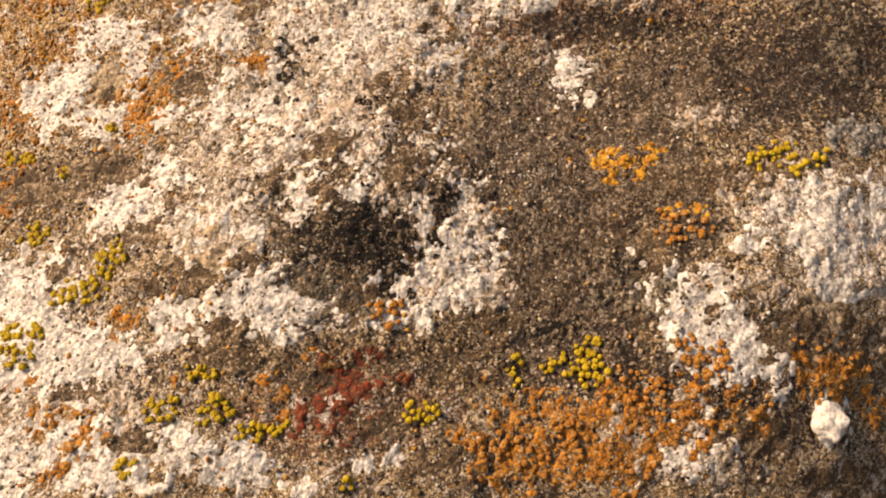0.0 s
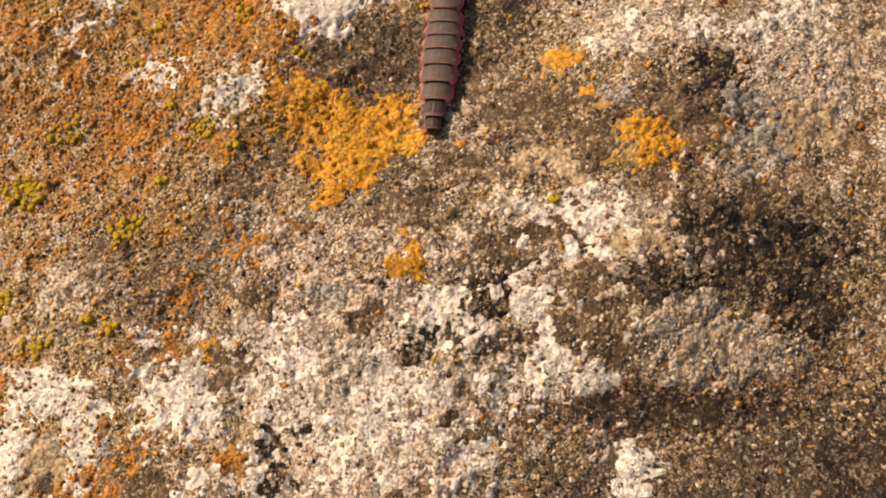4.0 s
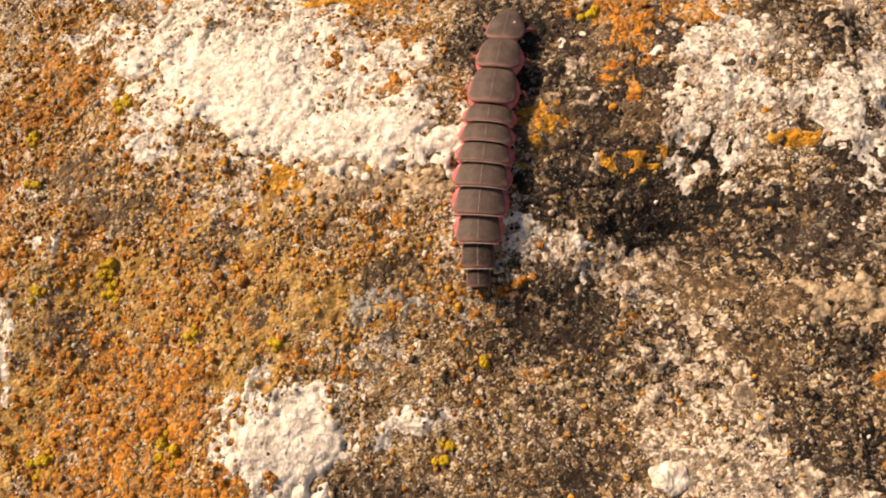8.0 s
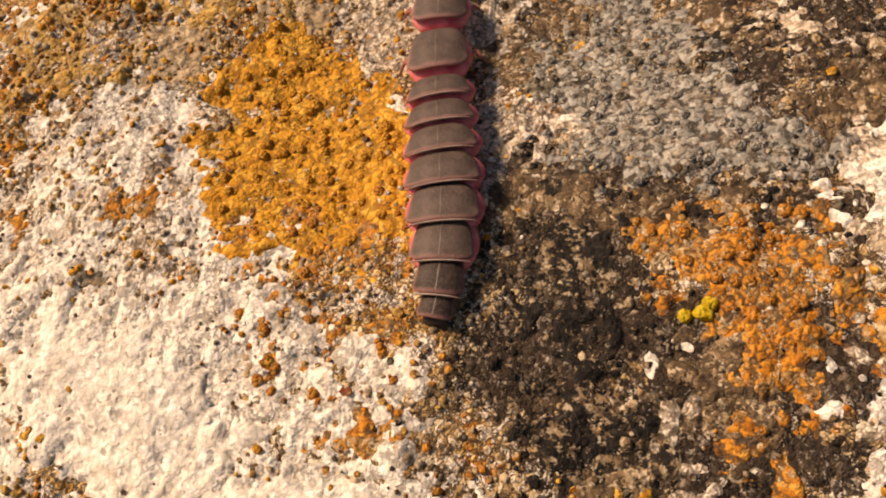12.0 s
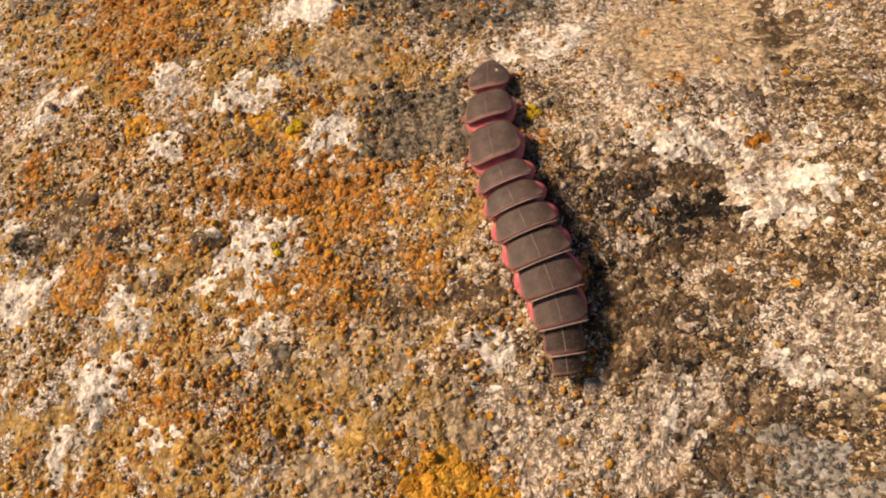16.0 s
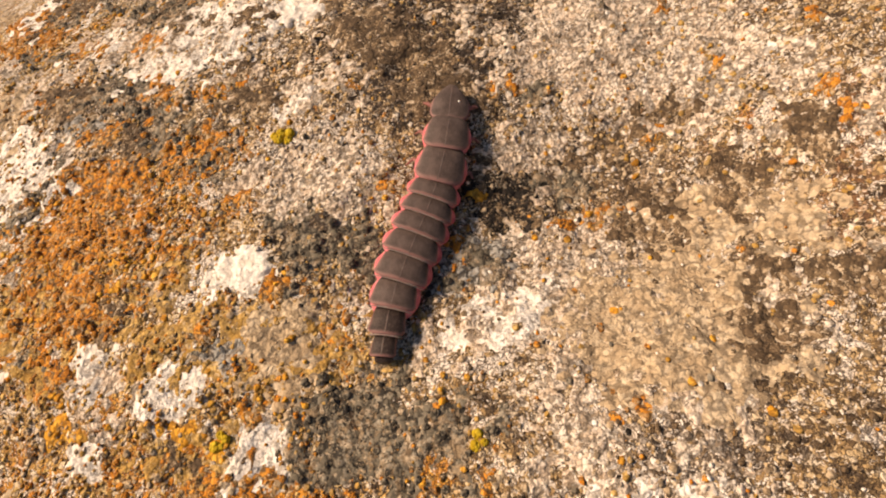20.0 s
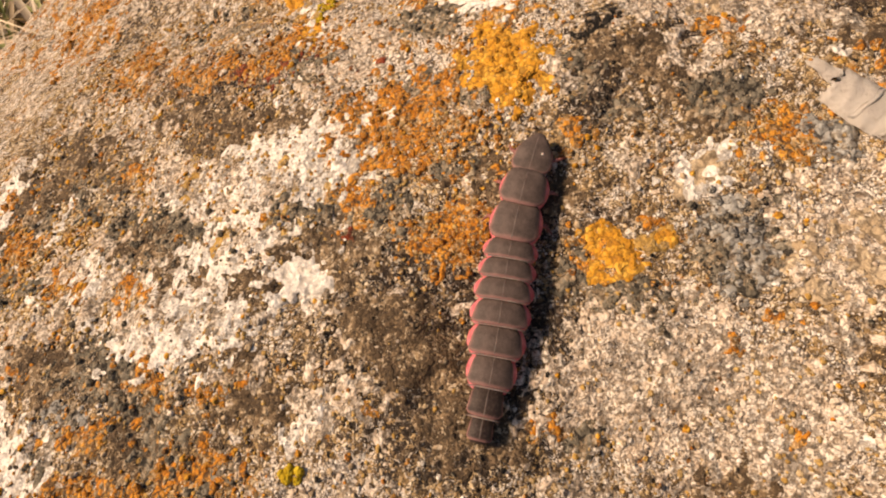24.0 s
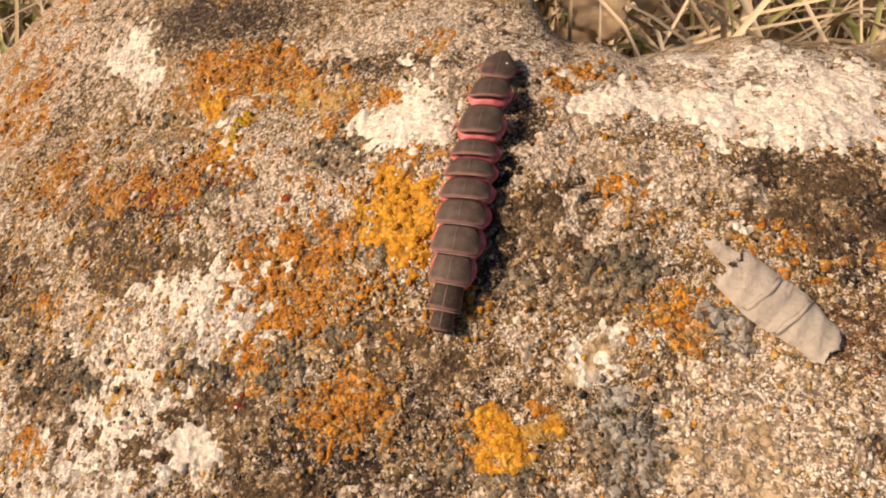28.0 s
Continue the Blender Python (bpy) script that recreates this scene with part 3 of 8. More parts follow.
stain("pale", 1.8, 75.8, 7.6, 5.0, -4, strength=0.68)
stain("pale", -15.8, 62.5, 6.4, 6.0, -1, strength=0.68)
stain("pale", -12.7, 51.6, 11.9, 4.5, 1, strength=0.68)
stain("pale", -21.8, 52.0, 6.2, 3.4, 1, strength=0.68)
stain("pale", 10.5, 50.1, 6.9, 2.6, 2, strength=0.68)
stain("ochre", -29.3, 108.5, 27.2, 12.8, -0, strength=0.9)
stain("ochre", -44.1, 125.7, 9.6, 13.7, -4)
stain("ochre", -11.6, 115.9, 7.7, 5.4, -2, strength=0.8)
stain("olive", -11.1, 102.8, 10.8, 5.1, 1, strength=0.6)
stain("dark", 14.6, 112.6, 11.3, 2.8, 0, strength=1.15)
stain("dark", 26.4, 127.5, 3.0, 2.2, 3, strength=1.15)
stain("dark", 6.9, 122.2, 3.8, 8.5, -4, strength=1.15)
stain("dark", 13.6, 102.7, 10.7, 5.2, 0, strength=0.6)
stain("dark", 24.5, 111.0, 4.3, 4.6, 0, strength=1.15)
stain("dark", 10.0, 116.9, 5.6, 4.0, -1, strength=1.15)
stain("dark", 4.7, 105.3, 4.5, 3.6, -0, strength=1.15)
stain("dark", 28.1, 117.1, 3.6, 3.9, 1, strength=1.15)
stain("dark", 25.8, 102.5, 4.0, 3.4, 1, strength=0.9)
stain("olive", 1.1, 103.5, 4.6, 3.1, 0, strength=0.8)
stain("ochre", -34.6, 148.9, 9.2, 6.7, -2)
stain("ochre", -14.2, 139.9, 7.7, 11.5, -0, strength=0.9)
stain("ochre", -9.5, 129.8, 4.3, 3.5, 1, strength=0.8)
stain("dark", 1.2, 133.9, 3.5, 4.7, -1, strength=1.15)
stain("dark", 5.6, 130.2, 4.3, 1.9, 0, strength=1.15)
stain("dark", -0.9, 140.4, 1.7, 2.7, -4, strength=1.15)
stain("dark", -1.3, 128.8, 3.1, 2.5, 1, strength=1.15)
stain("dark", 12.3, 129.0, 3.1, 3.0, 1, strength=1.15)
stain("dark", 6.7, 124.3, 6.8, 2.2, 2, strength=1.15)
stain("dark", 4.6, 138.8, 4.8, 1.6, -4, strength=1.15)
stain("rust", -0.0, 144.1, 2.1, 2.9, -6, strength=0.7)
stain("dark", 12.6, 140.3, 3.0, 2.4, -4, strength=1.15)
stain("dark", 11.4, 146.1, 1.9, 4.1, -6, strength=1.15)
stain("ochre", -32.4, 157.2, 11.8, 8.7, -5, strength=0.9)
stain("ochre", -20.7, 161.8, 8.1, 5.9, -5, strength=0.8)
stain("olive", -22.8, 156.7, 7.8, 4.2, -3, strength=0.5)
stain("dark", 7.6, 156.1, 4.3, 2.6, -9, strength=0.48)
stain("dark", 17.6, 149.0, 6.5, 7.7, -5, strength=0.8)
stain("dark", 10.0, 136.7, 8.1, 1.7, 0, strength=0.8)
stain("rust", -3.3, 144.6, 3.4, 8.7, -3, strength=0.8)
stain("rust", 14.4, 151.2, 5.2, 3.3, -6, strength=0.6)
stain("pale", 1.5, 154.9, 3.5, 3.7, -9, strength=0.68)
stain("dark", -2.1, 159.2, 2.3, 2.4, -10, strength=0.8)
stain("ochre", -33.3, 173.5, 17.3, 13.6, 0, strength=0.9)
stain("ochre", -48.8, 188.4, 11.4, 8.1, -5, strength=0.9)
stain("olive", -52.4, 178.9, 8.0, 10.9, -2, strength=0.7)
stain("olive", -48.3, 158.5, 8.8, 3.8, 3, strength=0.7)
stain("dark", -3.7, 171.7, 4.8, 3.0, -1, strength=0.8)
stain("dark", -0.5, 168.6, 3.6, 2.1, 0, strength=0.8)
stain("dark", -7.2, 169.2, 2.6, 2.2, -0, strength=0.525)
stain("dark", -12.0, 164.6, 4.1, 2.1, 1, strength=0.4725)
stain("dark", -2.6, 161.1, 6.6, 2.9, 3, strength=0.63)
stain("dark", -19.8, 177.8, 3.5, 3.9, -0, strength=0.8)
stain("dark", -44.4, 168.2, 2.3, 1.7, 0, strength=0.8)
stain("dark", -50.8, 167.8, 1.9, 1.8, 0, strength=0.8)
stain("pale", 2.7, 185.5, 8.7, 5.8, -4, strength=0.68)
stain("pale", 3.5, 177.9, 5.0, 3.9, -3, strength=0.68)
stain("pale", -2.9, 180.2, 3.0, 3.2, -4, strength=0.68)
stain("rust", -8.5, 165.9, 1.9, 1.4, 1, strength=0.7)
stain("olive", -26.2, 158.6, 7.4, 2.7, 2, strength=0.6)
stain("rust", -15.7, 159.7, 5.3, 2.4, 2, strength=0.6)
stain("pale", -3.7, 167.2, 3.8, 1.7, 1, strength=0.68)
stain("pale", 0.8, 206.9, 9.1, 7.5, -4, strength=0.68)
stain("pale", -25.0, 198.7, 7.8, 4.5, -4, strength=0.68)
stain("pale", -40.7, 213.4, 9.3, 5.3, -11, strength=0.68)
stain("dark", -15.4, 207.4, 7.2, 5.9, -5, strength=0.8)
stain("dark", -8.6, 195.8, 3.5, 2.1, -2, strength=0.8)
stain("olive", -17.2, 211.6, 6.9, 4.3, -7, strength=0.7)
stain("ochre", -44.2, 193.2, 11.4, 8.6, -3, strength=0.9)
stain("ochre", -67.1, 219.7, 13.9, 8.7, -12, strength=0.6)
stain("dark", -46.8, 208.9, 7.8, 3.3, -8, strength=0.6)
stain("dark", -24.5, 192.7, 4.1, 2.5, -3, strength=0.8)
stain("rust", 8.2, 197.1, 10.2, 5.0, -6, strength=0.5)
stain("olive", 5.6, 200.0, 5.5, 2.6, -6, strength=0.5)
stain("rust", 16.1, 195.9, 3.1, 8.8, -9, strength=0.6)
stain("pale", -40.7, 215.4, 7.9, 5.1, -3, strength=0.68)
stain("pale", 1.4, 211.6, 9.0, 3.9, -2, strength=0.68)
stain("dark", -20.4, 213.3, 6.9, 5.4, -2, strength=0.7)
stain("dark", -44.0, 220.3, 3.7, 3.0, -5, strength=0.8)
stain("dark", -7.8, 213.0, 1.9, 3.1, -1, strength=0.8)
stain("dark", -28.1, 209.4, 5.5, 2.0, -1, strength=0.5)
stain("pale", 16.8, 247.6, 14.4, 4.0, -4, strength=0.68)
stain("pale", -7.2, 254.7, 9.9, 3.9, -8, strength=0.68)
stain("pale", -21.3, 238.8, 16.8, 8.7, -2, strength=0.68)
stain("pale", -32.3, 225.7, 9.1, 5.9, 2, strength=0.68)
stain("pale", 18.5, 220.7, 9.1, 3.9, 3, strength=0.68)
stain("dark", 24.0, 235.5, 4.3, 4.8, -2, strength=0.8)
stain("dark", 19.4, 238.8, 2.5, 1.9, -2, strength=0.8)
stain("rust", 23.0, 226.5, 3.7, 3.0, 1, strength=0.7)
stain("dark", 5.5, 237.5, 2.3, 1.4, -2, strength=0.8)
stain("dark", 0.4, 243.7, 2.0, 3.3, -3, strength=0.8)
stain("dark", -2.9, 232.5, 2.9, 4.6, -1, strength=0.8)
stain("dark", -63.3, 258.2, 14.8, 17.4, -9, strength=0.6)
stain("dark", -38.6, 260.7, 17.4, 5.0, -11, strength=0.8)
stain("dark", -42.2, 237.1, 6.7, 4.1, -1, strength=0.6)
stain("dark", -16.9, 251.6, 11.0, 2.3, -8, strength=0.7)
stain("dark", -43.9, 219.0, 7.0, 2.9, 4, strength=0.7)
stain("dark", -10.0, 220.7, 9.8, 3.4, 1, strength=0.5)
stain("dark", 23.3, 220.7, 2.1, 1.7, 2, strength=0.8)
stain("ochre", -34.7, 252.2, 11.2, 5.5, -7, strength=0.7)
stain("dark", -19.1, 217.2, 7.9, 2.4, 3, strength=0.6)
stain("rust", -43.1, 239.0, 12.9, 4.3, -2, strength=0.7)
stain("dark", -2.8, 254.0, 3.7, 2.2, -7, strength=0.7)
stain("pale", -4.9, 34.7, 12.9, 18.0, 2, strength=0.68)
stain("pale", 4.5, 20.2, 7.3, 6.9, 5, strength=0.68)
stain("pale", -24.4, 19.3, 8.8, 7.2, -3, strength=0.68)
stain("umber", -10.6, 15.9, 10.7, 3.8, 1, strength=0.66)
stain("umber", -0.8, 28.7, 5.6, 8.5, 5, strength=0.66)
stain("umber", 45.2, 42.4, 13.9, 12.0, -1, strength=0.66)
stain("umber", 26.8, 15.8, 8.6, 11.3, 3, strength=0.66)
stain("pale", 18.3, 53.9, 10.9, 3.6, 1, strength=0.68)
stain("pale", 30.9, 52.9, 8.6, 3.6, 6, strength=0.68)
stain("straw", -26.4, 106.0, 20.8, 8.1, -5, strength=1.1)
stain("straw", -44.5, 94.6, 12.2, 16.1, 0, strength=1)
stain("straw", -31.3, 88.9, 10.9, 7.2, -2, strength=0.8)
stain("straw", -14.8, 104.5, 10.5, 5.9, -2, strength=0.9)
stain("umber", 9.9, 78.3, 7.8, 6.5, -1, strength=0.66)
stain("umber", 20.6, 74.3, 9.8, 7.8, 1, strength=0.66)
stain("umber", -4.6, 73.5, 10.1, 6.0, 0, strength=0.6)
stain("umber", 27.9, 93.4, 3.6, 6.2, -3, strength=0.6)
stain("umber", -8.3, 87.8, 10.9, 3.9, 0, strength=0.66)
stain("straw", -36.8, 120.0, 9.9, 12.3, 0, strength=1)
stain("straw", -20.1, 111.5, 15.2, 6.1, 1, strength=0.8)
stain("straw", -34.5, 139.4, 12.1, 5.9, -2, strength=0.9)
stain("umber", 3.9, 120.9, 3.5, 5.5, -0, strength=0.66)
stain("umber", 16.8, 114.3, 7.3, 4.0, 2, strength=0.66)
stain("umber", 21.6, 130.2, 3.8, 7.0, 1, strength=0.66)
stain("umber", 2.2, 107.8, 9.3, 2.2, 2, strength=0.66)
stain("straw", -43.3, 177.3, 19.4, 11.4, -4, strength=1)
stain("straw", -39.7, 157.8, 16.8, 10.5, -1, strength=1.1)
stain("straw", -22.4, 156.1, 7.8, 6.3, -0, strength=0.9)
stain("straw", -59.6, 182.8, 9.1, 10.2, -6, strength=0.8)
stain("umber", 1.6, 152.8, 6.7, 6.4, 1, strength=0.66)
stain("umber", 9.7, 148.4, 5.7, 4.7, 2, strength=0.66)
stain("umber", -4.3, 163.1, 3.1, 5.3, -3, strength=0.6)
stain("straw", -44.1, 187.6, 13.8, 10.3, -3, strength=1.1)
stain("straw", -35.8, 175.7, 11.0, 7.5, 0, strength=1)
stain("straw", -24.0, 183.3, 5.9, 5.9, 0, strength=0.8)
stain("tan", 1.5, 185.8, 8.6, 5.7, -3, strength=0.9)
stain("tan", 2.2, 191.7, 6.9, 3.6, -2, strength=0.7)
stain("straw", -55.1, 190.8, 9.9, 13.8, -0, strength=1)
stain("straw", -61.1, 217.2, 16.3, 10.5, -9, strength=0.9)
stain("straw", -34.4, 184.7, 10.4, 4.6, 0, strength=0.8)
stain("umber", -8.6, 196.2, 6.2, 3.8, -1, strength=0.66)
stain("tan", 1.5, 185.5, 7.2, 4.1, 1, strength=1)
stain("tan", 5.9, 194.2, 6.8, 5.4, -1, strength=0.8)
stain("umber", 7.4, 182.5, 3.2, 3.0, 3, strength=0.66)
stain("umber", -17.8, 212.1, 6.0, 4.5, -5, strength=0.66)
stain("straw", -50.9, 227.5, 18.2, 10.6, -2, strength=0.6)
stain("umber", 15.6, 211.3, 2.9, 4.0, 6, strength=0.66)
stain("pale", 16.3, 244.8, 15.4, 3.2, -4, strength=0.68)
stain("pale", -11.1, 243.4, 6.6, 3.5, -4, strength=0.68)
stain("pale", -1.0, 252.4, 7.0, 3.5, -6, strength=0.68)
stain("tan", -7.3, 222.3, 5.9, 2.6, 1, strength=0.8)
stain("pale", -28.6, 141.5, 6.7, 7.7, 0, strength=0.68)
stain("pale", -2.7, 142.6, 3.7, 5.9, -1, strength=0.68)
stain("pale", 6.2, 161.9, 8.3, 3.4, -9, strength=0.68)
stain("straw", -26.6, 109.4, 16.4, 7.6, -1, strength=0.9)
stain("straw", -38.9, 116.6, 9.4, 9.1, -2, strength=0.9)
stain("pale", 17.0, 122.5, 5.9, 7.2, -3, strength=0.68)
stain("pale", 23.3, 111.5, 5.1, 4.1, 0, strength=0.68)
stain("pale", 5.5, 110.0, 5.5, 2.7, -0, strength=0.68)
stain("straw", -45.2, 180.2, 15.0, 9.4, -4, strength=0.8)
stain("straw", -25.4, 156.7, 9.2, 4.7, 1, strength=0.9)
stain("pale", -1.8, 172.4, 5.5, 4.1, -4, strength=0.68)
stain("pale", -5.8, 154.6, 5.9, 3.0, 2, strength=0.68)
stain("straw", -49.5, 185.1, 8.6, 10.1, -0, strength=0.9)
stain("pale", -25.1, 199.3, 7.2, 4.6, -4, strength=0.68)
stain("pale", 2.8, 208.4, 11.3, 5.2, -7, strength=0.68)
stain("tan", 2.0, 185.7, 5.9, 2.9, -1, strength=1)
stain("dark", -7.5, 19.5, 33.4, 22.5, 1, strength=0.4)
stain("dark", 31.2, 3.5, 24.1, 15.2, 3, strength=0.38)
stain("dark", -30.9, 1.8, 17.3, 13.0, -0, strength=0.36)
stain("dark", -0.3, 57.6, 27.2, 11.2, -3, strength=0.36)
stain("dark", 35.4, 61.7, 16.7, 8.1, 4, strength=0.42)
stain("pale", -4.0, 48.2, 14.5, 17.0, 0, strength=0.68)
stain("dark", 0.8, 130.4, 3.6, 8.5, -1, strength=0.8)
stain("dark", 3.9, 121.1, 4.8, 3.1, 1, strength=0.8)
stain("dark", 13.2, 116.5, 6.2, 2.8, 2, strength=0.8)
stain("umber", -6.6, 117.8, 7.7, 3.8, 2, strength=0.66)
stain("ochre", -50.0, 239.9, 22.1, 14.1, -2, strength=0.55)
stain("rust", -31.1, 237.4, 12.5, 5.5, -1, strength=0.55)
stain("straw", -74.6, 256.8, 28.7, 27.4, -8, strength=0.7)
stain("straw", -20.5, 223.5, 14.6, 4.8, 2, strength=0.55)
stain("ochre", -15.8, 229.4, 9.0, 5.7, 1, strength=0.5)
stain("straw", 9.6, 227.7, 8.4, 4.9, 1, strength=0.5)
stain("straw", -45.2, 216.7, 19.1, 11.3, -5, strength=0.7)
stain("straw", -22.7, 210.3, 8.8, 6.2, -3, strength=0.6)
stain("straw", 6.2, 205.1, 9.6, 7.0, -2, strength=0.5)
stain("straw", -29.2, 188.9, 9.3, 6.2, -1, strength=0.9)
stain("straw", -21.5, 193.4, 5.6, 3.2, -1, strength=0.8)
stain("straw", -32.0, 153.7, 14.5, 8.0, -3, strength=1)
stain("straw", -24.3, 165.6, 11.3, 6.5, -5, strength=0.9)
stain("umber", 4.4, 91.5, 7.5, 8.9, 0, strength=0.62)
stain("umber", -9.3, 86.0, 10.3, 4.0, 0, strength=0.64)
stain("dark", 23.8, 94.6, 3.4, 4.8, 0, strength=0.75)
stain("umber", 20.5, 100.9, 6.1, 3.7, 0, strength=0.55)
stain("dark", 12.2, 112.0, 10.0, 2.9, 0, strength=0.7)
stain("dark", 6.3, 105.5, 4.6, 2.3, 0, strength=0.6)
stain("umber", 19.6, 104.5, 8.0, 6.3, 0, strength=0.55)
stain("dark", 22.8, 96.3, 4.4, 4.7, 0, strength=0.7)
stain("umber", 0.8, 102.8, 5.3, 3.8, 0, strength=0.58)
stain("umber", -4.1, 86.2, 13.5, 4.5, 0, strength=0.68)
stain("umber", 4.4, 73.4, 8.3, 5.4, 0, strength=0.52)
stain("dark", 30.1, 62.1, 9.5, 5.4, 0, strength=0.72)
stain("dark", 1.9, 56.9, 4.7, 3.0, 0, strength=0.7)
stain("rust", 19.8, 65.7, 4.5, 3.1, 0, strength=0.6)
stain("dark", 3.1, 132.7, 3.4, 5.6, 0, strength=0.7)
stain("dark", 4.4, 125.4, 5.3, 2.4, 0, strength=0.68)
stain("umber", 9.3, 120.9, 5.0, 4.3, 0, strength=0.6)
stain("dark", 9.0, 113.0, 5.0, 2.0, 0, strength=0.7)
stain("dark", -6.9, 165.5, 2.6, 4.1, 0, strength=0.62)
stain("umber", 6.1, 165.2, 4.0, 2.7, 0, strength=0.55)
stain("dark", 10.6, 149.4, 2.3, 4.5, 0, strength=0.75)
stain("umber", 12.9, 153.9, 2.7, 3.1, 0, strength=0.6)
stain("dark", -4.8, 160.4, 4.1, 1.5, 0, strength=0.65)
stain("dark", 3.5, 154.1, 4.4, 2.6, 0, strength=0.75)
stain("umber", 5.2, 164.7, 3.2, 3.6, 0, strength=0.55)
stain("dark", -0.7, 168.2, 4.9, 2.2, 0, strength=0.8)
stain("umber", -7.2, 170.8, 5.7, 3.9, 0, strength=0.6)
stain("umber", -8.1, 195.4, 4.2, 3.0, 0, strength=0.6)
stain("umber", -14.9, 211.9, 6.0, 4.6, 0, strength=0.6)
stain("umber", 5.4, 178.1, 6.3, 2.4, 0, strength=0.55)
stain("umber", -44.1, 203.1, 7.5, 4.0, 0, strength=0.5)
stain("umber", -20.8, 211.8, 6.7, 6.0, 0, strength=0.58)
stain("umber", -8.1, 195.1, 6.1, 2.5, 0, strength=0.6)
stain("umber", -16.7, 212.9, 6.0, 6.2, 0, strength=0.62)
stain("dark", -16.9, 207.7, 4.0, 2.7, 0, strength=0.62)
stain("umber", 0.5, 234.4, 5.4, 3.2, 0, strength=0.58)
stain("umber", -17.9, 216.4, 7.1, 5.6, 0, strength=0.6)
stain("dark", -18.6, 213.6, 5.1, 2.3, 0, strength=0.6)
stain("umber", 24.2, 236.1, 2.2, 4.0, 0, strength=0.62)
stain("umber", 21.1, 13.5, 15.4, 10.5, 0, strength=0.5)
stain("umber", -1.4, 2.7, 15.9, 4.3, 0, strength=0.6)
stain("umber", -42.1, 24.4, 14.3, 7.4, 0, strength=0.5)
stain("dark", 36.7, 8.4, 9.1, 3.7, 0, strength=0.6)
stain("umber", 36.3, 36.2, 17.3, 10.6, 0, strength=0.45)
stain("umber", -17.1, 2.1, 12.6, 3.7, 0, strength=0.5)
stain("umber", 28.1, 35.3, 19.7, 10.9, 0, strength=0.5)
stain("dark", 34.5, 60.4, 8.3, 4.7, 0, strength=0.62)
stain("dark", 48.6, 62.1, 5.5, 7.4, 0, strength=0.6)


# ---- the stone ----
def grid_lines(lo, hi, step, outer_lo, outer_hi):
    core = np.arange(lo, hi + step, step)
    grow = np.cumsum(step * 1.22 ** np.arange(1, 40))
    below, above = lo - grow[grow < lo - outer_lo], core[-1] + grow[grow < outer_hi - core[-1]]
    return np.concatenate([below[::-1], core, above])


def build_stone():
    us, vs = grid_lines(-72, 46, 0.36, -190, 165), grid_lines(-20, 268, 0.36, -125, 420)
    u, v = np.meshgrid(us, vs)
    z = surface(u, v)
    ragged = fbm(u / 6, v / 6, 41, 4) - 0.5
    fields = {}
    for name, x, y, a, b, angle, strength in STAINS:
        c, s = math.cos(angle), math.sin(angle)
        p, q = ((u - x) * c + (v - y) * s) / a, (-(u - x) * s + (v - y) * c) / b
        r = np.maximum(np.sqrt(p * p + q * q) + 0.7 * ragged, 0)
        fields[name] = np.maximum(fields.get(name, 0), strength / (1 + r**3))
    for name in ("olive", "grey", "straw", "ochre", "rust", "pale", "tan", "umber", "dark"):
        fields.setdefault(name, np.zeros_like(u))
    n, m = u.shape
    idx = np.arange(n * m).reshape(n, m)
    faces = np.stack([idx[:-1, :-1], idx[:-1, 1:], idx[1:, 1:], idx[1:, :-1]], -1).reshape(-1, 4)
    pts = to_world(u, v, z).reshape(-1, 3)
    ob = link("stone", pts, faces, ROCK, origin=to_world(0, 130, -250), attributes=fields)
    return tagged(ob, "weathered pale limestone boulder crusted with lichens, half sunk in dry grass", "rock")


build_stone()


# ---- the ground behind the stone ----
def soil_material():
    k = Nodes("dry_soil")
    p = k.place()
    cell = k.split(k.cells(p, 0.22, 1), 0)
    col = k.mix(k.noise(p, 0.05, 5), (0.16, 0.11, 0.065), (0.33, 0.25, 0.16))
    col = k.mix(0.5, col, k.ramp(cell, (0.0, (0.05, 0.035, 0.02)), (0.6, (0.25, 0.18, 0.11)), (1.0, (0.46, 0.38, 0.27))))
    return k.done(col, 0.95, k.math("ADD", k.noise(p, 0.3, 4), cell), 0.002, 0.7)


def straw_material(name, stops):
    k = Nodes(name)
    p = k.place()
    col = k.ramp(k.math("ADD", k.math("MULTIPLY", k.island(), 0.75), k.math("MULTIPLY", k.noise(p, 0.2, 3), 0.25)), *stops)
    return k.done(col, 0.7, k.noise(p, 2.0, 3), 0.0002, 0.4)


SOIL = soil_material()
STRAW = straw_material("dry_straw", [(0.1, (0.34, 0.25, 0.15)), (0.5, (0.60, 0.48, 0.32)), (0.9, (0.76, 0.66, 0.50))])
GREEN = straw_material("green_grass", [(0.1, (0.13, 0.15, 0.04)), (0.5, (0.24, 0.26, 0.09)), (0.9, (0.40, 0.38, 0.17))])
LEAF = straw_material("dead_leaf", [(0.1, (0.52, 0.38, 0.23)), (0.5, (0.66, 0.52, 0.35)), (0.9, (0.76, 0.64, 0.46))])


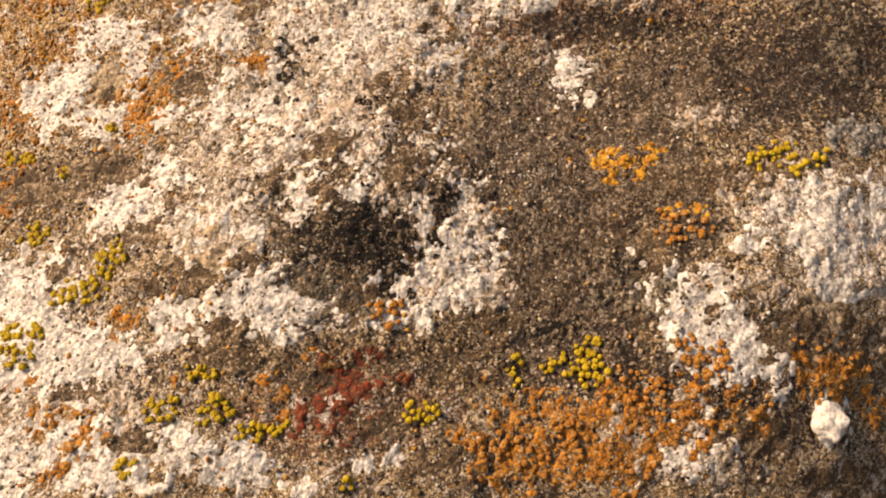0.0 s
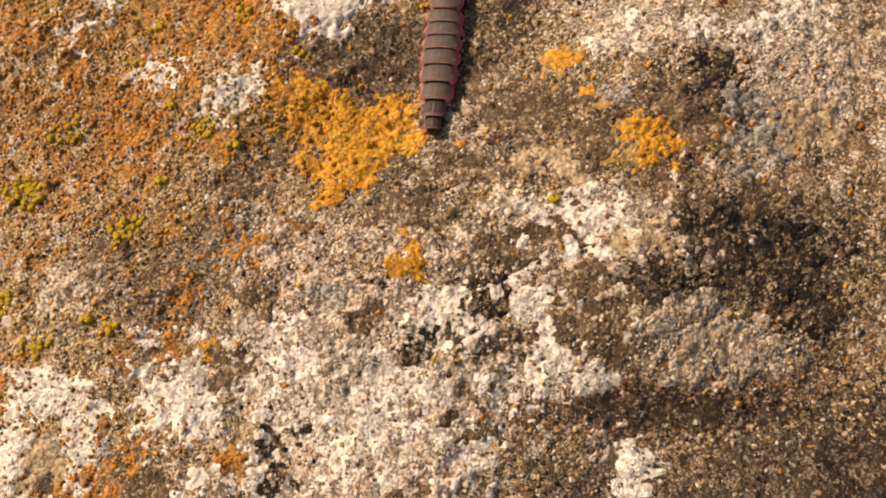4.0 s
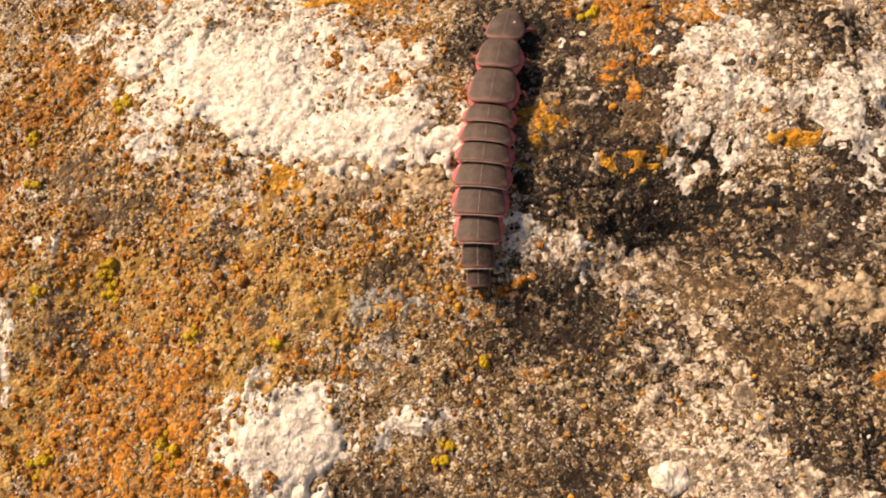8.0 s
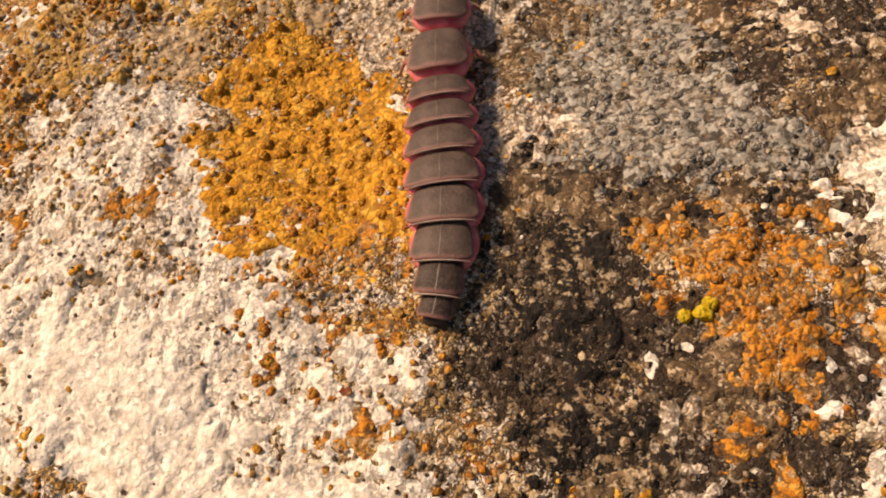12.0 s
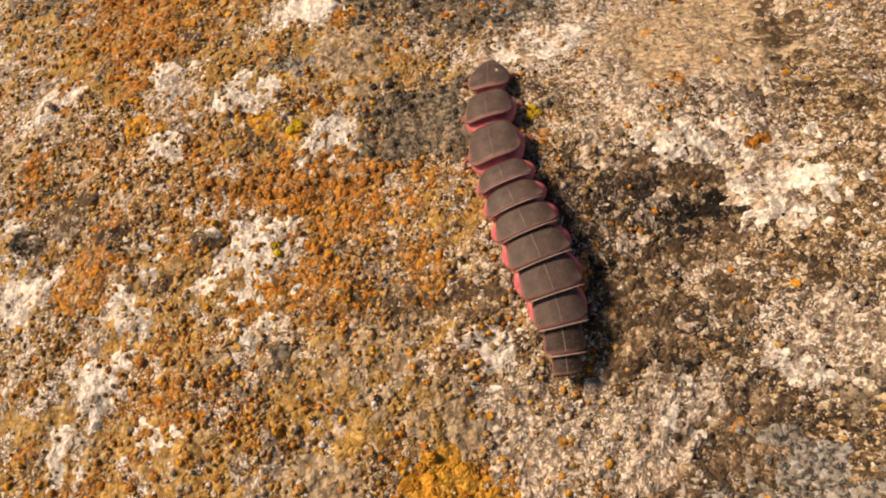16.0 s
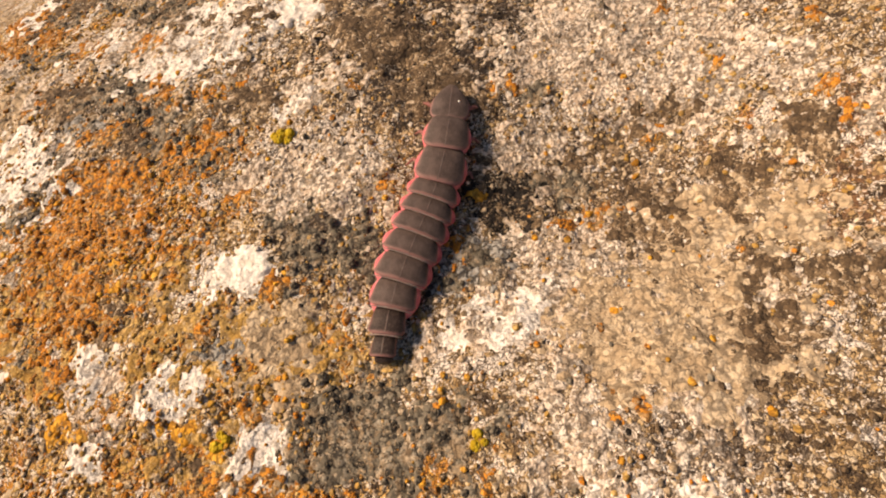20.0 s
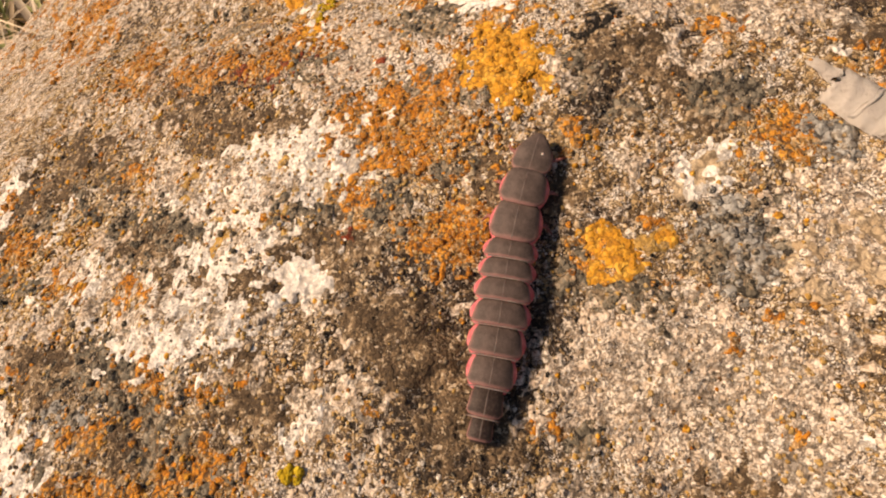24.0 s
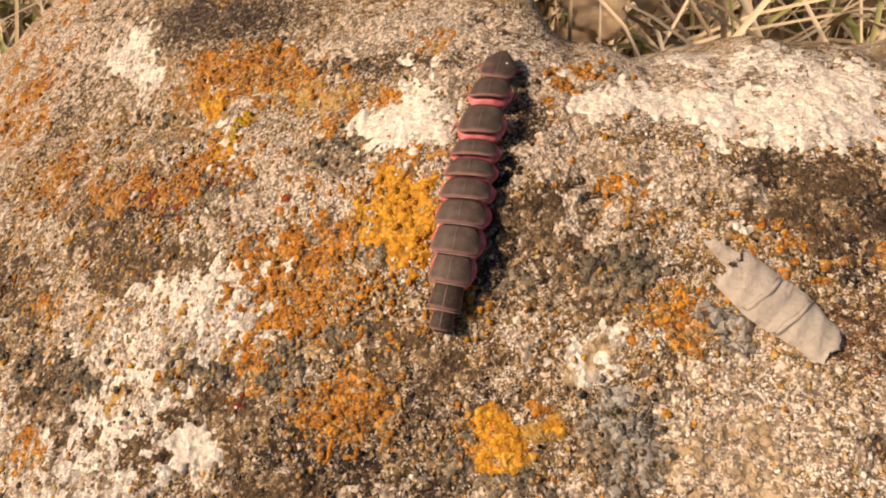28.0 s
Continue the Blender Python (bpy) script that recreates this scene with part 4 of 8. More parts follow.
def build_ground():
    r = np.concatenate([np.linspace(0, 0.9, 60), np.geomspace(0.95, 1500, 40)])
    a = np.linspace(0, 2 * np.pi, 97)[:-1]
    rr, aa = np.meshgrid(r, a, indexing="ij")
    x, y = rr * np.cos(aa), 0.15 + rr * np.sin(aa)
    z = 0.016 * (fbm(x / 0.09, y / 0.09, 71, 4) - 0.5) * np.minimum(1, 3 / (1 + rr))
    n, m = rr.shape
    idx = np.arange(n * m).reshape(n, m)
    nxt = np.roll(idx, -1, 1)
    faces = np.stack([idx[:-1], idx[1:], nxt[1:], nxt[:-1]], -1).reshape(-1, 4)
    ob = link("ground", np.stack([x, y, z], -1).reshape(-1, 3), faces, SOIL)
    tagged(ob, "dry brown soil with litter round the stone", "ground", kind="structure")


build_ground()


def blades(name, count, seed, material, x0, x1, y0, y1, length, width, lean, words):
    """Bent grass blades with a folded middle, as one sward."""
    rng = np.random.default_rng(seed)
    n, steps = count, 6
    x, y = x0 + (x1 - x0) * rng.random(n), y0 + (y1 - y0) * rng.random(n)
    turn, tip = rng.random(n) * 6.28, lean * (0.35 + 0.9 * rng.random(n))
    long, wide = length * (0.45 + 0.8 * rng.random(n)), width * (0.5 + 0.8 * rng.random(n))
    start = 0.12 + 0.5 * rng.random(n)
    pts = []
    px, py, pz = x.copy(), y.copy(), np.full(n, -0.004)
    bend, side = start.copy(), 0.5 * (rng.random(n) - 0.5)
    for s in range(steps + 1):
        k = s / steps
        w = wide * (1 - 0.9 * k**1.6)
        cx, sx = np.cos(turn), np.sin(turn)
        for off, up in ((-0.5, 0), (0, -0.25), (0.5, 0)):
            pts.append(np.stack([px - sx * w * off, py + cx * w * off, pz + up * w], -1))
        px, py, pz = px + cx * np.sin(bend) * long / steps, py + sx * np.sin(bend) * long / steps, np.maximum(pz + np.cos(bend) * long / steps, 0.002 + 0.01 * k)
        bend, turn = bend + tip / steps, turn + side / steps
    pts = np.stack(pts, 1)
    quads = []
    for s in range(steps):
        for c in (0, 1):
            a = 3 * s + c
            quads.append((a, a + 1, a + 4, a + 3))
    faces = np.array(quads)[None] + (np.arange(n) * 3 * (steps + 1))[:, None, None]
    ob = link(name, pts.reshape(-1, 3), faces.reshape(-1, 4), material)
    tagged(ob, words, "grass", kind="stuff")


blades("dry_grass", 3600, 5, STRAW, -0.25, 0.30, 0.26, 0.60, 0.13, 0.0017, 2.6, "bleached dry grass stems lying tangled behind the stone")
blades("green_grass", 600, 6, GREEN, -0.28, 0.30, 0.27, 0.60, 0.12, 0.0022, 2.0, "sparse green grass blades among dry straw")
blades("dry_grass", 700, 7, STRAW, -0.34, -0.10, 0.0, 0.40, 0.10, 0.0024, 2.6, "bleached dry grass stems beside the stone")
blades("green_grass", 260, 8, GREEN, -0.34, -0.12, 0.0, 0.40, 0.09, 0.0032, 2.0, "sparse green grass blades beside the stone")


def dead_leaf(x, y, z, size, yaw, pitch, roll, seed):
    """A curled, lobed dead leaf with a raised midrib."""
    rng = np.random.default_rng(seed)
    bm = bmesh.new()
    rows = []
    for i in range(15):
        k = i / 14
        half = 0.42 * math.sin(math.pi * min(1, k * 0.97 + 0.03)) ** 0.7 * (1 + 0.22 * math.sin(k * 19 + seed))
        row = []
        for j in range(-4, 5):
            c = j / 4
            row.append(bm.verts.new((half * c * size, (k - 0.5) * size, size * (0.35 * (c * half) ** 2 * 3 + 0.10 * math.sin(k * 5 + c * 2) - 0.02 * (j == 0) + 0.01 * rng.random()))))
        rows.append(row)
    for a, b in zip(rows, rows[1:]):
        for j in range(8):
            bm.faces.new((a[j], a[j + 1], b[j + 1], b[j]))
    bmesh.ops.solidify(bm, geom=bm.faces[:], thickness=0.0004)
    ob = part("dead_leaf", bm, LEAF, None)
    ob.matrix_basis = pose(x, y, z, pitch, roll, yaw)
    tagged(ob, "curled pale brown dead leaf lying in dry grass", "leaf", "dead leaves")


# ---- the worm ----
def chitin_material(name, dark, light):
    k = Nodes(name)
    p = k.place()
    fine, soft = k.noise(p, 6, 3), k.noise(p, 0.9, 3)
    col = k.mix(k.step(soft, 0.3, 0.7), dark, light)
    col = k.mix(k.math("MULTIPLY", k.step(fine, 0.45, 0.75), 0.4), col, (0.13, 0.09, 0.072))
    col = k.mix(k.math("MULTIPLY", k.step(k.math("ADD", k.attr("rim"), k.math("MULTIPLY", k.math("SUBTRACT", soft, 0.5), 0.6)), 0.15, 0.95), 0.75), col, (0.30, 0.145, 0.125))
    return k.done(col, 0.62, fine, 0.00008, 0.6, spec=0.3)


def skin_material(name, dark, light):
    k = Nodes(name)
    p = k.place()
    soft = k.noise(p, 1.1, 4)
    col = k.mix(k.step(soft, 0.3, 0.7), dark, light)
    return k.done(col, 0.5, k.noise(p, 5, 2), 0.00005, 0.4, spec=0.4, Subsurface_Weight=0.12, Subsurface_Scale=0.0006)


CHITIN = chitin_material("dark_chitin", (0.056, 0.039, 0.032), (0.112, 0.079, 0.065))
TAIL = chitin_material("dark_tail_chitin", (0.022, 0.013, 0.010), (0.050, 0.032, 0.024))
PINK = skin_material("pink_membrane", (0.46, 0.075, 0.095), (0.68, 0.20, 0.21))
LEG = skin_material("leg_skin", (0.16, 0.05, 0.04), (0.30, 0.11, 0.09))
PALE_SPOT = skin_material("pale_spot", (0.6, 0.52, 0.44), (0.8, 0.74, 0.66))
MIDLINE = skin_material("midline_groove", (0.085, 0.060, 0.050), (0.16, 0.115, 0.095))
PALE_LINE = skin_material("pale_seam", (0.17, 0.122, 0.106), (0.32, 0.235, 0.20))

# Segment by segment from the head: share of the length, width in mm.
SEGMENTS = [(0.112, 3.75), (0.108, 4.25), (0.122, 4.5), (0.066, 4.6), (0.066, 4.8), (0.072, 4.95), (0.083, 4.95), (0.096, 4.7), (0.099, 4.0), (0.096, 3.1), (0.080, 2.2)]
BODY = 23.6
TALL = 2.1


def shell(width, length, tall, front, lift, reach, thick, skew=0.0, flare=0.0):
    """A curved back plate: an arched sheet with rounded corners, a thickness and a slightly raised rear edge."""
    bm = bmesh.new()
    nx, ny = 14, 8
    rim = bm.verts.layers.float.new("rim")
    layers = []
    for drop in (0.0, thick):
        grid = []
        for i in range(ny + 1):
            q = -1 + 2 * i / ny
            row = []
            for j in range(nx + 1):
                s = -1 + 2 * j / nx
                a = s * reach
                narrow = 1.0 - 0.06 * q
                if front:
                    narrow = math.sqrt(max(0.02, 1 - 0.86 * (0.5 * (q + 1)) ** 3.0))
                y = q * length / 2 * (1 - 0.46 * abs(s) ** 4) - skew * abs(s) ** 3
                rise = flare * max(0, -q - 0.45) - (0.26 * max(0, q - 0.1) if not front else 0.34 * max(0, q) ** 2)
                x = math.sin(a) / math.sin(reach) * width / 2 * narrow
                z = (tall + rise) * (math.cos(a) ** 0.8) + lift - drop * (1.0 - 0.3 * abs(s))
                vert = bm.verts.new((x * 0.001, y * 0.001, z * 0.001))
                vert[rim] = max(abs(s) ** 6, abs(min(q, 0)) ** 5)
                row.append(vert)
            grid.append(row)
        layers.append(grid)
    top, low = layers
    for i in range(ny):
        for j in range(nx):
            bm.faces.new((top[i][j], top[i][j + 1], top[i + 1][j + 1], top[i + 1][j]))
            bm.faces.new((low[i][j], low[i + 1][j], low[i + 1][j + 1], low[i][j + 1]))
    for i in range(ny):
        bm.faces.new((top[i][0], top[i + 1][0], low[i + 1][0], low[i][0]))
        bm.faces.new((top[i][nx], low[i][nx], low[i + 1][nx], top[i + 1][nx]))
    for j in range(nx):
        bm.faces.new((top[0][j], low[0][j], low[0][j + 1], top[0][j + 1]))
        bm.faces.new((top[ny][j], top[ny][j + 1], low[ny][j + 1], low[ny][j]))
    return bm


def barrel(width, length, tall):
    """The soft body inside one segment: a flattened barrel with bulging sides."""
    bm = bmesh.new()
    rings, sides = 7, 18
    grid = []
    for i in range(rings):
        q = -1 + 2 * i / (rings - 1)
        g = math.sqrt(1 - 0.45 * q * q)
        row = []
        for j in range(sides):
            a = 2 * math.pi * j / sides
            bulge = 1 + 0.10 * (1 - q * q) * abs(math.cos(a)) ** 3
            row.append(bm.verts.new((0.001 * width / 2 * math.cos(a) * g * bulge, 0.001 * length / 2 * q, 0.001 * (tall * 0.5 + tall * 0.5 * math.sin(a) * g))))
        grid.append(row)
    for a, b in zip(grid, grid[1:]):
        for j in range(sides):
            bm.faces.new((a[j], a[(j + 1) % sides], b[(j + 1) % sides], b[j]))
    bm.faces.new(grid[0][::-1]), bm.faces.new(grid[-1])
    return bm


def limb(bm, a, b, r0, r1):
    """A tapered rod from a to b, in millimetres."""
    a, b = Vector(a) * 0.001, Vector(b) * 0.001
    turn = (b - a).to_track_quat("Z", "Y").to_matrix().to_4x4()
    bmesh.ops.create_cone(bm, cap_ends=True, segments=8, radius1=r0 * 0.001, radius2=r1 * 0.001, depth=(b - a).length, matrix=Matrix.Translation((a + b) / 2) @ turn)


def build_worm():
    worm = tagged(new("larviform_beetle"), "dark brown segmented glow-worm with pink edges crawling on stone", "insect")
    pieces = []
    for n, (share, width) in enumerate(SEGMENTS):
        long, width = share * BODY, width * 0.90
        taper = 1 - 0.25 * (n > 8)
        tall = TALL * min(1, 0.55 + width / 10) * (0.8 if n == 0 else 1)
        segment = part("segment", barrel(width * (1.01 if 2 < n < 9 else 1.0 if 0 < n < 9 else 0.8), long * (1.28 if n else 0.75), tall * 0.88), PINK if n < 9 else TAIL, worm, "soft pink segment of the body" if n < 9 else "dark tail segment")
        front = n == 0
        reach_y, shift = long * (1.42 if front else 1.24 if n < 3 else 1.10), 0.10 * long if front else 0.0
        plate = part("back_plate", shell(width * (0.95 if n else 1.0), reach_y, tall * 0.55, front, tall * 0.50, radians(66), 0.22, 0.18 if n > 2 else -0.1, 0.16), CHITIN if n < 9 else TAIL, segment, "dark brown chitin back plate")
        plate.location.y = shift * 0.001
        seam, last = bmesh.new(), None
        for step in range(9):
            q = -0.9 + 1.7 * step / 8
            rise = 0.16 * max(0, -q - 0.45) - (0.34 * max(0, q) ** 2 if front else 0.26 * max(0, q - 0.1))
            y, z = q * reach_y / 2 + shift, tall * 1.05 + rise + 0.02
            row = [seam.verts.new((x * 0.001, y * 0.001, (z + up) * 0.001)) for x, up in ((-0.06, -0.03), (0.0, 0.01), (0.06, -0.03))]
            for c in range(2):
                if last:
                    seam.faces.new((last[c], last[c + 1], row[c + 1], row[c]))
            last = row
        part("midline", seam, MIDLINE, segment, "pale seam along the middle")
        if 2 < n < 10:
            part("rear_edge", shell(width * 0.93, 0.16, tall * 0.55 + 0.03, False, tall * 0.50 + 0.06, radians(58), 0.12), PALE_LINE, segment, "pale rear edge").location.y = -long * 0.00058
        if n < 3:
            for side in (-1, 1):
                bm = bmesh.new()
                knee, foot = (0.60 * width * side, 0.35, 0.75), (0.74 * width * side, 1.0 - 0.5 * n, -0.15)
                limb(bm, (0.32 * width * side, 0.0, 0.6), knee, 0.22, 0.16)
                limb(bm, knee, foot, 0.15, 0.06)
                part("leg", bm, LEG, segment, "short reddish jointed leg")
        if front:
            bm = bmesh.new()
            bmesh.ops.create_uvsphere(bm, u_segments=10, v_segments=6, radius=0.00011)
            part("pale_spot", bm, PALE_SPOT, segment, "tiny pale spot on the head shield").location = (0.00022 * width, 0.00012 * long, 0.001 * tall * 1.0)
        pieces.append(segment)
    return worm, pieces


WORM, PIECES = build_worm()
CRAWL = []


def crawl(t, hu, hv, mu, mv, eu, ev, sway):
    """Where head, middle and tail are at a time, and how far the body swings into an S."""
    CRAWL.append((t, np.array([hu, hv]), np.array([mu, mv]), np.array([eu, ev]), sway))


crawl(0, -1.2, 88.9, -1.0, 76.4, -0.5, 65.1, 0.00)
crawl(1, -1.2, 91.7, -1.1, 79.0, -0.6, 67.9, 0.00)
crawl(2, -1.3, 93.9, -1.1, 80.8, -0.6, 69.8, 0.00)
crawl(2.5, -1.3, 95.2, -1.1, 82.0, -0.7, 71.0, 0.00)
crawl(4.5, -1.0, 107.7, -1.8, 94.3, -2.6, 83.0, 0.00)
crawl(5, -1.0, 115.8, -1.2, 101.9, -1.4, 90.6, 0.00)
crawl(5.5, -0.9, 117.6, -0.9, 103.6, -0.7, 92.2, 0.00)
crawl(6, -1.0, 123.6, -1.1, 109.4, -1.3, 97.8, 0.00)
crawl(6.5, -1.3, 127.0, -1.2, 111.3, -1.2, 97.6, 0.00)
crawl(7, -2.1, 130.2, -1.5, 112.6, -1.1, 98.2, 0.00)
crawl(7.5, -1.1, 130.4, -1.5, 115.0, -2.0, 102.1, 0.00)
crawl(8, 0.5, 131.0, -1.5, 117.2, -1.6, 106.9, 0.00)
crawl(8.5, -0.9, 135.3, -2.5, 121.9, -4.1, 111.2, 0.00)
crawl(9, -1.3, 138.7, -1.6, 123.1, -3.1, 112.5, 0.00)
crawl(9.5, -2.7, 142.5, -2.5, 126.7, -3.5, 117.5, -0.17)
crawl(10, -3.6, 145.7, -3.0, 129.5, -3.2, 117.8, -0.35)
crawl(10.5, -4.7, 148.7, -3.9, 132.8, -4.1, 122.1, -0.32)
crawl(11, -5.5, 151.4, -3.7, 134.8, -3.3, 123.7, -0.30)
crawl(11.5, -5.2, 156.1, -4.6, 138.3, -5.1, 128.3, -0.28)
crawl(13.5, -8.6, 166.7, -8.3, 151.1, -5.3, 138.3, -0.22)
crawl(14, -9.0, 167.8, -8.4, 156.5, -7.4, 145.7, -0.20)
crawl(14.5, -11.5, 172.1, -9.4, 158.7, -8.6, 148.0, -0.30)
crawl(15, -12.6, 174.0, -9.7, 161.5, -8.5, 151.3, -0.40)
crawl(15.5, -13.5, 178.6, -10.8, 163.8, -8.6, 153.5, -0.53)
crawl(16, -13.9, 182.4, -11.9, 168.4, -9.3, 158.6, -0.65)
crawl(16.5, -16.3, 185.7, -13.3, 170.6, -10.4, 160.6, -0.53)
crawl(17, -18.3, 188.6, -14.0, 174.7, -11.7, 165.5, -0.40)
crawl(17.5, -17.3, 192.2, -14.7, 177.5, -11.9, 167.8, -0.48)
crawl(18, -15.5, 193.5, -16.0, 180.5, -14.3, 171.0, -0.55)
crawl(18.5, -13.9, 196.9, -15.4, 183.2, -14.0, 172.6, -0.28)
crawl(19, -13.4, 199.0, -16.1, 187.2, -16.1, 177.6, 0.00)
crawl(19.5, -11.9, 200.9, -15.3, 190.0, -16.6, 180.5, 0.25)
crawl(20, -12.8, 204.7, -15.4, 192.9, -17.8, 182.8, 0.50)
crawl(20.5, -10.8, 207.5, -14.6, 195.0, -16.0, 185.5, 0.68)
crawl(21, -12.3, 210.6, -15.0, 198.8, -17.6, 189.1, 0.85)
crawl(21.5, -12.3, 214.2, -14.5, 201.8, -16.8, 189.9, 0.32)
crawl(22, -9.7, 216.3, -13.2, 204.2, -15.3, 193.8, -0.20)
crawl(22.5, -9.6, 220.1, -13.3, 207.6, -16.2, 196.3, -0.20)
crawl(24.5, -7.2, 230.1, -10.5, 218.4, -12.5, 208.0, -0.20)
crawl(25, -5.2, 232.3, -10.1, 221.4, -11.6, 211.5, -0.20)
crawl(25.5, -4.2, 234.7, -8.5, 224.6, -11.4, 216.1, -0.10)
crawl(26, -2.7, 237.7, -7.1, 226.9, -10.9, 216.8, 0.00)
crawl(26.5, -2.8, 240.8, -6.7, 230.1, -10.2, 220.2, 0.00)
crawl(27, -1.6, 243.8, -5.9, 231.9, -10.5, 220.7, 0.00)
crawl(27.5, -2.4, 246.1, -5.3, 236.0, -8.0, 226.7, -0.05)
crawl(28, -1.6, 250.1, -4.5, 237.6, -6.8, 226.8, -0.10)


def worm_poses(head, mid, tail, sway):
    """The pose of each segment along the bent body."""
    edge, out = 0.0, []
    control = 2 * mid - 0.5 * (head + tail)

    along = (head - tail) / np.hypot(*(head - tail))
    right = np.array([along[1], -along[0]])

    def spot(k):
        return (1 - k) ** 2 * head + 2 * k * (1 - k) * control + k * k * tail + right * (sway * math.sin(2 * math.pi * k))

    def at(k):
        p = spot(k)
        return Vector(to_world(p[0], p[1], broad(p[0], p[1]) + 0.25))

    total = sum(s for s, _ in SEGMENTS)
    for share, _ in SEGMENTS:
        k = (edge + share / 2) / total
        edge += share
        ahead = (at(k - 0.06) - at(k + 0.06)).normalized()
        p, q = at(k), spot(k)
        slope = float(broad(q[0] + 3, q[1]) - broad(q[0] - 3, q[1])) / 6
        side = ahead.cross(Vector(AX_W) - slope * Vector(AX_U)).normalized()
        up = side.cross(ahead)
        m = Matrix((side, ahead, up)).transposed().to_4x4()
        m.translation = p
        out.append(m)
    return out


def motions():
    rows, parts = [], [[] for _ in PIECES]
    for t, head, mid, tail, sway in CRAWL:
        poses = worm_poses(head, mid, tail, sway)
        root = poses[5]
        rows.append((t, root))
        for piece, m in zip(parts, poses):
            piece.append((t, root.inverted() @ m))
    walk(WORM, rows)
    for ob, piece in zip(PIECES, parts):
        walk(ob, piece)

# ---- the pale scrap of bark on the stone ----
def bark_material():
    k = Nodes("bleached_bark")
    p = k.place()
    col = k.mix(k.noise(p, 0.6, 5), (0.62, 0.55, 0.47), (0.82, 0.77, 0.69))
    col = k.mix(k.math("MULTIPLY", k.step(k.noise(p, 1.8, 4), 0.55, 0.7), 0.35), col, (0.46, 0.38, 0.30))
    return k.done(col, 0.8, k.noise(p, 2.5, 4), 0.0002, 0.6)


def bark_scrap(u0, v0, u1, v1, width):
    """A dry curled strip, arched across, kinked in the middle and torn at its ends."""
    rng = np.random.default_rng(4)
    along = np.array([u1 - u0, v1 - v0])
    long = np.hypot(*along)
    ex, ey = along / long, np.array([-along[1], along[0]]) / long
    bm = bmesh.new()
    ni, nj = 26, 14
    rows = []
    base = to_world(*(0.5 * np.array([u0 + u1, v0 + v1])), float(broad(0.5 * (u0 + u1), 0.5 * (v0 + v1))))
    tear = rng.random((2, nj + 1))
    for i in range(ni + 1):
        row = []
        for j in range(nj + 1):
            k, c = i / ni, -1 + 2 * j / nj
            s = k * long + (tear[0, j] * 0.8 if i == 0 else 0) - (tear[1, j] * 0.5 if i == ni else 0)
            half = 0.5 * width * (0.80 + 0.20 * math.sin(math.pi * min(1, 0.15 + k)) + 0.05 * math.sin(9 * k + 2 * c))
            x, y = np.array([u0, v0]) + ex * s + ey * half * math.sin(1.25 * c) / math.sin(1.25)
            fold = 0.30 * abs(k - 0.52) / 0.5
            w = float(broad(x, y)) + 0.4 + 1.0 * math.cos(1.25 * c) - 0.5 - fold * 1.2 + 0.10 * math.sin(40 * k + 3 * c) * (abs(k - 0.52) > 0.04) - 0.22 * (abs(k - 0.52) < 0.03)
            row.append(bm.verts.new(Vector(to_world(x, y, w) - base)))
        rows.append(row)
    for a, b in zip(rows, rows[1:]):
        for j in range(nj):
            bm.faces.new((a[j], a[j + 1], b[j + 1], b[j]))
    bmesh.ops.solidify(bm, geom=bm.faces[:], thickness=-0.00025)
    bark = bark_material()
    ob = part("bark_scrap", bm, bark, None)
    ob.location = base
    # a torn flap at one end, and two folds across
    flap, grid = bmesh.new(), []
    for i in range(6):
        grid.append([])
        for j in range(6):
            s, c = -2.0 + 2.3 * i / 5, -0.5 + 1.0 * j / 5
            x, y = np.array([u0, v0]) + ex * (s + 0.25 * math.sin(7 * c)) + ey * (c * 1.5 * (0.45 + 0.11 * i) + 0.5)
            grid[i].append(flap.verts.new(Vector(to_world(x, y, float(broad(x, y)) + 0.55 + 0.45 * math.sin(1.2 * i) * 0.5 + 0.2 * c) - base)))
    for a, b in zip(grid, grid[1:]):
        for j in range(5):
            flap.faces.new((a[j], a[j + 1], b[j + 1], b[j]))
    bmesh.ops.solidify(flap, geom=flap.faces[:], thickness=-0.0002)
    part("torn_flap", flap, bark, ob, "small torn flap of bark")
    for k in (0.36, 0.62):
        fold, rows = bmesh.new(), []
        for j in range(nj + 1):
            c = -0.9 + 1.8 * j / nj
            row = []
            for s, lift in ((-0.22, 0.0), (0.0, 0.16), (0.22, 0.0)):
                x, y = np.array([u0, v0]) + ex * (k * long + s + 0.3 * c + 0.04 * math.sin(7 * c)) + ey * 0.47 * width * math.sin(1.25 * c) / math.sin(1.25)
                w = float(broad(x, y)) - 0.1 + 1.0 * math.cos(1.25 * c) - 0.30 * abs(k - 0.52) / 0.5 * 1.2 + lift + 0.02
                row.append(fold.verts.new(Vector(to_world(x, y, w) - base)))
            rows.append(row)
        for a, b in zip(rows, rows[1:]):
            for i in range(2):
                fold.faces.new((a[i], a[i + 1], b[i + 1], b[i]))
        bmesh.ops.solidify(fold, geom=fold.faces[:], thickness=-0.0002)
        part("fold", fold, bark, ob)
    tagged(ob, "bleached curled scrap of bark lying on the stone", "bark")


bark_scrap(14.9, 231.9, 21.2, 226.0, 3.88)

for n, (x, y, size, yaw) in enumerate(((0.0165, 0.343, 0.016, 30), (0.012, 0.337, 0.013, 120), (0.026, 0.352, 0.014, 75), (0.10, 0.36, 0.020, 200))):
    dead_leaf(x, y, 0.056 - 0.004 * n, size, yaw, 12 + 9 * n, -14 + 8 * n, n + 1)


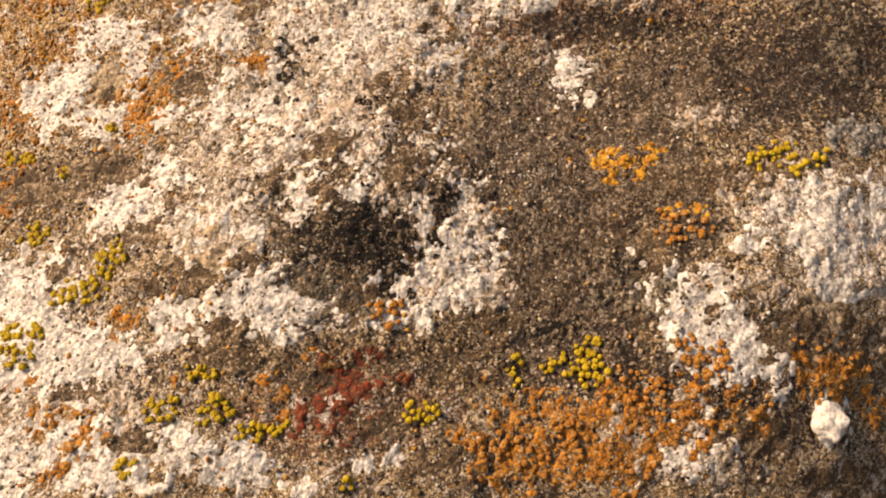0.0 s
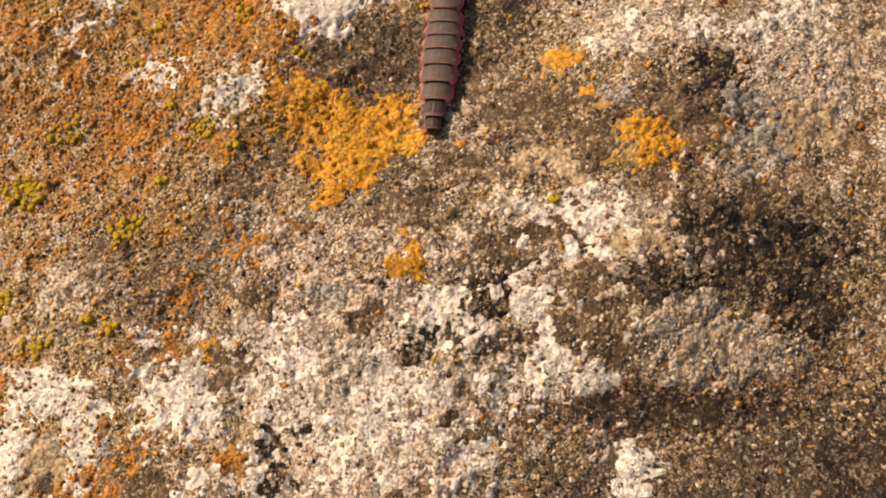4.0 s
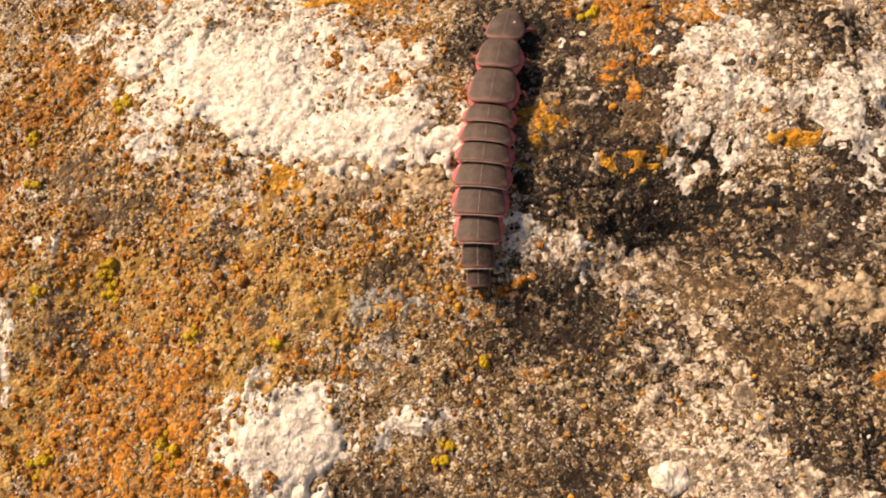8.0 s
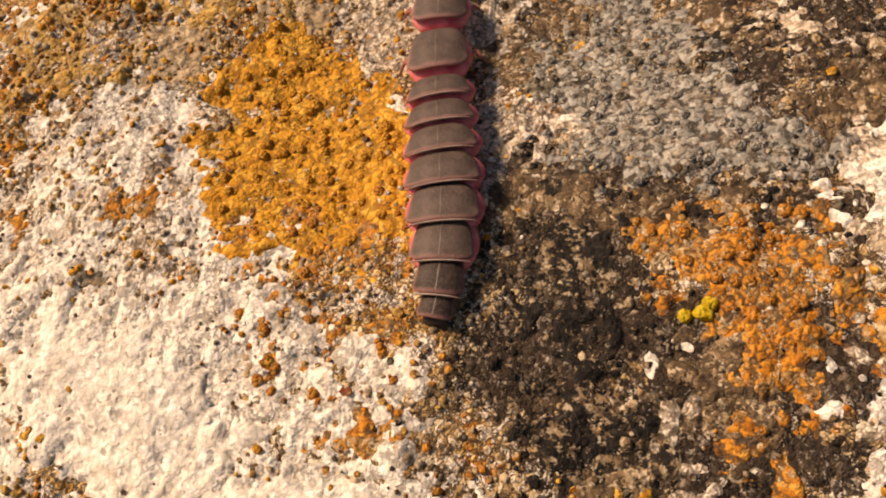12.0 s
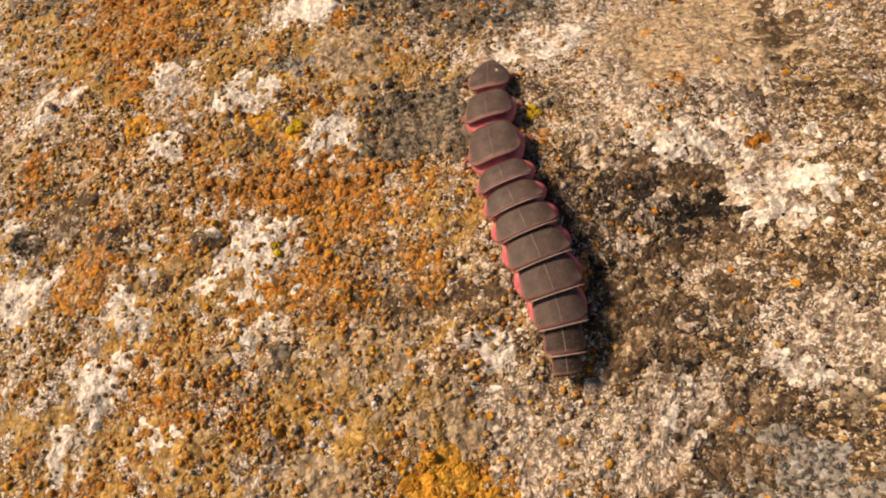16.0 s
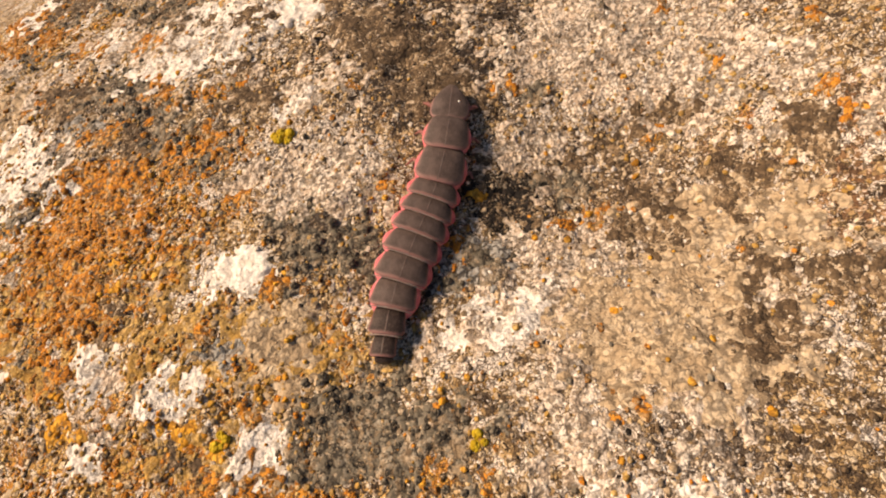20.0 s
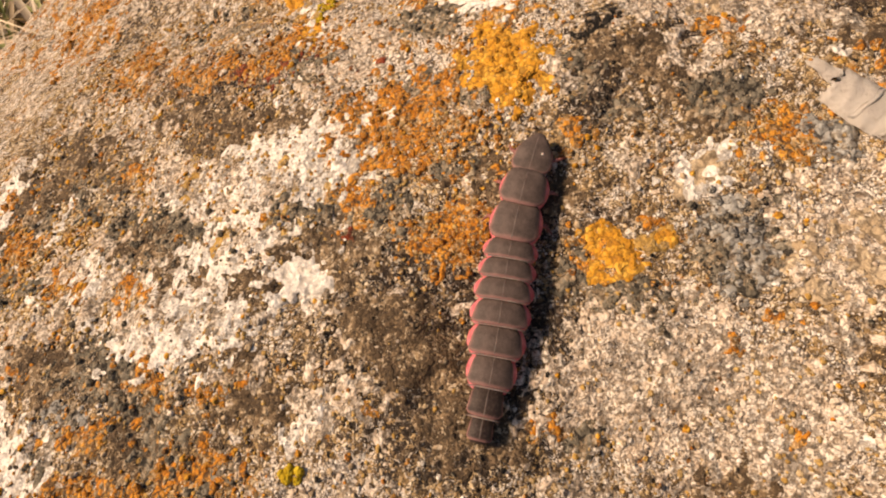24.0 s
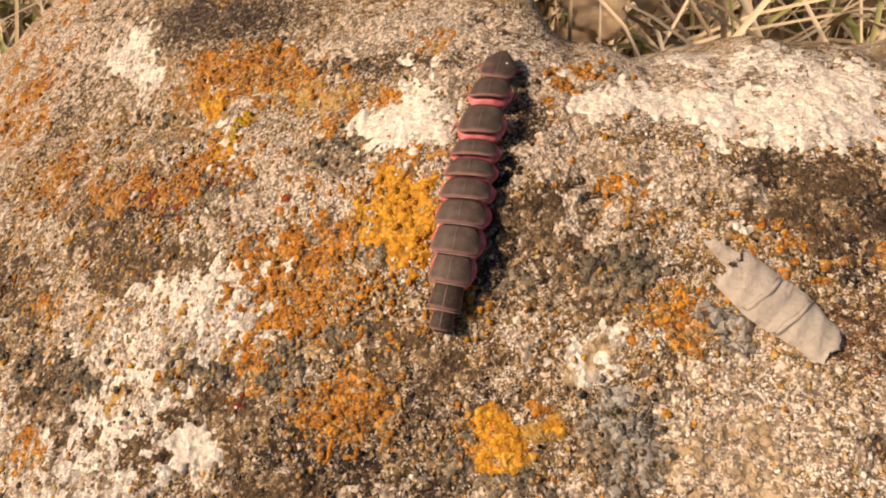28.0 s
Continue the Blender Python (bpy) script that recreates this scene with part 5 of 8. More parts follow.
def grit(u, v, a, b, seed):
    """A pale buff flake of stone, dished on top, lying loose."""
    bm = bmesh.new()
    bmesh.ops.create_icosphere(bm, subdivisions=4, radius=1)
    for vert in bm.verts:
        q = vert.co.copy()
        k = 1 + 0.35 * noise.noise(q * 1.3 + Vector((seed * 2.7, 0, 0))) + 0.10 * noise.noise(q * 4.1)
        dish = 0.28 * math.exp(-4 * ((q.x - 0.25) ** 2 + q.y**2)) * (q.z > 0)
        vert.co = Vector((q.x * k * a, q.y * k * b, (q.z * 0.55 * k - dish) * min(a, b))) * 0.001
    ob = part("stone_flake", bm, LICHEN["chalk"], None)
    ob.matrix_basis = Matrix.Translation(Vector(to_world(u, v, float(broad(u, v)) + 0.5 * min(a, b)))) @ FRAME.to_4x4()
    tagged(ob, "pale buff flake of stone lying on the dark crust", "pebble", "stone flakes")


grit(12.7, 92.7, 1.4, 1.1, 3)
grit(48.5, -1.8, 2.0, 2.2, 4)


# ---- lichens on the stone ----
lichen("white", -46.9, 42.5, 1.2, 3.8, -8, thin=1.1)
lichen("white", -39.0, 43.1, 1.4, 3.7, -7, thin=1.1)
lichen("white", -44.0, 48.5, 3.5, 1.1, -9, thin=1.1)
lichen("white", -41.9, 34.3, 2.9, 2.0, -6, thin=1.1)
lichen("white", -51.0, 39.4, 2.6, 3.4, -9, thin=1.1)
lichen("white", -31.9, 34.0, 1.8, 1.6, -7, thin=1.1)
lichen("tan", -42.6, 40.5, 2.4, 1.9, -7)
lichen("orange", -35.2, 36.5, 5.4, 3.2, 77)
granules("yellow", -39.7, 32.9, 1.2, 1.1, -6)
lichen("orange", -21.2, 40.2, 1.9, 1.6, -5)
lichen("black", -16.6, 40.0, 2.0, 4.5, -3)
lichen("black", -6.1, 15.7, 4.7, 2.8, 3)
lichen("black", -2.6, 13.4, 3.7, 2.0, -66)
lichen("black", 2.5, 20.6, 2.0, 1.6, 6)
lichen("black", -10.7, 16.2, 2.3, 1.8, 1)
lichen("black", -4.8, 33.5, 2.2, 1.2, 3)
lichen("white", -8.3, 45.5, 9.3, 5.9, -1)
lichen("cream", -10.5, 36.1, 9.6, 5.3, -1)
lichen("white", -8.1, 25.9, 8.2, 5.2, 2)
lichen("cream", -21.6, 27.3, 7.0, 3.2, -7)
lichen("white", -34.6, 21.8, 5.5, 2.6, 38, thin=1.1)
lichen("cream", -23.8, 17.6, 5.2, 3.4, -5)
lichen("white", -22.2, 16.1, 3.7, 2.3, -4, thin=1.1)
lichen("white", -11.6, 20.0, 1.7, 1.6, 1, thin=1.1)
lichen("white", -15.0, 9.1, 5.3, 3.7, 1)
lichen("white", -16.9, 9.6, 2.7, 2.5, -0, thin=1.1)
lichen("cream", 6.2, 11.3, 4.1, 2.9, 4)
lichen("white", 4.0, 17.1, 4.1, 2.2, 5)
lichen("cream", 1.7, 23.7, 3.4, 4.1, 6)
lichen("white", -16.2, 47.6, 3.1, 4.4, -4, thin=1.1)
lichen("white", -27.2, 46.6, 5.0, 4.5, -6)
lichen("white", -49.3, 11.6, 4.3, 3.0, -4, thin=1.1)
lichen("white", -47.9, 7.1, 4.9, 3.0, -3, thin=1.1)
lichen("white", -34.7, 3.2, 5.0, 1.2, -1, thin=1.1)
lichen("white", -41.2, 2.7, 4.5, 2.7, -1, thin=1.1)
lichen("cream", -42.9, -5.2, 4.3, 3.2, -0)
lichen("white", -24.3, -7.3, 3.8, 2.7, 1, thin=1.1)
lichen("white", -36.5, -5.1, 4.1, 1.8, 0, thin=1.1)
lichen("white", -18.4, -9.0, 3.7, 2.9, 2, thin=1.1)
lichen("white", -10.7, -11.1, 2.4, 1.2, 2, thin=1.1)
lichen("white", -26.0, 6.3, 4.1, 2.5, -1)
lichen("cream", -32.3, -2.6, 4.1, 2.5, 0)
lichen("white", -43.0, -11.4, 2.8, 1.8, 1, thin=1.1)
lichen("white", -31.6, -9.3, 5.1, 2.4, 1)
lichen("white", 35.1, 6.6, 7.8, 2.9, -32, thin=1.1)
lichen("cream", 33.2, 11.6, 4.8, 1.5, 4)
lichen("white", 47.8, 19.3, 7.2, 3.2, 4)
lichen("white", 57.0, 23.3, 3.0, 3.2, 3, thin=1.1)
lichen("cream", 41.2, 11.9, 4.2, 1.5, 4)
lichen("white", 50.0, -1.4, 1.9, 2.4, 3, thin=1.1)
lichen("white", 31.5, -4.9, 4.9, 3.0, 3)
lichen("cream", 24.9, -2.1, 4.1, 1.8, 3)
lichen("white", 40.0, 0.7, 2.9, 2.4, 3)
lichen("cream", 34.4, -7.2, 2.8, 1.8, 3)
lichen("white", -0.7, -7.5, 1.3, 1.2, 2, thin=1.1)
lichen("white", -4.4, -8.3, 1.0, 0.9, 2, thin=1.1)
lichen("white", 19.3, 40.0, 1.9, 2.8, 3)
lichen("cream", 36.1, 33.1, 2.9, 1.5, 2)
lichen("white", 51.4, 16.2, 4.4, 3.7, 4)
lichen("cream", 56.2, 12.2, 3.0, 3.2, 4)
lichen("tan", 48.5, 9.3, 3.8, 1.2, -32)
lichen("brown", 44.7, 7.1, 4.3, 3.1, 4)
lichen("orange", 49.6, 3.2, 3.7, 2.4, 3)
granules("orange", 15.1, -5.4, 4.7, 2.7, 3)
lichen("orange", 14.4, -7.8, 4.7, 2.4, 2)
lichen("orange", 23.3, -7.9, 3.1, 2.4, 2)
lichen("orange", 22.3, -2.4, 3.4, 1.3, 3)
granules("orange", 33.1, 3.5, 3.1, 1.8, 3)
lichen("orange", 33.4, -2.5, 4.9, 2.4, 3)
granules("orange", 31.2, 5.6, 1.4, 1.2, 3)
granules("orange", 26.8, 0.9, 4.1, 1.8, 3)
lichen("orange", -37.5, -7.0, 2.7, 2.8, 1)
lichen("orange", -55.0, 25.5, 2.9, 3.4, -7, thin=0.7)
lichen("orange", -58.3, 37.9, 3.2, 3.7, -10, thin=0.7)
lichen("orange", -33.2, 6.5, 1.8, 1.4, -1)
lichen("orange", -10.0, 2.9, 1.7, 1.1, 2)
lichen("orange", -14.2, -1.0, 1.6, 1.9, 2)
lichen("red", -6.0, 1.8, 3.0, 1.3, 2)
lichen("red", -7.6, -3.3, 3.2, 1.9, 2)
lichen("red", -5.3, -0.7, 3.8, 1.6, 2)
granules("orange", -2.4, 8.3, 1.0, 0.9, 3)
granules("yellow", 45.7, 28.1, 4.7, 2.4, 3)
granules("yellow", 20.3, 2.8, 3.4, 2.5, 3)
granules("yellow", 20.9, 5.3, 1.4, 1.0, 3)
granules("yellow", 12.0, 2.5, 1.2, 1.9, 3)
granules("yellow", 16.0, 2.9, 1.0, 0.8, 3)
granules("yellow", 2.0, -2.9, 1.7, 1.6, 2)
granules("yellow", -20.9, -3.6, 2.5, 1.6, 1)
granules("yellow", -22.7, 0.7, 2.0, 1.0, 1)
granules("yellow", -26.8, -3.1, 1.7, 2.1, 1)
granules("yellow", -45.5, 4.3, 2.8, 2.5, -2)
granules("yellow", -39.2, 10.2, 3.1, 1.8, -2)
granules("yellow", -47.8, 18.4, 2.2, 1.7, -5)
granules("yellow", -36.1, 13.6, 1.6, 2.2, -3)
granules("yellow", -29.6, -9.3, 1.3, 1.2, 1)
granules("yellow", -53.2, 29.4, 2.8, 1.0, -7)
granules("yellow", -46.0, 26.5, 0.9, 0.8, -6)
granules("yellow", -16.3, -5.4, 1.9, 1.2, 2)
lichen("gold", 26.4, 27.7, 4.3, 1.5, 2, thin=0.4)
lichen("gold", 31.9, 20.6, 2.8, 1.0, 3, thin=0.5)
lichen("grey", 54.7, 31.7, 2.9, 1.7, 3)
lichen("brown", -10.9, 26.6, 2.4, 1.9, 1)
lichen("brown", -8.5, 22.5, 2.0, 1.5, 2)
lichen("brown", -2.2, 24.8, 1.7, 2.8, 5)
lichen("brown", -0.1, 31.6, 1.7, 1.6, 6)
lichen("brown", -17.3, 22.6, 2.8, 1.4, -4)
lichen("brown", -28.1, 21.0, 3.6, 1.6, -7)
lichen("brown", -18.5, 12.7, 2.1, 1.3, -1)
lichen("brown", -12.1, 11.1, 3.0, 1.5, 1)
lichen("brown", -25.2, 11.2, 4.3, 1.7, -2)
lichen("brown", -21.2, 5.1, 3.3, 1.6, 0)
lichen("brown", -5.7, 8.8, 2.7, 1.9, 2)
lichen("brown", 9.6, 6.9, 3.4, 1.6, 3)
lichen("brown", 28.3, 16.3, 2.1, 2.6, 3)
lichen("brown", 39.2, 25.4, 5.0, 1.7, 3)
lichen("brown", 32.3, 25.4, 4.2, 1.7, 3)
lichen("brown", -33.6, 17.1, 3.9, 1.8, -4)
lichen("brown", -39.5, 25.5, 5.0, 2.0, -5)
lichen("brown", -44.2, 14.2, 3.3, 2.3, -3)
lichen("brown", -51.5, 25.9, 4.6, 3.3, -6)
lichen("brown", -19.6, 2.0, 3.3, 1.3, 1)
lichen("brown", -11.1, 0.4, 2.6, 1.3, 2)
lichen("brown", -30.6, 37.6, 3.3, 2.2, -6)
lichen("brown", -23.7, 50.0, 3.3, 2.3, -5)
lichen("brown", 2.2, 45.4, 2.3, 2.4, 3)
lichen("black", 15.6, 6.4, 3.0, 1.2, 3)
lichen("black", 24.9, 14.3, 1.7, 1.3, 3)
lichen("black", -12.5, 12.3, 1.7, 0.9, 1)
lichen("white", -18.7, 15.3, 1.4, 1.6, -2, thin=1.1)
lichen("white", -7.7, 20.9, 1.7, 1.0, 3, thin=1.1)
lichen("white", -1.8, 8.3, 2.7, 1.6, 3)
lichen("cream", -28.7, 24.2, 5.6, 2.7, -7)
lichen("white", -3.9, 47.7, 2.3, 1.7, -1, thin=1.1)
lichen("white", 7.6, 48.1, 4.6, 2.3, 3, thin=0.7)
lichen("cream", 15.4, 44.2, 3.1, 2.2, 4, thin=0.7)
lichen("brown", 34.5, 9.0, 1.4, 1.2, 4)
lichen("white", 46.1, 23.4, 3.6, 1.7, 3)
lichen("white", 38.2, 16.4, 1.4, 0.9, 4, thin=1.1)
lichen("brown", -37.4, -1.4, 2.8, 1.3, -0)
lichen("brown", -29.5, -6.9, 2.6, 1.3, 1)
lichen("orange", -33.1, -5.1, 2.0, 1.6, 1, thin=0.7)
lichen("orange", -44.0, -1.2, 2.2, 1.7, -1, thin=0.7)
lichen("orange", -25.9, -0.7, 1.9, 1.0, 1, thin=0.7)
lichen("orange", 26.3, -5.1, 3.4, 1.8, 3)
lichen("orange", 17.7, -1.6, 2.7, 1.3, 3)
granules("yellow", -13.8, -4.7, 1.0, 0.9, 2)
granules("yellow", -5.9, -10.4, 0.5, 0.5, 2)
granules("orange", 8.0, -6.3, 1.3, 1.2, 2)
lichen("brown", 52.7, 6.6, 3.7, 3.1, 3)
lichen("brown", 40.4, -4.0, 4.3, 1.8, 3)
lichen("brown", 50.1, -8.3, 6.2, 1.6, 2)
lichen("orange", 54.9, 0.6, 3.0, 1.5, 3, thin=0.6)
lichen("brown", -1.1, -4.2, 3.8, 1.9, 2)
lichen("brown", 2.8, -8.3, 3.8, 1.8, 2)
lichen("white", -17.3, 94.5, 4.2, 4.2, 1)
lichen("white", -16.9, 94.5, 2.8, 3.0, 1)
lichen("white", -6.8, 96.0, 2.7, 1.0, 14)
lichen("white", -26.6, 83.6, 3.9, 1.6, 42)
lichen("white", -37.2, 85.8, 2.2, 2.2, -6)
lichen("white", -44.0, 98.8, 1.1, 5.0, 2)
lichen("white", -48.5, 91.6, 1.9, 2.3, -1)
lichen("white", -25.5, 69.5, 1.9, 0.8, 1)
lichen("cream", -43.6, 58.5, 3.2, 2.9, -1, thin=1.3)
lichen("white", -32.7, 53.2, 1.5, 1.0, 1)
lichen("white", -42.2, 46.4, 4.7, 2.3, 1)
lichen("cream", 13.1, 94.7, 1.8, 1.8, -7, thin=1.3)
lichen("cream", 19.8, 88.6, 5.5, 3.9, -29)
lichen("cream", 20.2, 93.3, 3.6, 2.8, -7)
lichen("cream", 37.5, 90.5, 2.9, 2.0, -2)
lichen("white", 36.7, 87.8, 2.9, 1.6, -2)
lichen("cream", 34.9, 81.4, 3.9, 3.1, -1)
lichen("white", 31.6, 85.4, 1.6, 1.9, -3)
lichen("cream", 40.9, 83.0, 2.8, 5.0, -1)
lichen("brown", 8.3, 63.4, 5.8, 2.4, 14)
lichen("tan", 17.3, 62.1, 3.9, 2.8, -0)
lichen("cream", 19.0, 66.7, 3.9, 2.5, -1)
lichen("white", 9.5, 60.6, 3.4, 1.0, 25)
lichen("cream", 1.9, 62.4, 2.9, 1.8, -1)
lichen("white", -1.9, 62.0, 0.8, 0.7, -0)
lichen("cream", -15.8, 62.5, 3.9, 4.0, -1, thin=0.8)
lichen("cream", -20.4, 67.9, 2.0, 2.1, -0)
lichen("cream", -6.8, 56.9, 2.4, 1.8, 1)
lichen("white", -3.5, 56.4, 0.8, 0.8, 1)
lichen("cream", -14.7, 47.9, 3.5, 1.7, 2)
lichen("cream", -22.8, 51.6, 2.5, 2.9, 1)
lichen("cream", -10.4, 52.8, 2.4, 2.3, 1, thin=0.7)
lichen("cream", 4.7, 51.6, 3.5, 2.2, 2, thin=0.8)
lichen("brown", 14.7, 55.6, 3.4, 1.6, 1, thin=0.8)
lichen("tan", 27.5, 53.4, 3.7, 1.4, 3, thin=0.7)
lichen("white", 20.7, 59.6, 0.5, 0.5, 2)
lichen("tan", 11.4, 73.0, 3.5, 3.4, -4)
lichen("tan", 20.1, 63.3, 3.4, 2.3, 1)
lichen("cream", -1.3, 71.5, 3.1, 2.1, -3)
lichen("cream", 1.7, 79.4, 3.8, 2.9, -4, thin=0.7)
lichen("cream", 28.3, 92.9, 2.4, 1.7, -5)
lichen("tan", 36.4, 75.6, 3.4, 3.0, 0)
lichen("gold", -13.4, 78.6, 7.0, 3.1, -21)
lichen("gold", -17.6, 81.9, 3.3, 2.7, 2)
lichen("gold", -13.0, 73.5, 4.1, 3.6, -2)
lichen("gold", -8.1, 79.9, 2.7, 2.2, -3)
lichen("gold", -4.7, 76.3, 1.7, 1.4, -4)
lichen("gold", -4.6, 61.4, 1.9, 2.2, -0)
lichen("orange", -57.2, 96.0, 4.2, 5.0, -5)
lichen("orange", -41.1, 81.8, 4.0, 3.6, -5)
lichen("orange", -37.5, 78.4, 3.0, 2.2, -4)
lichen("orange", -29.3, 97.5, 6.4, 6.1, -9)
lichen("orange", -31.4, 92.4, 4.7, 4.3, -7)
lichen("orange", -49.2, 85.7, 3.0, 2.5, -1, thin=0.7)
lichen("orange", -23.1, 89.9, 3.6, 3.0, -1)
lichen("orange", -29.4, 56.7, 1.7, 2.5, 0)
lichen("orange", -23.6, 63.2, 2.9, 1.7, -0, thin=0.7)
lichen("orange", -33.8, 83.6, 1.9, 1.9, -5)
lichen("orange", -45.7, 70.9, 3.7, 1.9, -2, thin=0.5)
lichen("orange", -49.3, 62.5, 3.7, 1.3, -1, thin=0.5)
lichen("orange", -29.3, 51.6, 1.2, 1.8, 1)
lichen("gold", 20.9, 73.8, 2.3, 2.9, -2)
lichen("gold", 11.6, 83.9, 1.5, 1.7, -6)
lichen("orange", 30.6, 92.8, 2.9, 2.1, -5, thin=0.6)
lichen("gold", 14.4, 79.7, 0.7, 0.8, -5)
lichen("orange", 1.1, 81.7, 0.5, 0.6, -4)
lichen("orange", -27.9, 76.2, 1.7, 1.7, 1)
lichen("gold", -25.3, 51.5, 0.9, 1.5, 1)
lichen("orange", 28.5, 89.9, 2.2, 1.0, -5, thin=0.5)
granules("yellow", -50.5, 98.7, 2.3, 2.9, -1)
granules("yellow", -48.0, 78.6, 2.2, 2.2, -1)
granules("yellow", -51.7, 70.5, 2.8, 2.3, -1)
granules("yellow", -37.3, 65.7, 2.1, 2.0, -1)
granules("yellow", -26.5, 94.2, 1.3, 1.4, -6)
granules("yellow", -29.5, 78.2, 1.6, 1.4, -1)
granules("yellow", -19.1, 87.4, 0.5, 0.5, 2)
granules("yellow", -25.9, 76.2, 0.8, 0.8, 1)
granules("yellow", -36.7, 54.2, 1.0, 0.6, 0)
granules("yellow", -45.4, 52.0, 2.2, 0.9, 0)
granules("yellow", -38.2, 92.2, 1.1, 1.3, -4)
granules("yellow", -34.5, 80.9, 0.6, 0.6, -5)
granules("yellow", -39.7, 54.8, 0.7, 0.6, 0)
granules("yellow", -4.3, 94.1, 0.5, 1.0, -3)
lichen("grey", 30.0, 77.1, 1.9, 1.5, -1)
lichen("grey", 31.7, 73.8, 2.3, 2.2, 0)
lichen("grey", 17.2, 79.0, 1.7, 1.0, -5)
lichen("grey", 29.3, 69.7, 1.4, 0.9, 2)
lichen("grey", -12.8, 57.8, 2.2, 1.7, 0)
lichen("black", 3.2, 57.7, 2.3, 2.3, 0)
lichen("black", 26.4, 64.5, 3.6, 1.5, 3)
lichen("black", 35.7, 63.6, 4.8, 1.7, 3)
lichen("black", 21.2, 59.0, 3.4, 1.4, 2)
lichen("black", -3.4, 52.4, 1.8, 1.7, 1)
lichen("black", 26.7, 80.6, 2.2, 2.2, -3)
lichen("black", 35.5, 57.7, 1.9, 2.1, 3)
lichen("brown", -15.2, 86.6, 3.4, 2.1, 2)
lichen("brown", -0.2, 82.9, 4.0, 2.2, -4)
lichen("brown", 4.9, 77.7, 2.5, 1.8, -4)
lichen("brown", 10.9, 78.5, 2.4, 1.8, -5)
lichen("brown", 24.8, 74.8, 2.2, 1.9, -1)
lichen("brown", -4.9, 67.5, 3.1, 2.0, -2)
lichen("brown", -25.4, 71.2, 2.7, 2.1, 1)
lichen("brown", -32.1, 59.8, 2.6, 2.0, 0)
lichen("brown", -39.3, 62.4, 2.8, 2.1, -1)
lichen("brown", -9.4, 55.1, 2.4, 1.5, 1)
lichen("brown", -20.2, 56.9, 2.5, 1.6, 0)
lichen("brown", 12.9, 60.0, 2.7, 1.4, -0)
lichen("brown", 24.6, 66.7, 1.7, 1.5, 2)
lichen("brown", 31.7, 67.3, 2.4, 1.7, 3)
lichen("white", 25.2, 86.6, 2.2, 1.6, -5)
lichen("cream", 6.0, 67.1, 2.9, 1.6, -2)
lichen("cream", -7.2, 63.6, 2.5, 2.0, -1)
lichen("white", -6.8, 51.7, 1.5, 0.8, 1)
lichen("cream", 27.0, 72.5, 2.3, 1.5, 0, thin=0.7)
lichen("orange", -50.6, 81.0, 2.9, 2.2, -0, thin=0.7)
lichen("orange", -45.9, 89.3, 3.0, 3.0, -1, thin=0.7)
lichen("orange", -38.2, 96.5, 3.0, 3.4, -2, thin=0.7)
lichen("orange", -20.4, 83.1, 1.7, 2.0, 3)
lichen("orange", -57.2, 88.2, 2.4, 3.9, -3, thin=0.7)
lichen("orange", -25.6, 87.2, 2.1, 1.5, -1)
lichen("gold", 0.5, 75.2, 0.6, 0.7, -4)
lichen("orange", -38.7, 72.1, 2.9, 1.5, -2, thin=0.6)
lichen("orange", 26.5, 74.2, 1.6, 1.8, -1, thin=0.5)
granules("yellow", -52.9, 94.9, 1.6, 1.6, -2)
granules("yellow", -39.9, 87.2, 0.7, 0.7, -4)
granules("yellow", -34.2, 71.2, 0.7, 0.7, -1)
granules("yellow", -50.9, 57.3, 1.1, 1.6, -1)
granules("yellow", 10.7, 67.7, 0.4, 0.5, -2)
lichen("white", 16.9, 86.4, 2.3, 2.0, -7)
lichen("white", 21.6, 90.6, 1.4, 1.3, -7)
lichen("white", -23.7, 126.4, 10.1, 4.5, -14)
lichen("white", -24.4, 126.5, 6.6, 3.2, -14)
lichen("white", -30.9, 133.3, 4.3, 4.5, -4)
lichen("white", -19.8, 130.9, 5.2, 4.3, -4)
lichen("white", -20.8, 120.4, 4.3, 2.4, -40)
lichen("white", -16.5, 119.7, 2.6, 2.3, -3)
lichen("white", -31.2, 121.1, 2.9, 3.1, -3)
lichen("white", -11.4, 121.8, 3.7, 2.1, -3)
lichen("white", -7.2, 121.0, 2.7, 2.1, 20)
lichen("white", -38.0, 132.4, 2.2, 1.9, -5)
lichen("white", -13.8, 126.5, 3.2, 3.2, -4)
lichen("cream", -24.5, 114.6, 3.2, 1.9, -2)
lichen("white", -9.0, 127.2, 2.7, 1.7, -4)
lichen("tan", -11.6, 117.3, 5.2, 2.7, -3)
lichen("cream", 18.8, 127.9, 4.1, 2.5, -4)
lichen("white", 18.0, 123.6, 3.4, 2.5, -3)
lichen("cream", 17.4, 119.2, 2.7, 3.0, -1)
lichen("cream", 7.4, 124.4, 2.4, 2.0, -5)
lichen("white", 17.0, 128.6, 1.8, 1.5, -6)
lichen("cream", 29.8, 129.7, 3.6, 3.1, 5)
lichen("white", 28.2, 122.4, 2.3, 3.2, -49)
lichen("white", 28.4, 120.6, 3.2, 1.3, -55)
lichen("cream", 6.8, 117.1, 1.4, 1.3, -1)
lichen("cream", 3.6, 110.5, 3.7, 2.1, -1)
lichen("cream", 10.9, 109.2, 3.6, 2.0, 0)
lichen("brown", 16.6, 107.0, 4.3, 1.6, -15)
lichen("cream", 23.4, 113.3, 3.5, 1.9, 0)
lichen("tan", 23.8, 105.8, 2.5, 2.2, 0)
lichen("cream", 13.6, 102.7, 3.4, 2.2, 0)
lichen("brown", 18.5, 101.5, 3.2, 1.7, 1, thin=0.7)
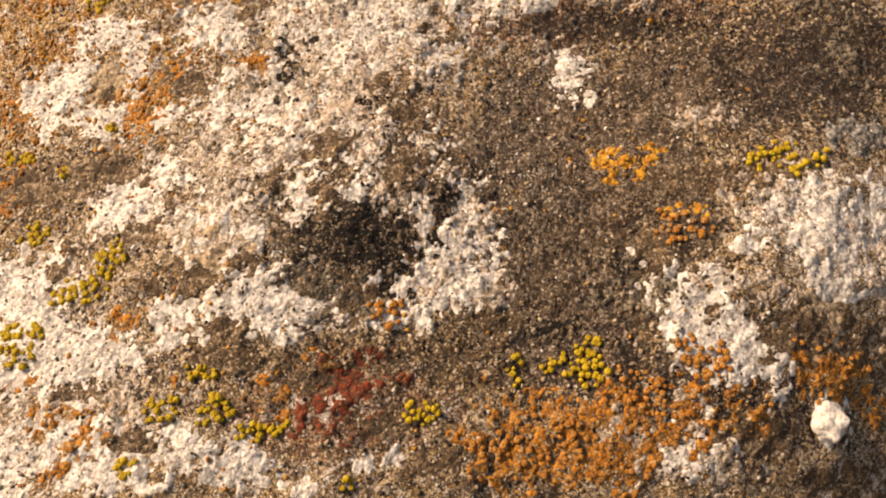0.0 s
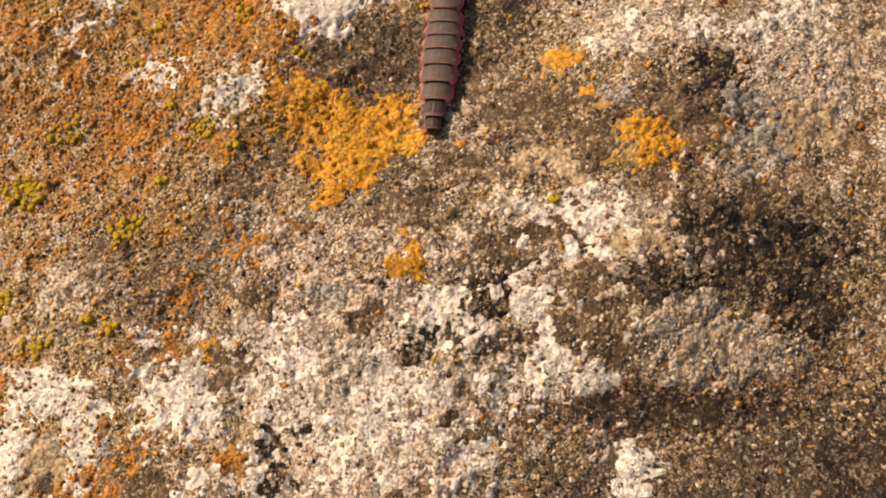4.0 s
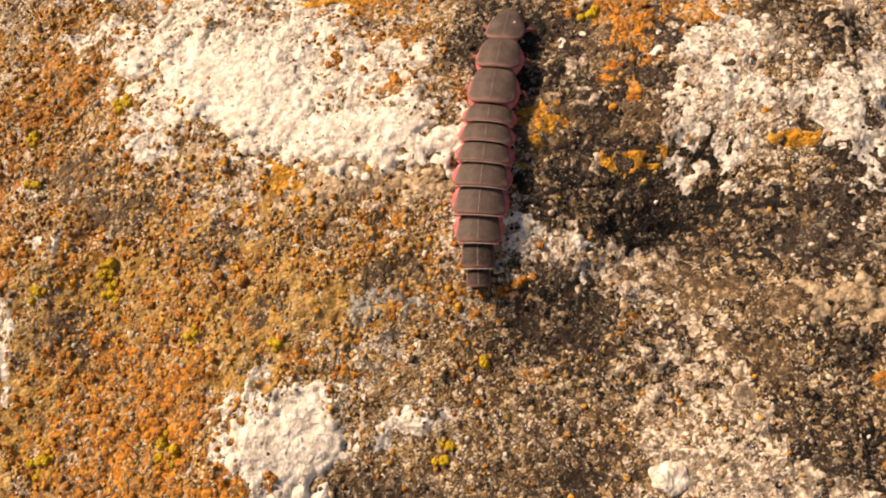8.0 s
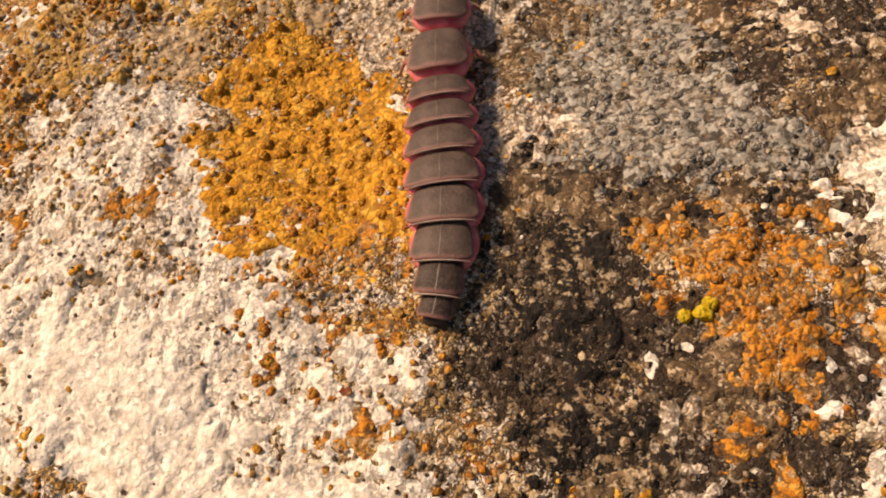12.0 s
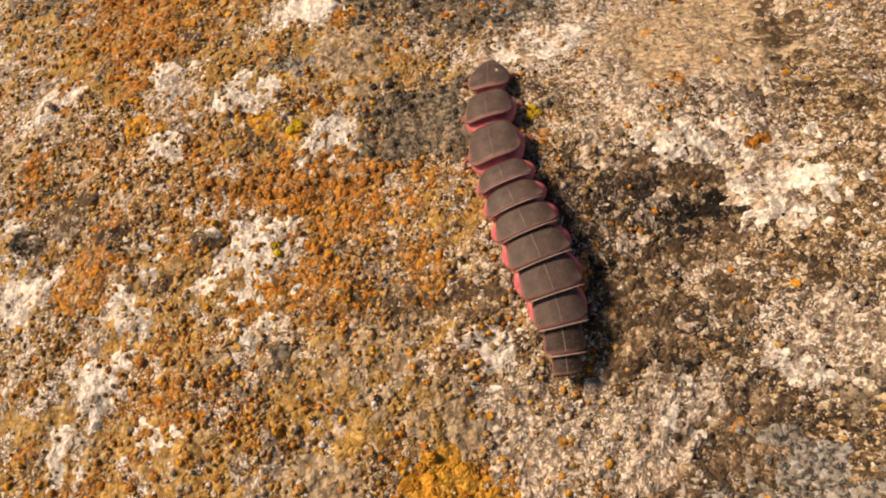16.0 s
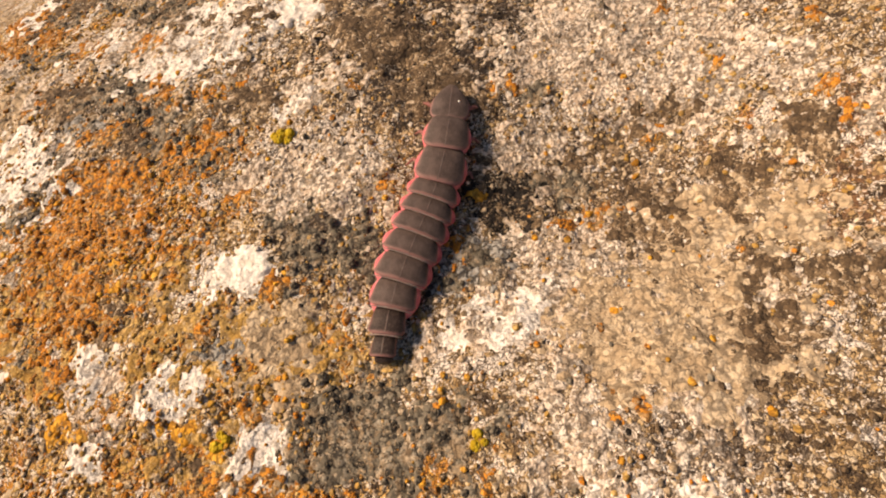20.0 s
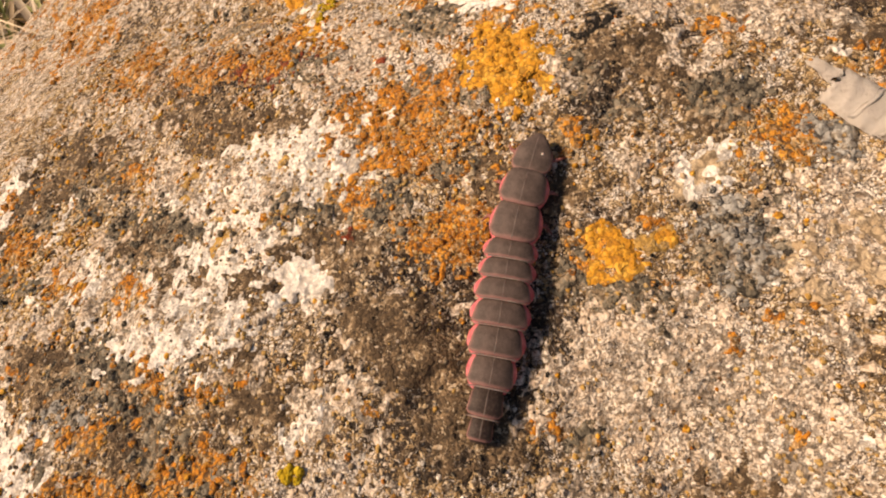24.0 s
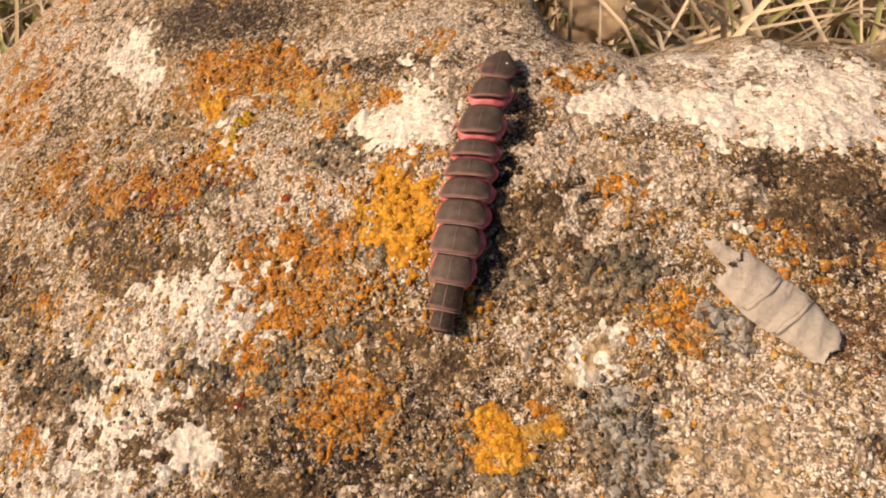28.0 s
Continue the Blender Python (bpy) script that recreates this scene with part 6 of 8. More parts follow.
lichen("tan", 28.4, 104.3, 2.0, 2.2, 0)
lichen("cream", -4.2, 109.3, 0.9, 1.4, -1)
lichen("white", -40.8, 110.6, 1.2, 1.0, 0)
lichen("white", -43.9, 102.8, 1.4, 3.1, 2)
lichen("cream", -9.9, 113.2, 1.5, 0.7, -2)
lichen("cream", -21.0, 111.4, 1.0, 0.7, -1)
lichen("cream", 9.1, 115.0, 1.8, 0.9, -0)
lichen("cream", -10.0, 101.4, 2.9, 1.2, 1, thin=0.6)
lichen("white", -32.6, 106.8, 0.8, 0.7, -1)
lichen("orange", -41.7, 127.8, 3.2, 3.6, -4)
lichen("orange", -42.8, 125.6, 3.2, 2.7, -4)
lichen("orange", -31.9, 128.7, 1.4, 0.8, -4)
lichen("orange", -44.2, 107.6, 2.2, 2.6, 1)
lichen("gold", -19.3, 116.5, 1.4, 1.7, -2)
lichen("orange", -10.4, 124.5, 2.1, 1.3, -4, thin=0.7)
lichen("orange", -29.1, 112.0, 1.7, 2.1, -2, thin=0.6)
lichen("gold", 3.1, 121.0, 1.7, 1.7, -3)
lichen("gold", 2.8, 118.8, 1.1, 0.5, -2)
lichen("orange", 14.9, 130.8, 2.8, 1.6, -8)
lichen("orange", 10.7, 128.8, 1.4, 2.4, -8, thin=0.8)
lichen("gold", 23.0, 118.3, 1.3, 0.5, 0)
lichen("orange", 10.8, 125.2, 1.4, 1.7, -6, thin=0.5)
lichen("orange", -13.4, 106.8, 12.4, 3.8, -0, thin=0.3)
lichen("orange", -37.4, 109.6, 1.7, 0.7, -0)
lichen("orange", -22.6, 113.0, 1.6, 0.5, -2)
lichen("red", -26.2, 115.0, 1.1, 0.4, -2)
lichen("red", -10.3, 127.0, 0.7, 0.6, -4)
lichen("orange", -13.2, 135.5, 5.3, 2.0, -4)
lichen("orange", -13.0, 129.8, 3.4, 2.8, -4, thin=0.5)
lichen("gold", 10.0, 117.5, 2.3, 1.1, -1, thin=0.5)
lichen("orange", -6.0, 106.2, 2.9, 1.4, -0, thin=0.5)
lichen("orange", -31.9, 101.3, 2.3, 1.3, -0)
lichen("orange", -25.8, 98.2, 2.6, 2.9, 1)
lichen("orange", -25.0, 104.6, 3.2, 1.5, -1, thin=0.5)
lichen("orange", -14.3, 99.9, 2.0, 1.4, 2, thin=0.5)
granules("yellow", -35.4, 124.4, 0.5, 0.5, -3)
granules("yellow", -43.8, 121.2, 0.6, 0.6, -3)
granules("yellow", -42.9, 116.7, 0.6, 0.6, -1)
granules("yellow", -34.5, 108.5, 0.5, 0.9, -1)
granules("yellow", -40.4, 106.5, 0.4, 0.4, 1)
granules("yellow", -33.9, 106.8, 0.5, 1.0, -1)
granules("yellow", -18.0, 101.8, 0.6, 0.5, 1)
granules("yellow", 7.2, 131.1, 0.5, 0.6, -9)
granules("yellow", -0.7, 101.1, 0.4, 0.3, 0)
granules("yellow", -25.4, 103.0, 0.4, 0.4, -1)
lichen("grey", -9.8, 105.8, 2.9, 1.4, 0)
lichen("slate", -21.7, 125.9, 0.5, 0.4, -3)
lichen("black", 14.6, 112.3, 5.4, 1.2, 0)
lichen("black", 26.4, 127.4, 1.7, 1.4, 3)
lichen("black", 4.8, 104.9, 1.8, 1.8, 0)
lichen("black", 19.9, 113.3, 2.6, 1.4, 0)
lichen("gold", -16.9, 148.1, 3.4, 3.8, 2)
lichen("gold", -15.0, 142.3, 4.4, 4.5, 0)
lichen("gold", -12.5, 138.0, 5.2, 3.4, -0)
lichen("gold", -19.0, 140.7, 3.2, 2.8, 0)
lichen("gold", -9.3, 141.8, 2.4, 3.3, -2)
lichen("gold", -15.8, 136.1, 3.0, 1.6, 0, thin=0.7)
lichen("white", -27.4, 144.1, 2.9, 1.5, 0)
lichen("white", -25.4, 142.2, 2.4, 2.9, 0)
lichen("white", -27.7, 136.7, 3.2, 1.7, -0)
lichen("white", -28.3, 134.2, 3.2, 1.6, 0)
lichen("cream", -10.1, 150.9, 2.6, 3.4, -3)
lichen("white", -8.9, 144.8, 1.4, 1.6, -3)
lichen("white", -18.5, 134.9, 1.9, 1.6, 0)
lichen("orange", -39.7, 148.5, 2.4, 2.8, -3, thin=0.6)
lichen("orange", -37.3, 142.5, 1.8, 1.9, -2, thin=0.7)
lichen("orange", -25.3, 138.1, 1.6, 1.3, -0)
lichen("orange", -34.5, 135.9, 1.7, 1.7, -0, thin=0.6)
lichen("grey", 4.9, 147.8, 3.8, 3.0, -9)
lichen("grey", 7.2, 144.2, 3.3, 2.8, -6)
lichen("grey", 9.1, 140.9, 3.1, 2.1, -5)
lichen("grey", 6.7, 148.5, 2.1, 2.0, -8)
lichen("grey", 12.7, 140.7, 1.8, 1.7, -4, thin=0.8)
lichen("white", 1.9, 143.2, 1.1, 0.9, -6)
lichen("cream", 14.7, 148.1, 1.6, 1.9, -5)
lichen("white", 16.4, 138.8, 1.2, 2.4, -2)
lichen("cream", 11.6, 143.8, 1.3, 0.8, -5)
lichen("cream", 15.5, 134.7, 0.9, 1.4, -2)
lichen("orange", 9.6, 134.6, 2.2, 1.5, -3)
lichen("orange", 8.7, 133.7, 1.4, 0.9, -2)
lichen("orange", 11.3, 132.5, 1.4, 1.4, -2, thin=0.8)
lichen("orange", 5.0, 134.9, 1.0, 0.7, -2)
granules("yellow", 7.3, 131.3, 0.3, 0.3, -1)
lichen("orange", 10.6, 129.6, 1.6, 1.2, 0)
lichen("slate", -27.4, 133.0, 0.9, 0.4, 0)
lichen("slate", -16.1, 133.0, 0.4, 0.7, 0)
lichen("black", 1.3, 134.2, 1.6, 2.2, -1)
lichen("white", -32.0, 166.2, 3.0, 3.1, -7)
lichen("white", -32.2, 161.7, 1.5, 1.6, -6)
lichen("white", -41.0, 162.2, 1.7, 4.0, -7)
lichen("white", -37.7, 152.9, 1.9, 1.2, -4)
lichen("cream", -12.4, 153.9, 2.4, 3.0, -4)
lichen("cream", -2.1, 155.1, 2.3, 2.8, -8)
lichen("white", -1.5, 155.5, 1.4, 2.3, -9)
lichen("white", 5.1, 159.0, 1.7, 1.1, -11)
lichen("cream", 8.0, 161.6, 2.4, 1.5, -11)
lichen("cream", 11.6, 158.5, 2.3, 1.8, -9)
lichen("tan", 11.7, 155.0, 1.8, 2.1, -8)
lichen("cream", 14.5, 159.1, 2.2, 1.8, -9)
lichen("white", 22.7, 157.8, 2.0, 1.7, -8)
lichen("white", 26.3, 156.4, 1.3, 2.4, -7)
lichen("cream", 24.3, 152.2, 1.3, 1.6, -5)
lichen("cream", 20.0, 147.6, 1.9, 1.5, -4)
lichen("white", 21.2, 145.4, 1.5, 1.1, -3)
lichen("white", 24.4, 145.9, 1.2, 1.5, -3)
lichen("white", 20.5, 138.6, 3.2, 2.9, -0)
lichen("brown", 22.6, 140.8, 1.7, 2.0, -1)
lichen("tan", 18.6, 135.5, 2.2, 1.8, 1)
lichen("white", 21.1, 135.8, 1.4, 1.2, 1)
lichen("cream", 1.2, 142.6, 1.9, 1.2, -3)
lichen("cream", -4.2, 151.1, 2.3, 2.9, -6)
lichen("cream", -3.6, 140.8, 2.0, 2.5, -1)
lichen("cream", -0.1, 136.2, 0.7, 0.7, 1)
lichen("cream", 13.4, 148.1, 2.0, 1.9, -5, thin=0.7)
lichen("cream", -17.4, 164.3, 5.5, 3.0, -7, thin=0.7)
lichen("cream", -22.8, 155.9, 3.1, 2.1, -3, thin=0.5)
lichen("cream", -29.7, 150.6, 2.1, 2.1, -3)
lichen("white", -14.5, 159.7, 1.3, 2.1, -5)
lichen("cream", 15.4, 151.1, 1.7, 1.2, -6, thin=0.7)
lichen("cream", 12.2, 144.0, 1.7, 1.2, -3, thin=0.7)
lichen("grey", 5.2, 152.1, 2.7, 2.2, -8)
lichen("grey", 5.6, 148.9, 3.5, 2.5, -6)
lichen("grey", 5.2, 145.3, 3.7, 2.4, -4)
lichen("grey", 6.1, 141.7, 3.2, 2.2, -2)
lichen("grey", 11.9, 140.4, 3.6, 1.4, -1)
lichen("grey", 9.0, 142.7, 2.0, 2.2, -3)
lichen("orange", 1.5, 155.3, 0.8, 0.9, -9)
lichen("orange", 1.9, 153.1, 0.8, 0.6, -8)
lichen("gold", 2.7, 150.6, 0.5, 0.5, -7)
lichen("orange", 5.7, 147.9, 0.3, 0.3, -5)
lichen("orange", -6.6, 162.4, 0.5, 0.6, -9)
lichen("orange", -28.1, 163.0, 2.9, 1.3, -6, thin=0.6)
lichen("orange", -37.2, 155.1, 3.7, 2.3, -5, thin=0.5)
lichen("orange", -37.8, 160.1, 2.6, 1.3, -7, thin=0.6)
lichen("white", -30.3, 189.6, 2.5, 1.5, -2)
lichen("white", -34.9, 181.1, 2.4, 1.4, 23)
lichen("white", -42.5, 183.4, 1.8, 1.4, -3)
lichen("white", -40.9, 176.0, 1.9, 1.2, -1)
lichen("white", -26.8, 175.8, 1.9, 2.1, 1)
lichen("white", -47.9, 186.6, 1.4, 1.0, -4)
lichen("white", -51.5, 180.7, 2.7, 0.9, 54)
lichen("cream", -31.0, 166.0, 3.1, 1.4, 1)
lichen("cream", -33.1, 163.7, 1.2, 1.2, 1)
lichen("white", -32.5, 161.3, 0.8, 0.7, 2)
lichen("white", -52.2, 163.6, 2.6, 1.6, 15)
lichen("white", -53.9, 168.7, 2.0, 2.3, 0)
lichen("cream", -42.9, 160.8, 2.1, 2.3, 2)
lichen("cream", -42.6, 170.9, 1.8, 1.8, -0, thin=0.7)
lichen("cream", -41.5, 181.3, 3.0, 2.1, -2)
lichen("cream", -39.6, 178.7, 2.3, 1.5, -1)
lichen("tan", -26.4, 184.0, 2.8, 3.2, 1)
lichen("cream", -39.3, 189.5, 2.6, 1.3, -4, thin=0.7)
lichen("cream", -59.3, 184.8, 2.3, 2.5, -4)
lichen("cream", -10.1, 186.1, 4.4, 1.4, 23)
lichen("white", -8.6, 187.2, 2.9, 0.6, 17)
lichen("tan", 1.9, 185.5, 5.2, 3.2, -4)
lichen("tan", 5.3, 187.2, 3.1, 3.4, -6)
lichen("cream", -4.1, 179.8, 2.2, 2.6, -4)
lichen("cream", -0.4, 189.2, 1.9, 2.0, -0)
lichen("cream", 3.0, 178.4, 2.6, 2.4, -3)
lichen("cream", 5.4, 176.0, 1.5, 1.7, -2)
lichen("cream", -4.9, 183.2, 2.1, 2.8, -4)
lichen("tan", 3.8, 181.4, 2.9, 2.3, -4)
lichen("cream", 2.7, 171.7, 1.8, 1.5, -1, thin=0.8)
lichen("brown", -2.4, 166.5, 1.8, 0.8, 1)
lichen("cream", -6.4, 175.8, 1.4, 1.8, -3, thin=0.7)
lichen("cream", -20.1, 168.5, 1.6, 1.2, 0, thin=0.6)
lichen("cream", -23.1, 158.4, 1.1, 0.6, 2, thin=0.6)
lichen("cream", -19.6, 172.2, 2.4, 1.3, -0, thin=0.5)
lichen("white", -44.0, 156.5, 1.0, 1.8, 3)
lichen("cream", -51.3, 155.8, 1.4, 1.5, 3)
lichen("cream", -5.8, 190.6, 1.9, 2.6, 2)
lichen("cream", 10.2, 186.4, 1.3, 2.5, -11)
lichen("cream", -29.7, 160.9, 1.9, 0.8, 2, thin=0.7)
lichen("cream", -22.4, 165.1, 1.2, 1.2, 1, thin=0.7)
lichen("tan", -13.7, 163.2, 1.4, 1.0, 2, thin=0.5)
lichen("cream", -5.2, 167.9, 0.9, 1.0, 0)
lichen("orange", -25.2, 172.2, 3.7, 2.2, 0)
lichen("orange", -24.7, 169.3, 2.0, 1.3, 1)
lichen("orange", -27.3, 164.3, 3.0, 1.3, 1)
lichen("orange", -30.8, 164.2, 2.7, 1.2, 1)
lichen("orange", -31.8, 162.7, 2.0, 0.9, 1)
lichen("orange", -46.3, 188.8, 3.4, 3.4, -5)
lichen("orange", -49.2, 191.7, 3.6, 2.9, -6)
lichen("orange", -34.8, 174.3, 2.6, 2.3, -0, thin=0.7)
lichen("orange", -30.7, 172.5, 2.5, 2.2, 0, thin=0.6)
lichen("orange", -37.8, 191.8, 2.7, 1.7, -5)
lichen("orange", -33.4, 185.2, 1.9, 0.9, -1)
lichen("orange", -41.5, 190.2, 2.2, 2.0, -5, thin=0.6)
lichen("orange", -26.9, 188.9, 1.9, 0.9, -0)
lichen("orange", -21.7, 184.5, 1.2, 2.1, 1)
lichen("orange", -45.5, 165.0, 2.2, 2.0, 1)
lichen("orange", -43.1, 166.2, 1.2, 0.6, 1)
lichen("orange", -18.8, 165.6, 1.2, 1.7, 1)
lichen("orange", -37.8, 159.5, 1.3, 1.0, 2, thin=0.8)
lichen("orange", -14.2, 189.7, 1.0, 0.9, 1)
lichen("orange", -8.1, 164.7, 0.5, 1.0, 1)
lichen("orange", -28.2, 179.5, 2.6, 0.9, 1, thin=0.6)
lichen("orange", -37.8, 156.7, 1.6, 1.0, 3, thin=0.5)
lichen("orange", -29.4, 183.0, 1.4, 1.6, 1, thin=0.5)
lichen("orange", -0.4, 179.8, 1.4, 1.0, -4, thin=0.6)
lichen("orange", -9.6, 175.9, 1.1, 1.3, -3, thin=0.7)
lichen("orange", 4.5, 174.0, 1.2, 0.5, -2)
lichen("orange", -43.6, 186.4, 3.2, 1.8, -4, thin=0.6)
lichen("orange", -35.1, 170.9, 1.7, 1.3, 0, thin=0.6)
lichen("orange", -20.0, 171.8, 1.3, 0.8, -0, thin=0.5)
lichen("orange", -43.3, 163.1, 1.3, 1.2, 1, thin=0.6)
granules("yellow", -30.0, 177.7, 0.6, 0.7, 1)
granules("yellow", -10.8, 178.1, 0.5, 0.6, -3)
granules("yellow", -29.8, 167.4, 0.3, 0.3, 1)
lichen("gold", -29.9, 176.7, 0.8, 0.9, 1)
lichen("slate", -19.3, 190.3, 5.4, 2.3, 1)
lichen("slate", -21.2, 178.4, 2.6, 2.9, 0)
lichen("slate", -18.9, 176.5, 1.7, 1.9, -1)
lichen("slate", -22.7, 175.6, 1.7, 1.9, 0)
lichen("grey", -30.4, 183.6, 1.8, 1.3, 1)
lichen("slate", -58.9, 192.7, 3.2, 2.8, -6, thin=0.6)
lichen("slate", -23.5, 163.2, 1.2, 0.9, 1)
lichen("slate", -51.3, 167.8, 1.9, 1.4, 0, thin=0.7)
lichen("slate", -47.7, 182.0, 2.1, 1.7, -3, thin=0.5)
lichen("grey", -13.3, 190.9, 2.9, 1.7, 2, thin=0.6)
lichen("black", -0.7, 168.9, 1.8, 0.9, -0)
lichen("white", -42.3, 214.1, 4.0, 3.6, -11)
lichen("white", -37.2, 213.5, 3.0, 2.5, -11)
lichen("white", -55.4, 199.4, 3.3, 4.2, -5)
lichen("cream", -55.7, 203.3, 4.7, 1.9, -6)
lichen("cream", -50.9, 216.3, 4.5, 3.2, -12)
lichen("cream", -23.8, 207.1, 3.6, 2.1, -8)
lichen("white", -27.2, 205.9, 1.6, 1.4, 42)
lichen("cream", -26.1, 198.8, 5.0, 2.8, -4)
lichen("cream", -24.7, 196.0, 4.2, 1.6, -3)
lichen("cream", -19.6, 197.9, 2.1, 2.7, -3, thin=0.7)
lichen("cream", -2.1, 208.6, 5.2, 4.3, -3)
lichen("cream", 3.7, 207.1, 5.4, 3.4, -7)
lichen("cream", 8.3, 204.2, 3.4, 3.1, -10)
lichen("cream", 1.2, 211.3, 5.2, 2.4, -7)
lichen("cream", 12.9, 205.8, 2.3, 2.0, -14)
lichen("cream", -6.0, 198.0, 3.1, 2.2, -1)
lichen("cream", -3.6, 191.5, 3.8, 2.5, -2, thin=0.7)
lichen("cream", 18.3, 200.0, 1.2, 2.7, -12)
lichen("cream", -54.4, 215.2, 3.7, 3.2, -11)
lichen("white", -65.5, 223.8, 5.0, 3.3, -15)
lichen("cream", -10.5, 208.9, 2.2, 3.3, -3, thin=0.6)
lichen("tan", 6.6, 192.4, 4.9, 3.9, -4, thin=0.8)
lichen("cream", -33.8, 209.2, 2.8, 1.9, -9)
lichen("cream", -66.8, 215.3, 4.2, 2.4, -10)
lichen("cream", -13.9, 212.7, 2.8, 2.2, -6, thin=0.7)
lichen("cream", -21.5, 214.4, 2.5, 1.9, -10)
lichen("cream", 15.1, 202.2, 1.8, 1.4, -13, thin=0.6)
lichen("cream", -29.8, 216.8, 2.9, 2.1, -12)
lichen("white", 12.5, 206.4, 1.1, 1.0, -14)
lichen("cream", 11.6, 200.0, 2.3, 1.4, -10, thin=0.5)
lichen("orange", -37.6, 201.6, 1.4, 0.8, -6)
lichen("orange", -31.5, 197.0, 1.6, 1.0, -4)
lichen("orange", -47.4, 193.8, 4.6, 4.7, -3)
lichen("orange", -38.2, 198.7, 3.1, 1.5, -5, thin=0.7)
lichen("orange", -46.5, 215.3, 1.3, 1.5, -11)
lichen("orange", -0.5, 193.9, 1.2, 1.0, -2)
lichen("orange", 3.7, 200.6, 1.9, 1.4, -4, thin=0.7)
lichen("orange", 16.2, 208.3, 0.9, 0.5, -15)
lichen("orange", -42.4, 208.2, 3.7, 1.6, -8, thin=0.6)
lichen("orange", -33.1, 202.0, 3.2, 1.3, -6, thin=0.6)
lichen("gold", -11.1, 196.1, 1.0, 0.7, -2)
lichen("orange", -13.1, 190.5, 1.0, 1.9, -2)
lichen("orange", -8.5, 205.5, 1.1, 0.9, -2)
lichen("orange", 16.9, 198.9, 0.9, 1.3, -11, thin=0.5)
lichen("orange", 8.9, 205.7, 0.6, 0.7, -11)
lichen("orange", 15.8, 202.0, 0.7, 0.9, -13)
lichen("orange", -67.9, 220.8, 3.5, 4.6, -13)
granules("yellow", -28.1, 202.3, 0.5, 0.7, -6)
lichen("orange", -3.0, 192.5, 1.9, 0.8, -2, thin=0.6)
lichen("orange", -18.1, 197.2, 1.0, 0.7, -3)
lichen("slate", -24.5, 192.1, 3.0, 1.7, -2)
lichen("slate", -47.5, 209.0, 3.2, 3.3, -8)
lichen("slate", -39.5, 203.9, 4.1, 2.5, -7, thin=0.8)
lichen("slate", -52.6, 201.0, 2.2, 2.8, -5, thin=0.7)
lichen("slate", -34.9, 200.1, 1.8, 1.5, -5)
lichen("grey", -10.7, 189.8, 2.4, 1.9, -2)
lichen("slate", -4.8, 205.4, 1.6, 0.9, -1)
lichen("slate", -3.6, 196.1, 2.0, 1.3, -2)
lichen("grey", -51.0, 205.4, 3.1, 1.6, -7, thin=0.6)
lichen("slate", -25.6, 194.5, 2.6, 1.3, -3, thin=0.6)
lichen("black", -9.1, 195.9, 2.4, 1.3, -2)
lichen("white", -29.4, 216.9, 1.7, 1.7, -4)
lichen("white", -40.6, 214.8, 3.9, 3.8, -3)
lichen("white", -36.6, 213.9, 2.4, 1.8, -3)
lichen("white", -51.6, 216.6, 2.2, 1.5, -3)
lichen("cream", -34.6, 223.6, 5.4, 3.0, -6)
lichen("white", -33.9, 227.2, 4.2, 3.2, -8)
lichen("cream", -3.2, 211.9, 3.8, 2.0, -1)
lichen("cream", 3.8, 213.5, 3.5, 2.0, -3)
lichen("cream", 8.8, 213.4, 0.9, 0.9, -4)
lichen("cream", 11.2, 210.0, 3.6, 2.6, -2, thin=0.8)
lichen("cream", 15.2, 216.7, 3.1, 2.5, -5, thin=0.8)
lichen("cream", -25.0, 216.2, 2.8, 2.3, -3, thin=0.6)
lichen("cream", -58.7, 210.5, 2.2, 2.7, -1)
lichen("cream", 13.8, 214.2, 2.2, 1.9, -4, thin=0.7)
lichen("tan", 11.5, 217.6, 2.4, 2.5, -6, thin=0.7)
lichen("orange", -3.1, 218.3, 2.0, 1.2, -3)
lichen("orange", -46.1, 215.6, 1.7, 1.2, -3)
lichen("orange", -24.6, 223.2, 1.5, 1.7, -6)
lichen("orange", -15.6, 219.2, 3.2, 1.5, -3, thin=0.6)
lichen("orange", 5.7, 211.5, 1.3, 1.2, -3)
lichen("orange", 1.0, 220.9, 0.9, 0.6, -6)
lichen("orange", 8.6, 213.9, 0.9, 0.5, -5)
lichen("orange", -62.9, 218.6, 4.3, 2.2, -4, thin=0.5)
lichen("orange", -54.9, 216.1, 2.3, 0.8, -3)
lichen("orange", -18.9, 219.7, 1.7, 1.0, -4)
lichen("grey", 6.8, 218.5, 1.9, 2.4, -6)
lichen("slate", 6.7, 217.8, 1.5, 1.8, -6, thin=0.6)
lichen("slate", -4.1, 215.9, 2.4, 1.1, -2)
lichen("slate", 0.3, 215.7, 1.9, 1.3, -3, thin=0.7)
lichen("slate", -44.1, 220.7, 2.5, 2.3, -5)
lichen("slate", -54.0, 225.9, 3.5, 2.9, -7, thin=0.7)
lichen("slate", -30.1, 223.1, 2.6, 1.5, -6)
lichen("slate", -21.2, 222.8, 1.8, 2.0, -5)
lichen("slate", -63.5, 223.1, 2.8, 3.0, -6, thin=0.6)
lichen("slate", -60.9, 215.6, 3.2, 1.9, -3, thin=0.6)
lichen("slate", 0.6, 212.2, 0.7, 0.7, -2)
lichen("cream", -111.9, 270.3, 19.8, 37.8, -13, thin=1.1)
lichen("cream", -88.4, 269.7, 17.9, 15.5, -14, thin=0.7)
lichen("white", -53.7, 258.6, 4.2, 3.3, -10, thin=1.1)
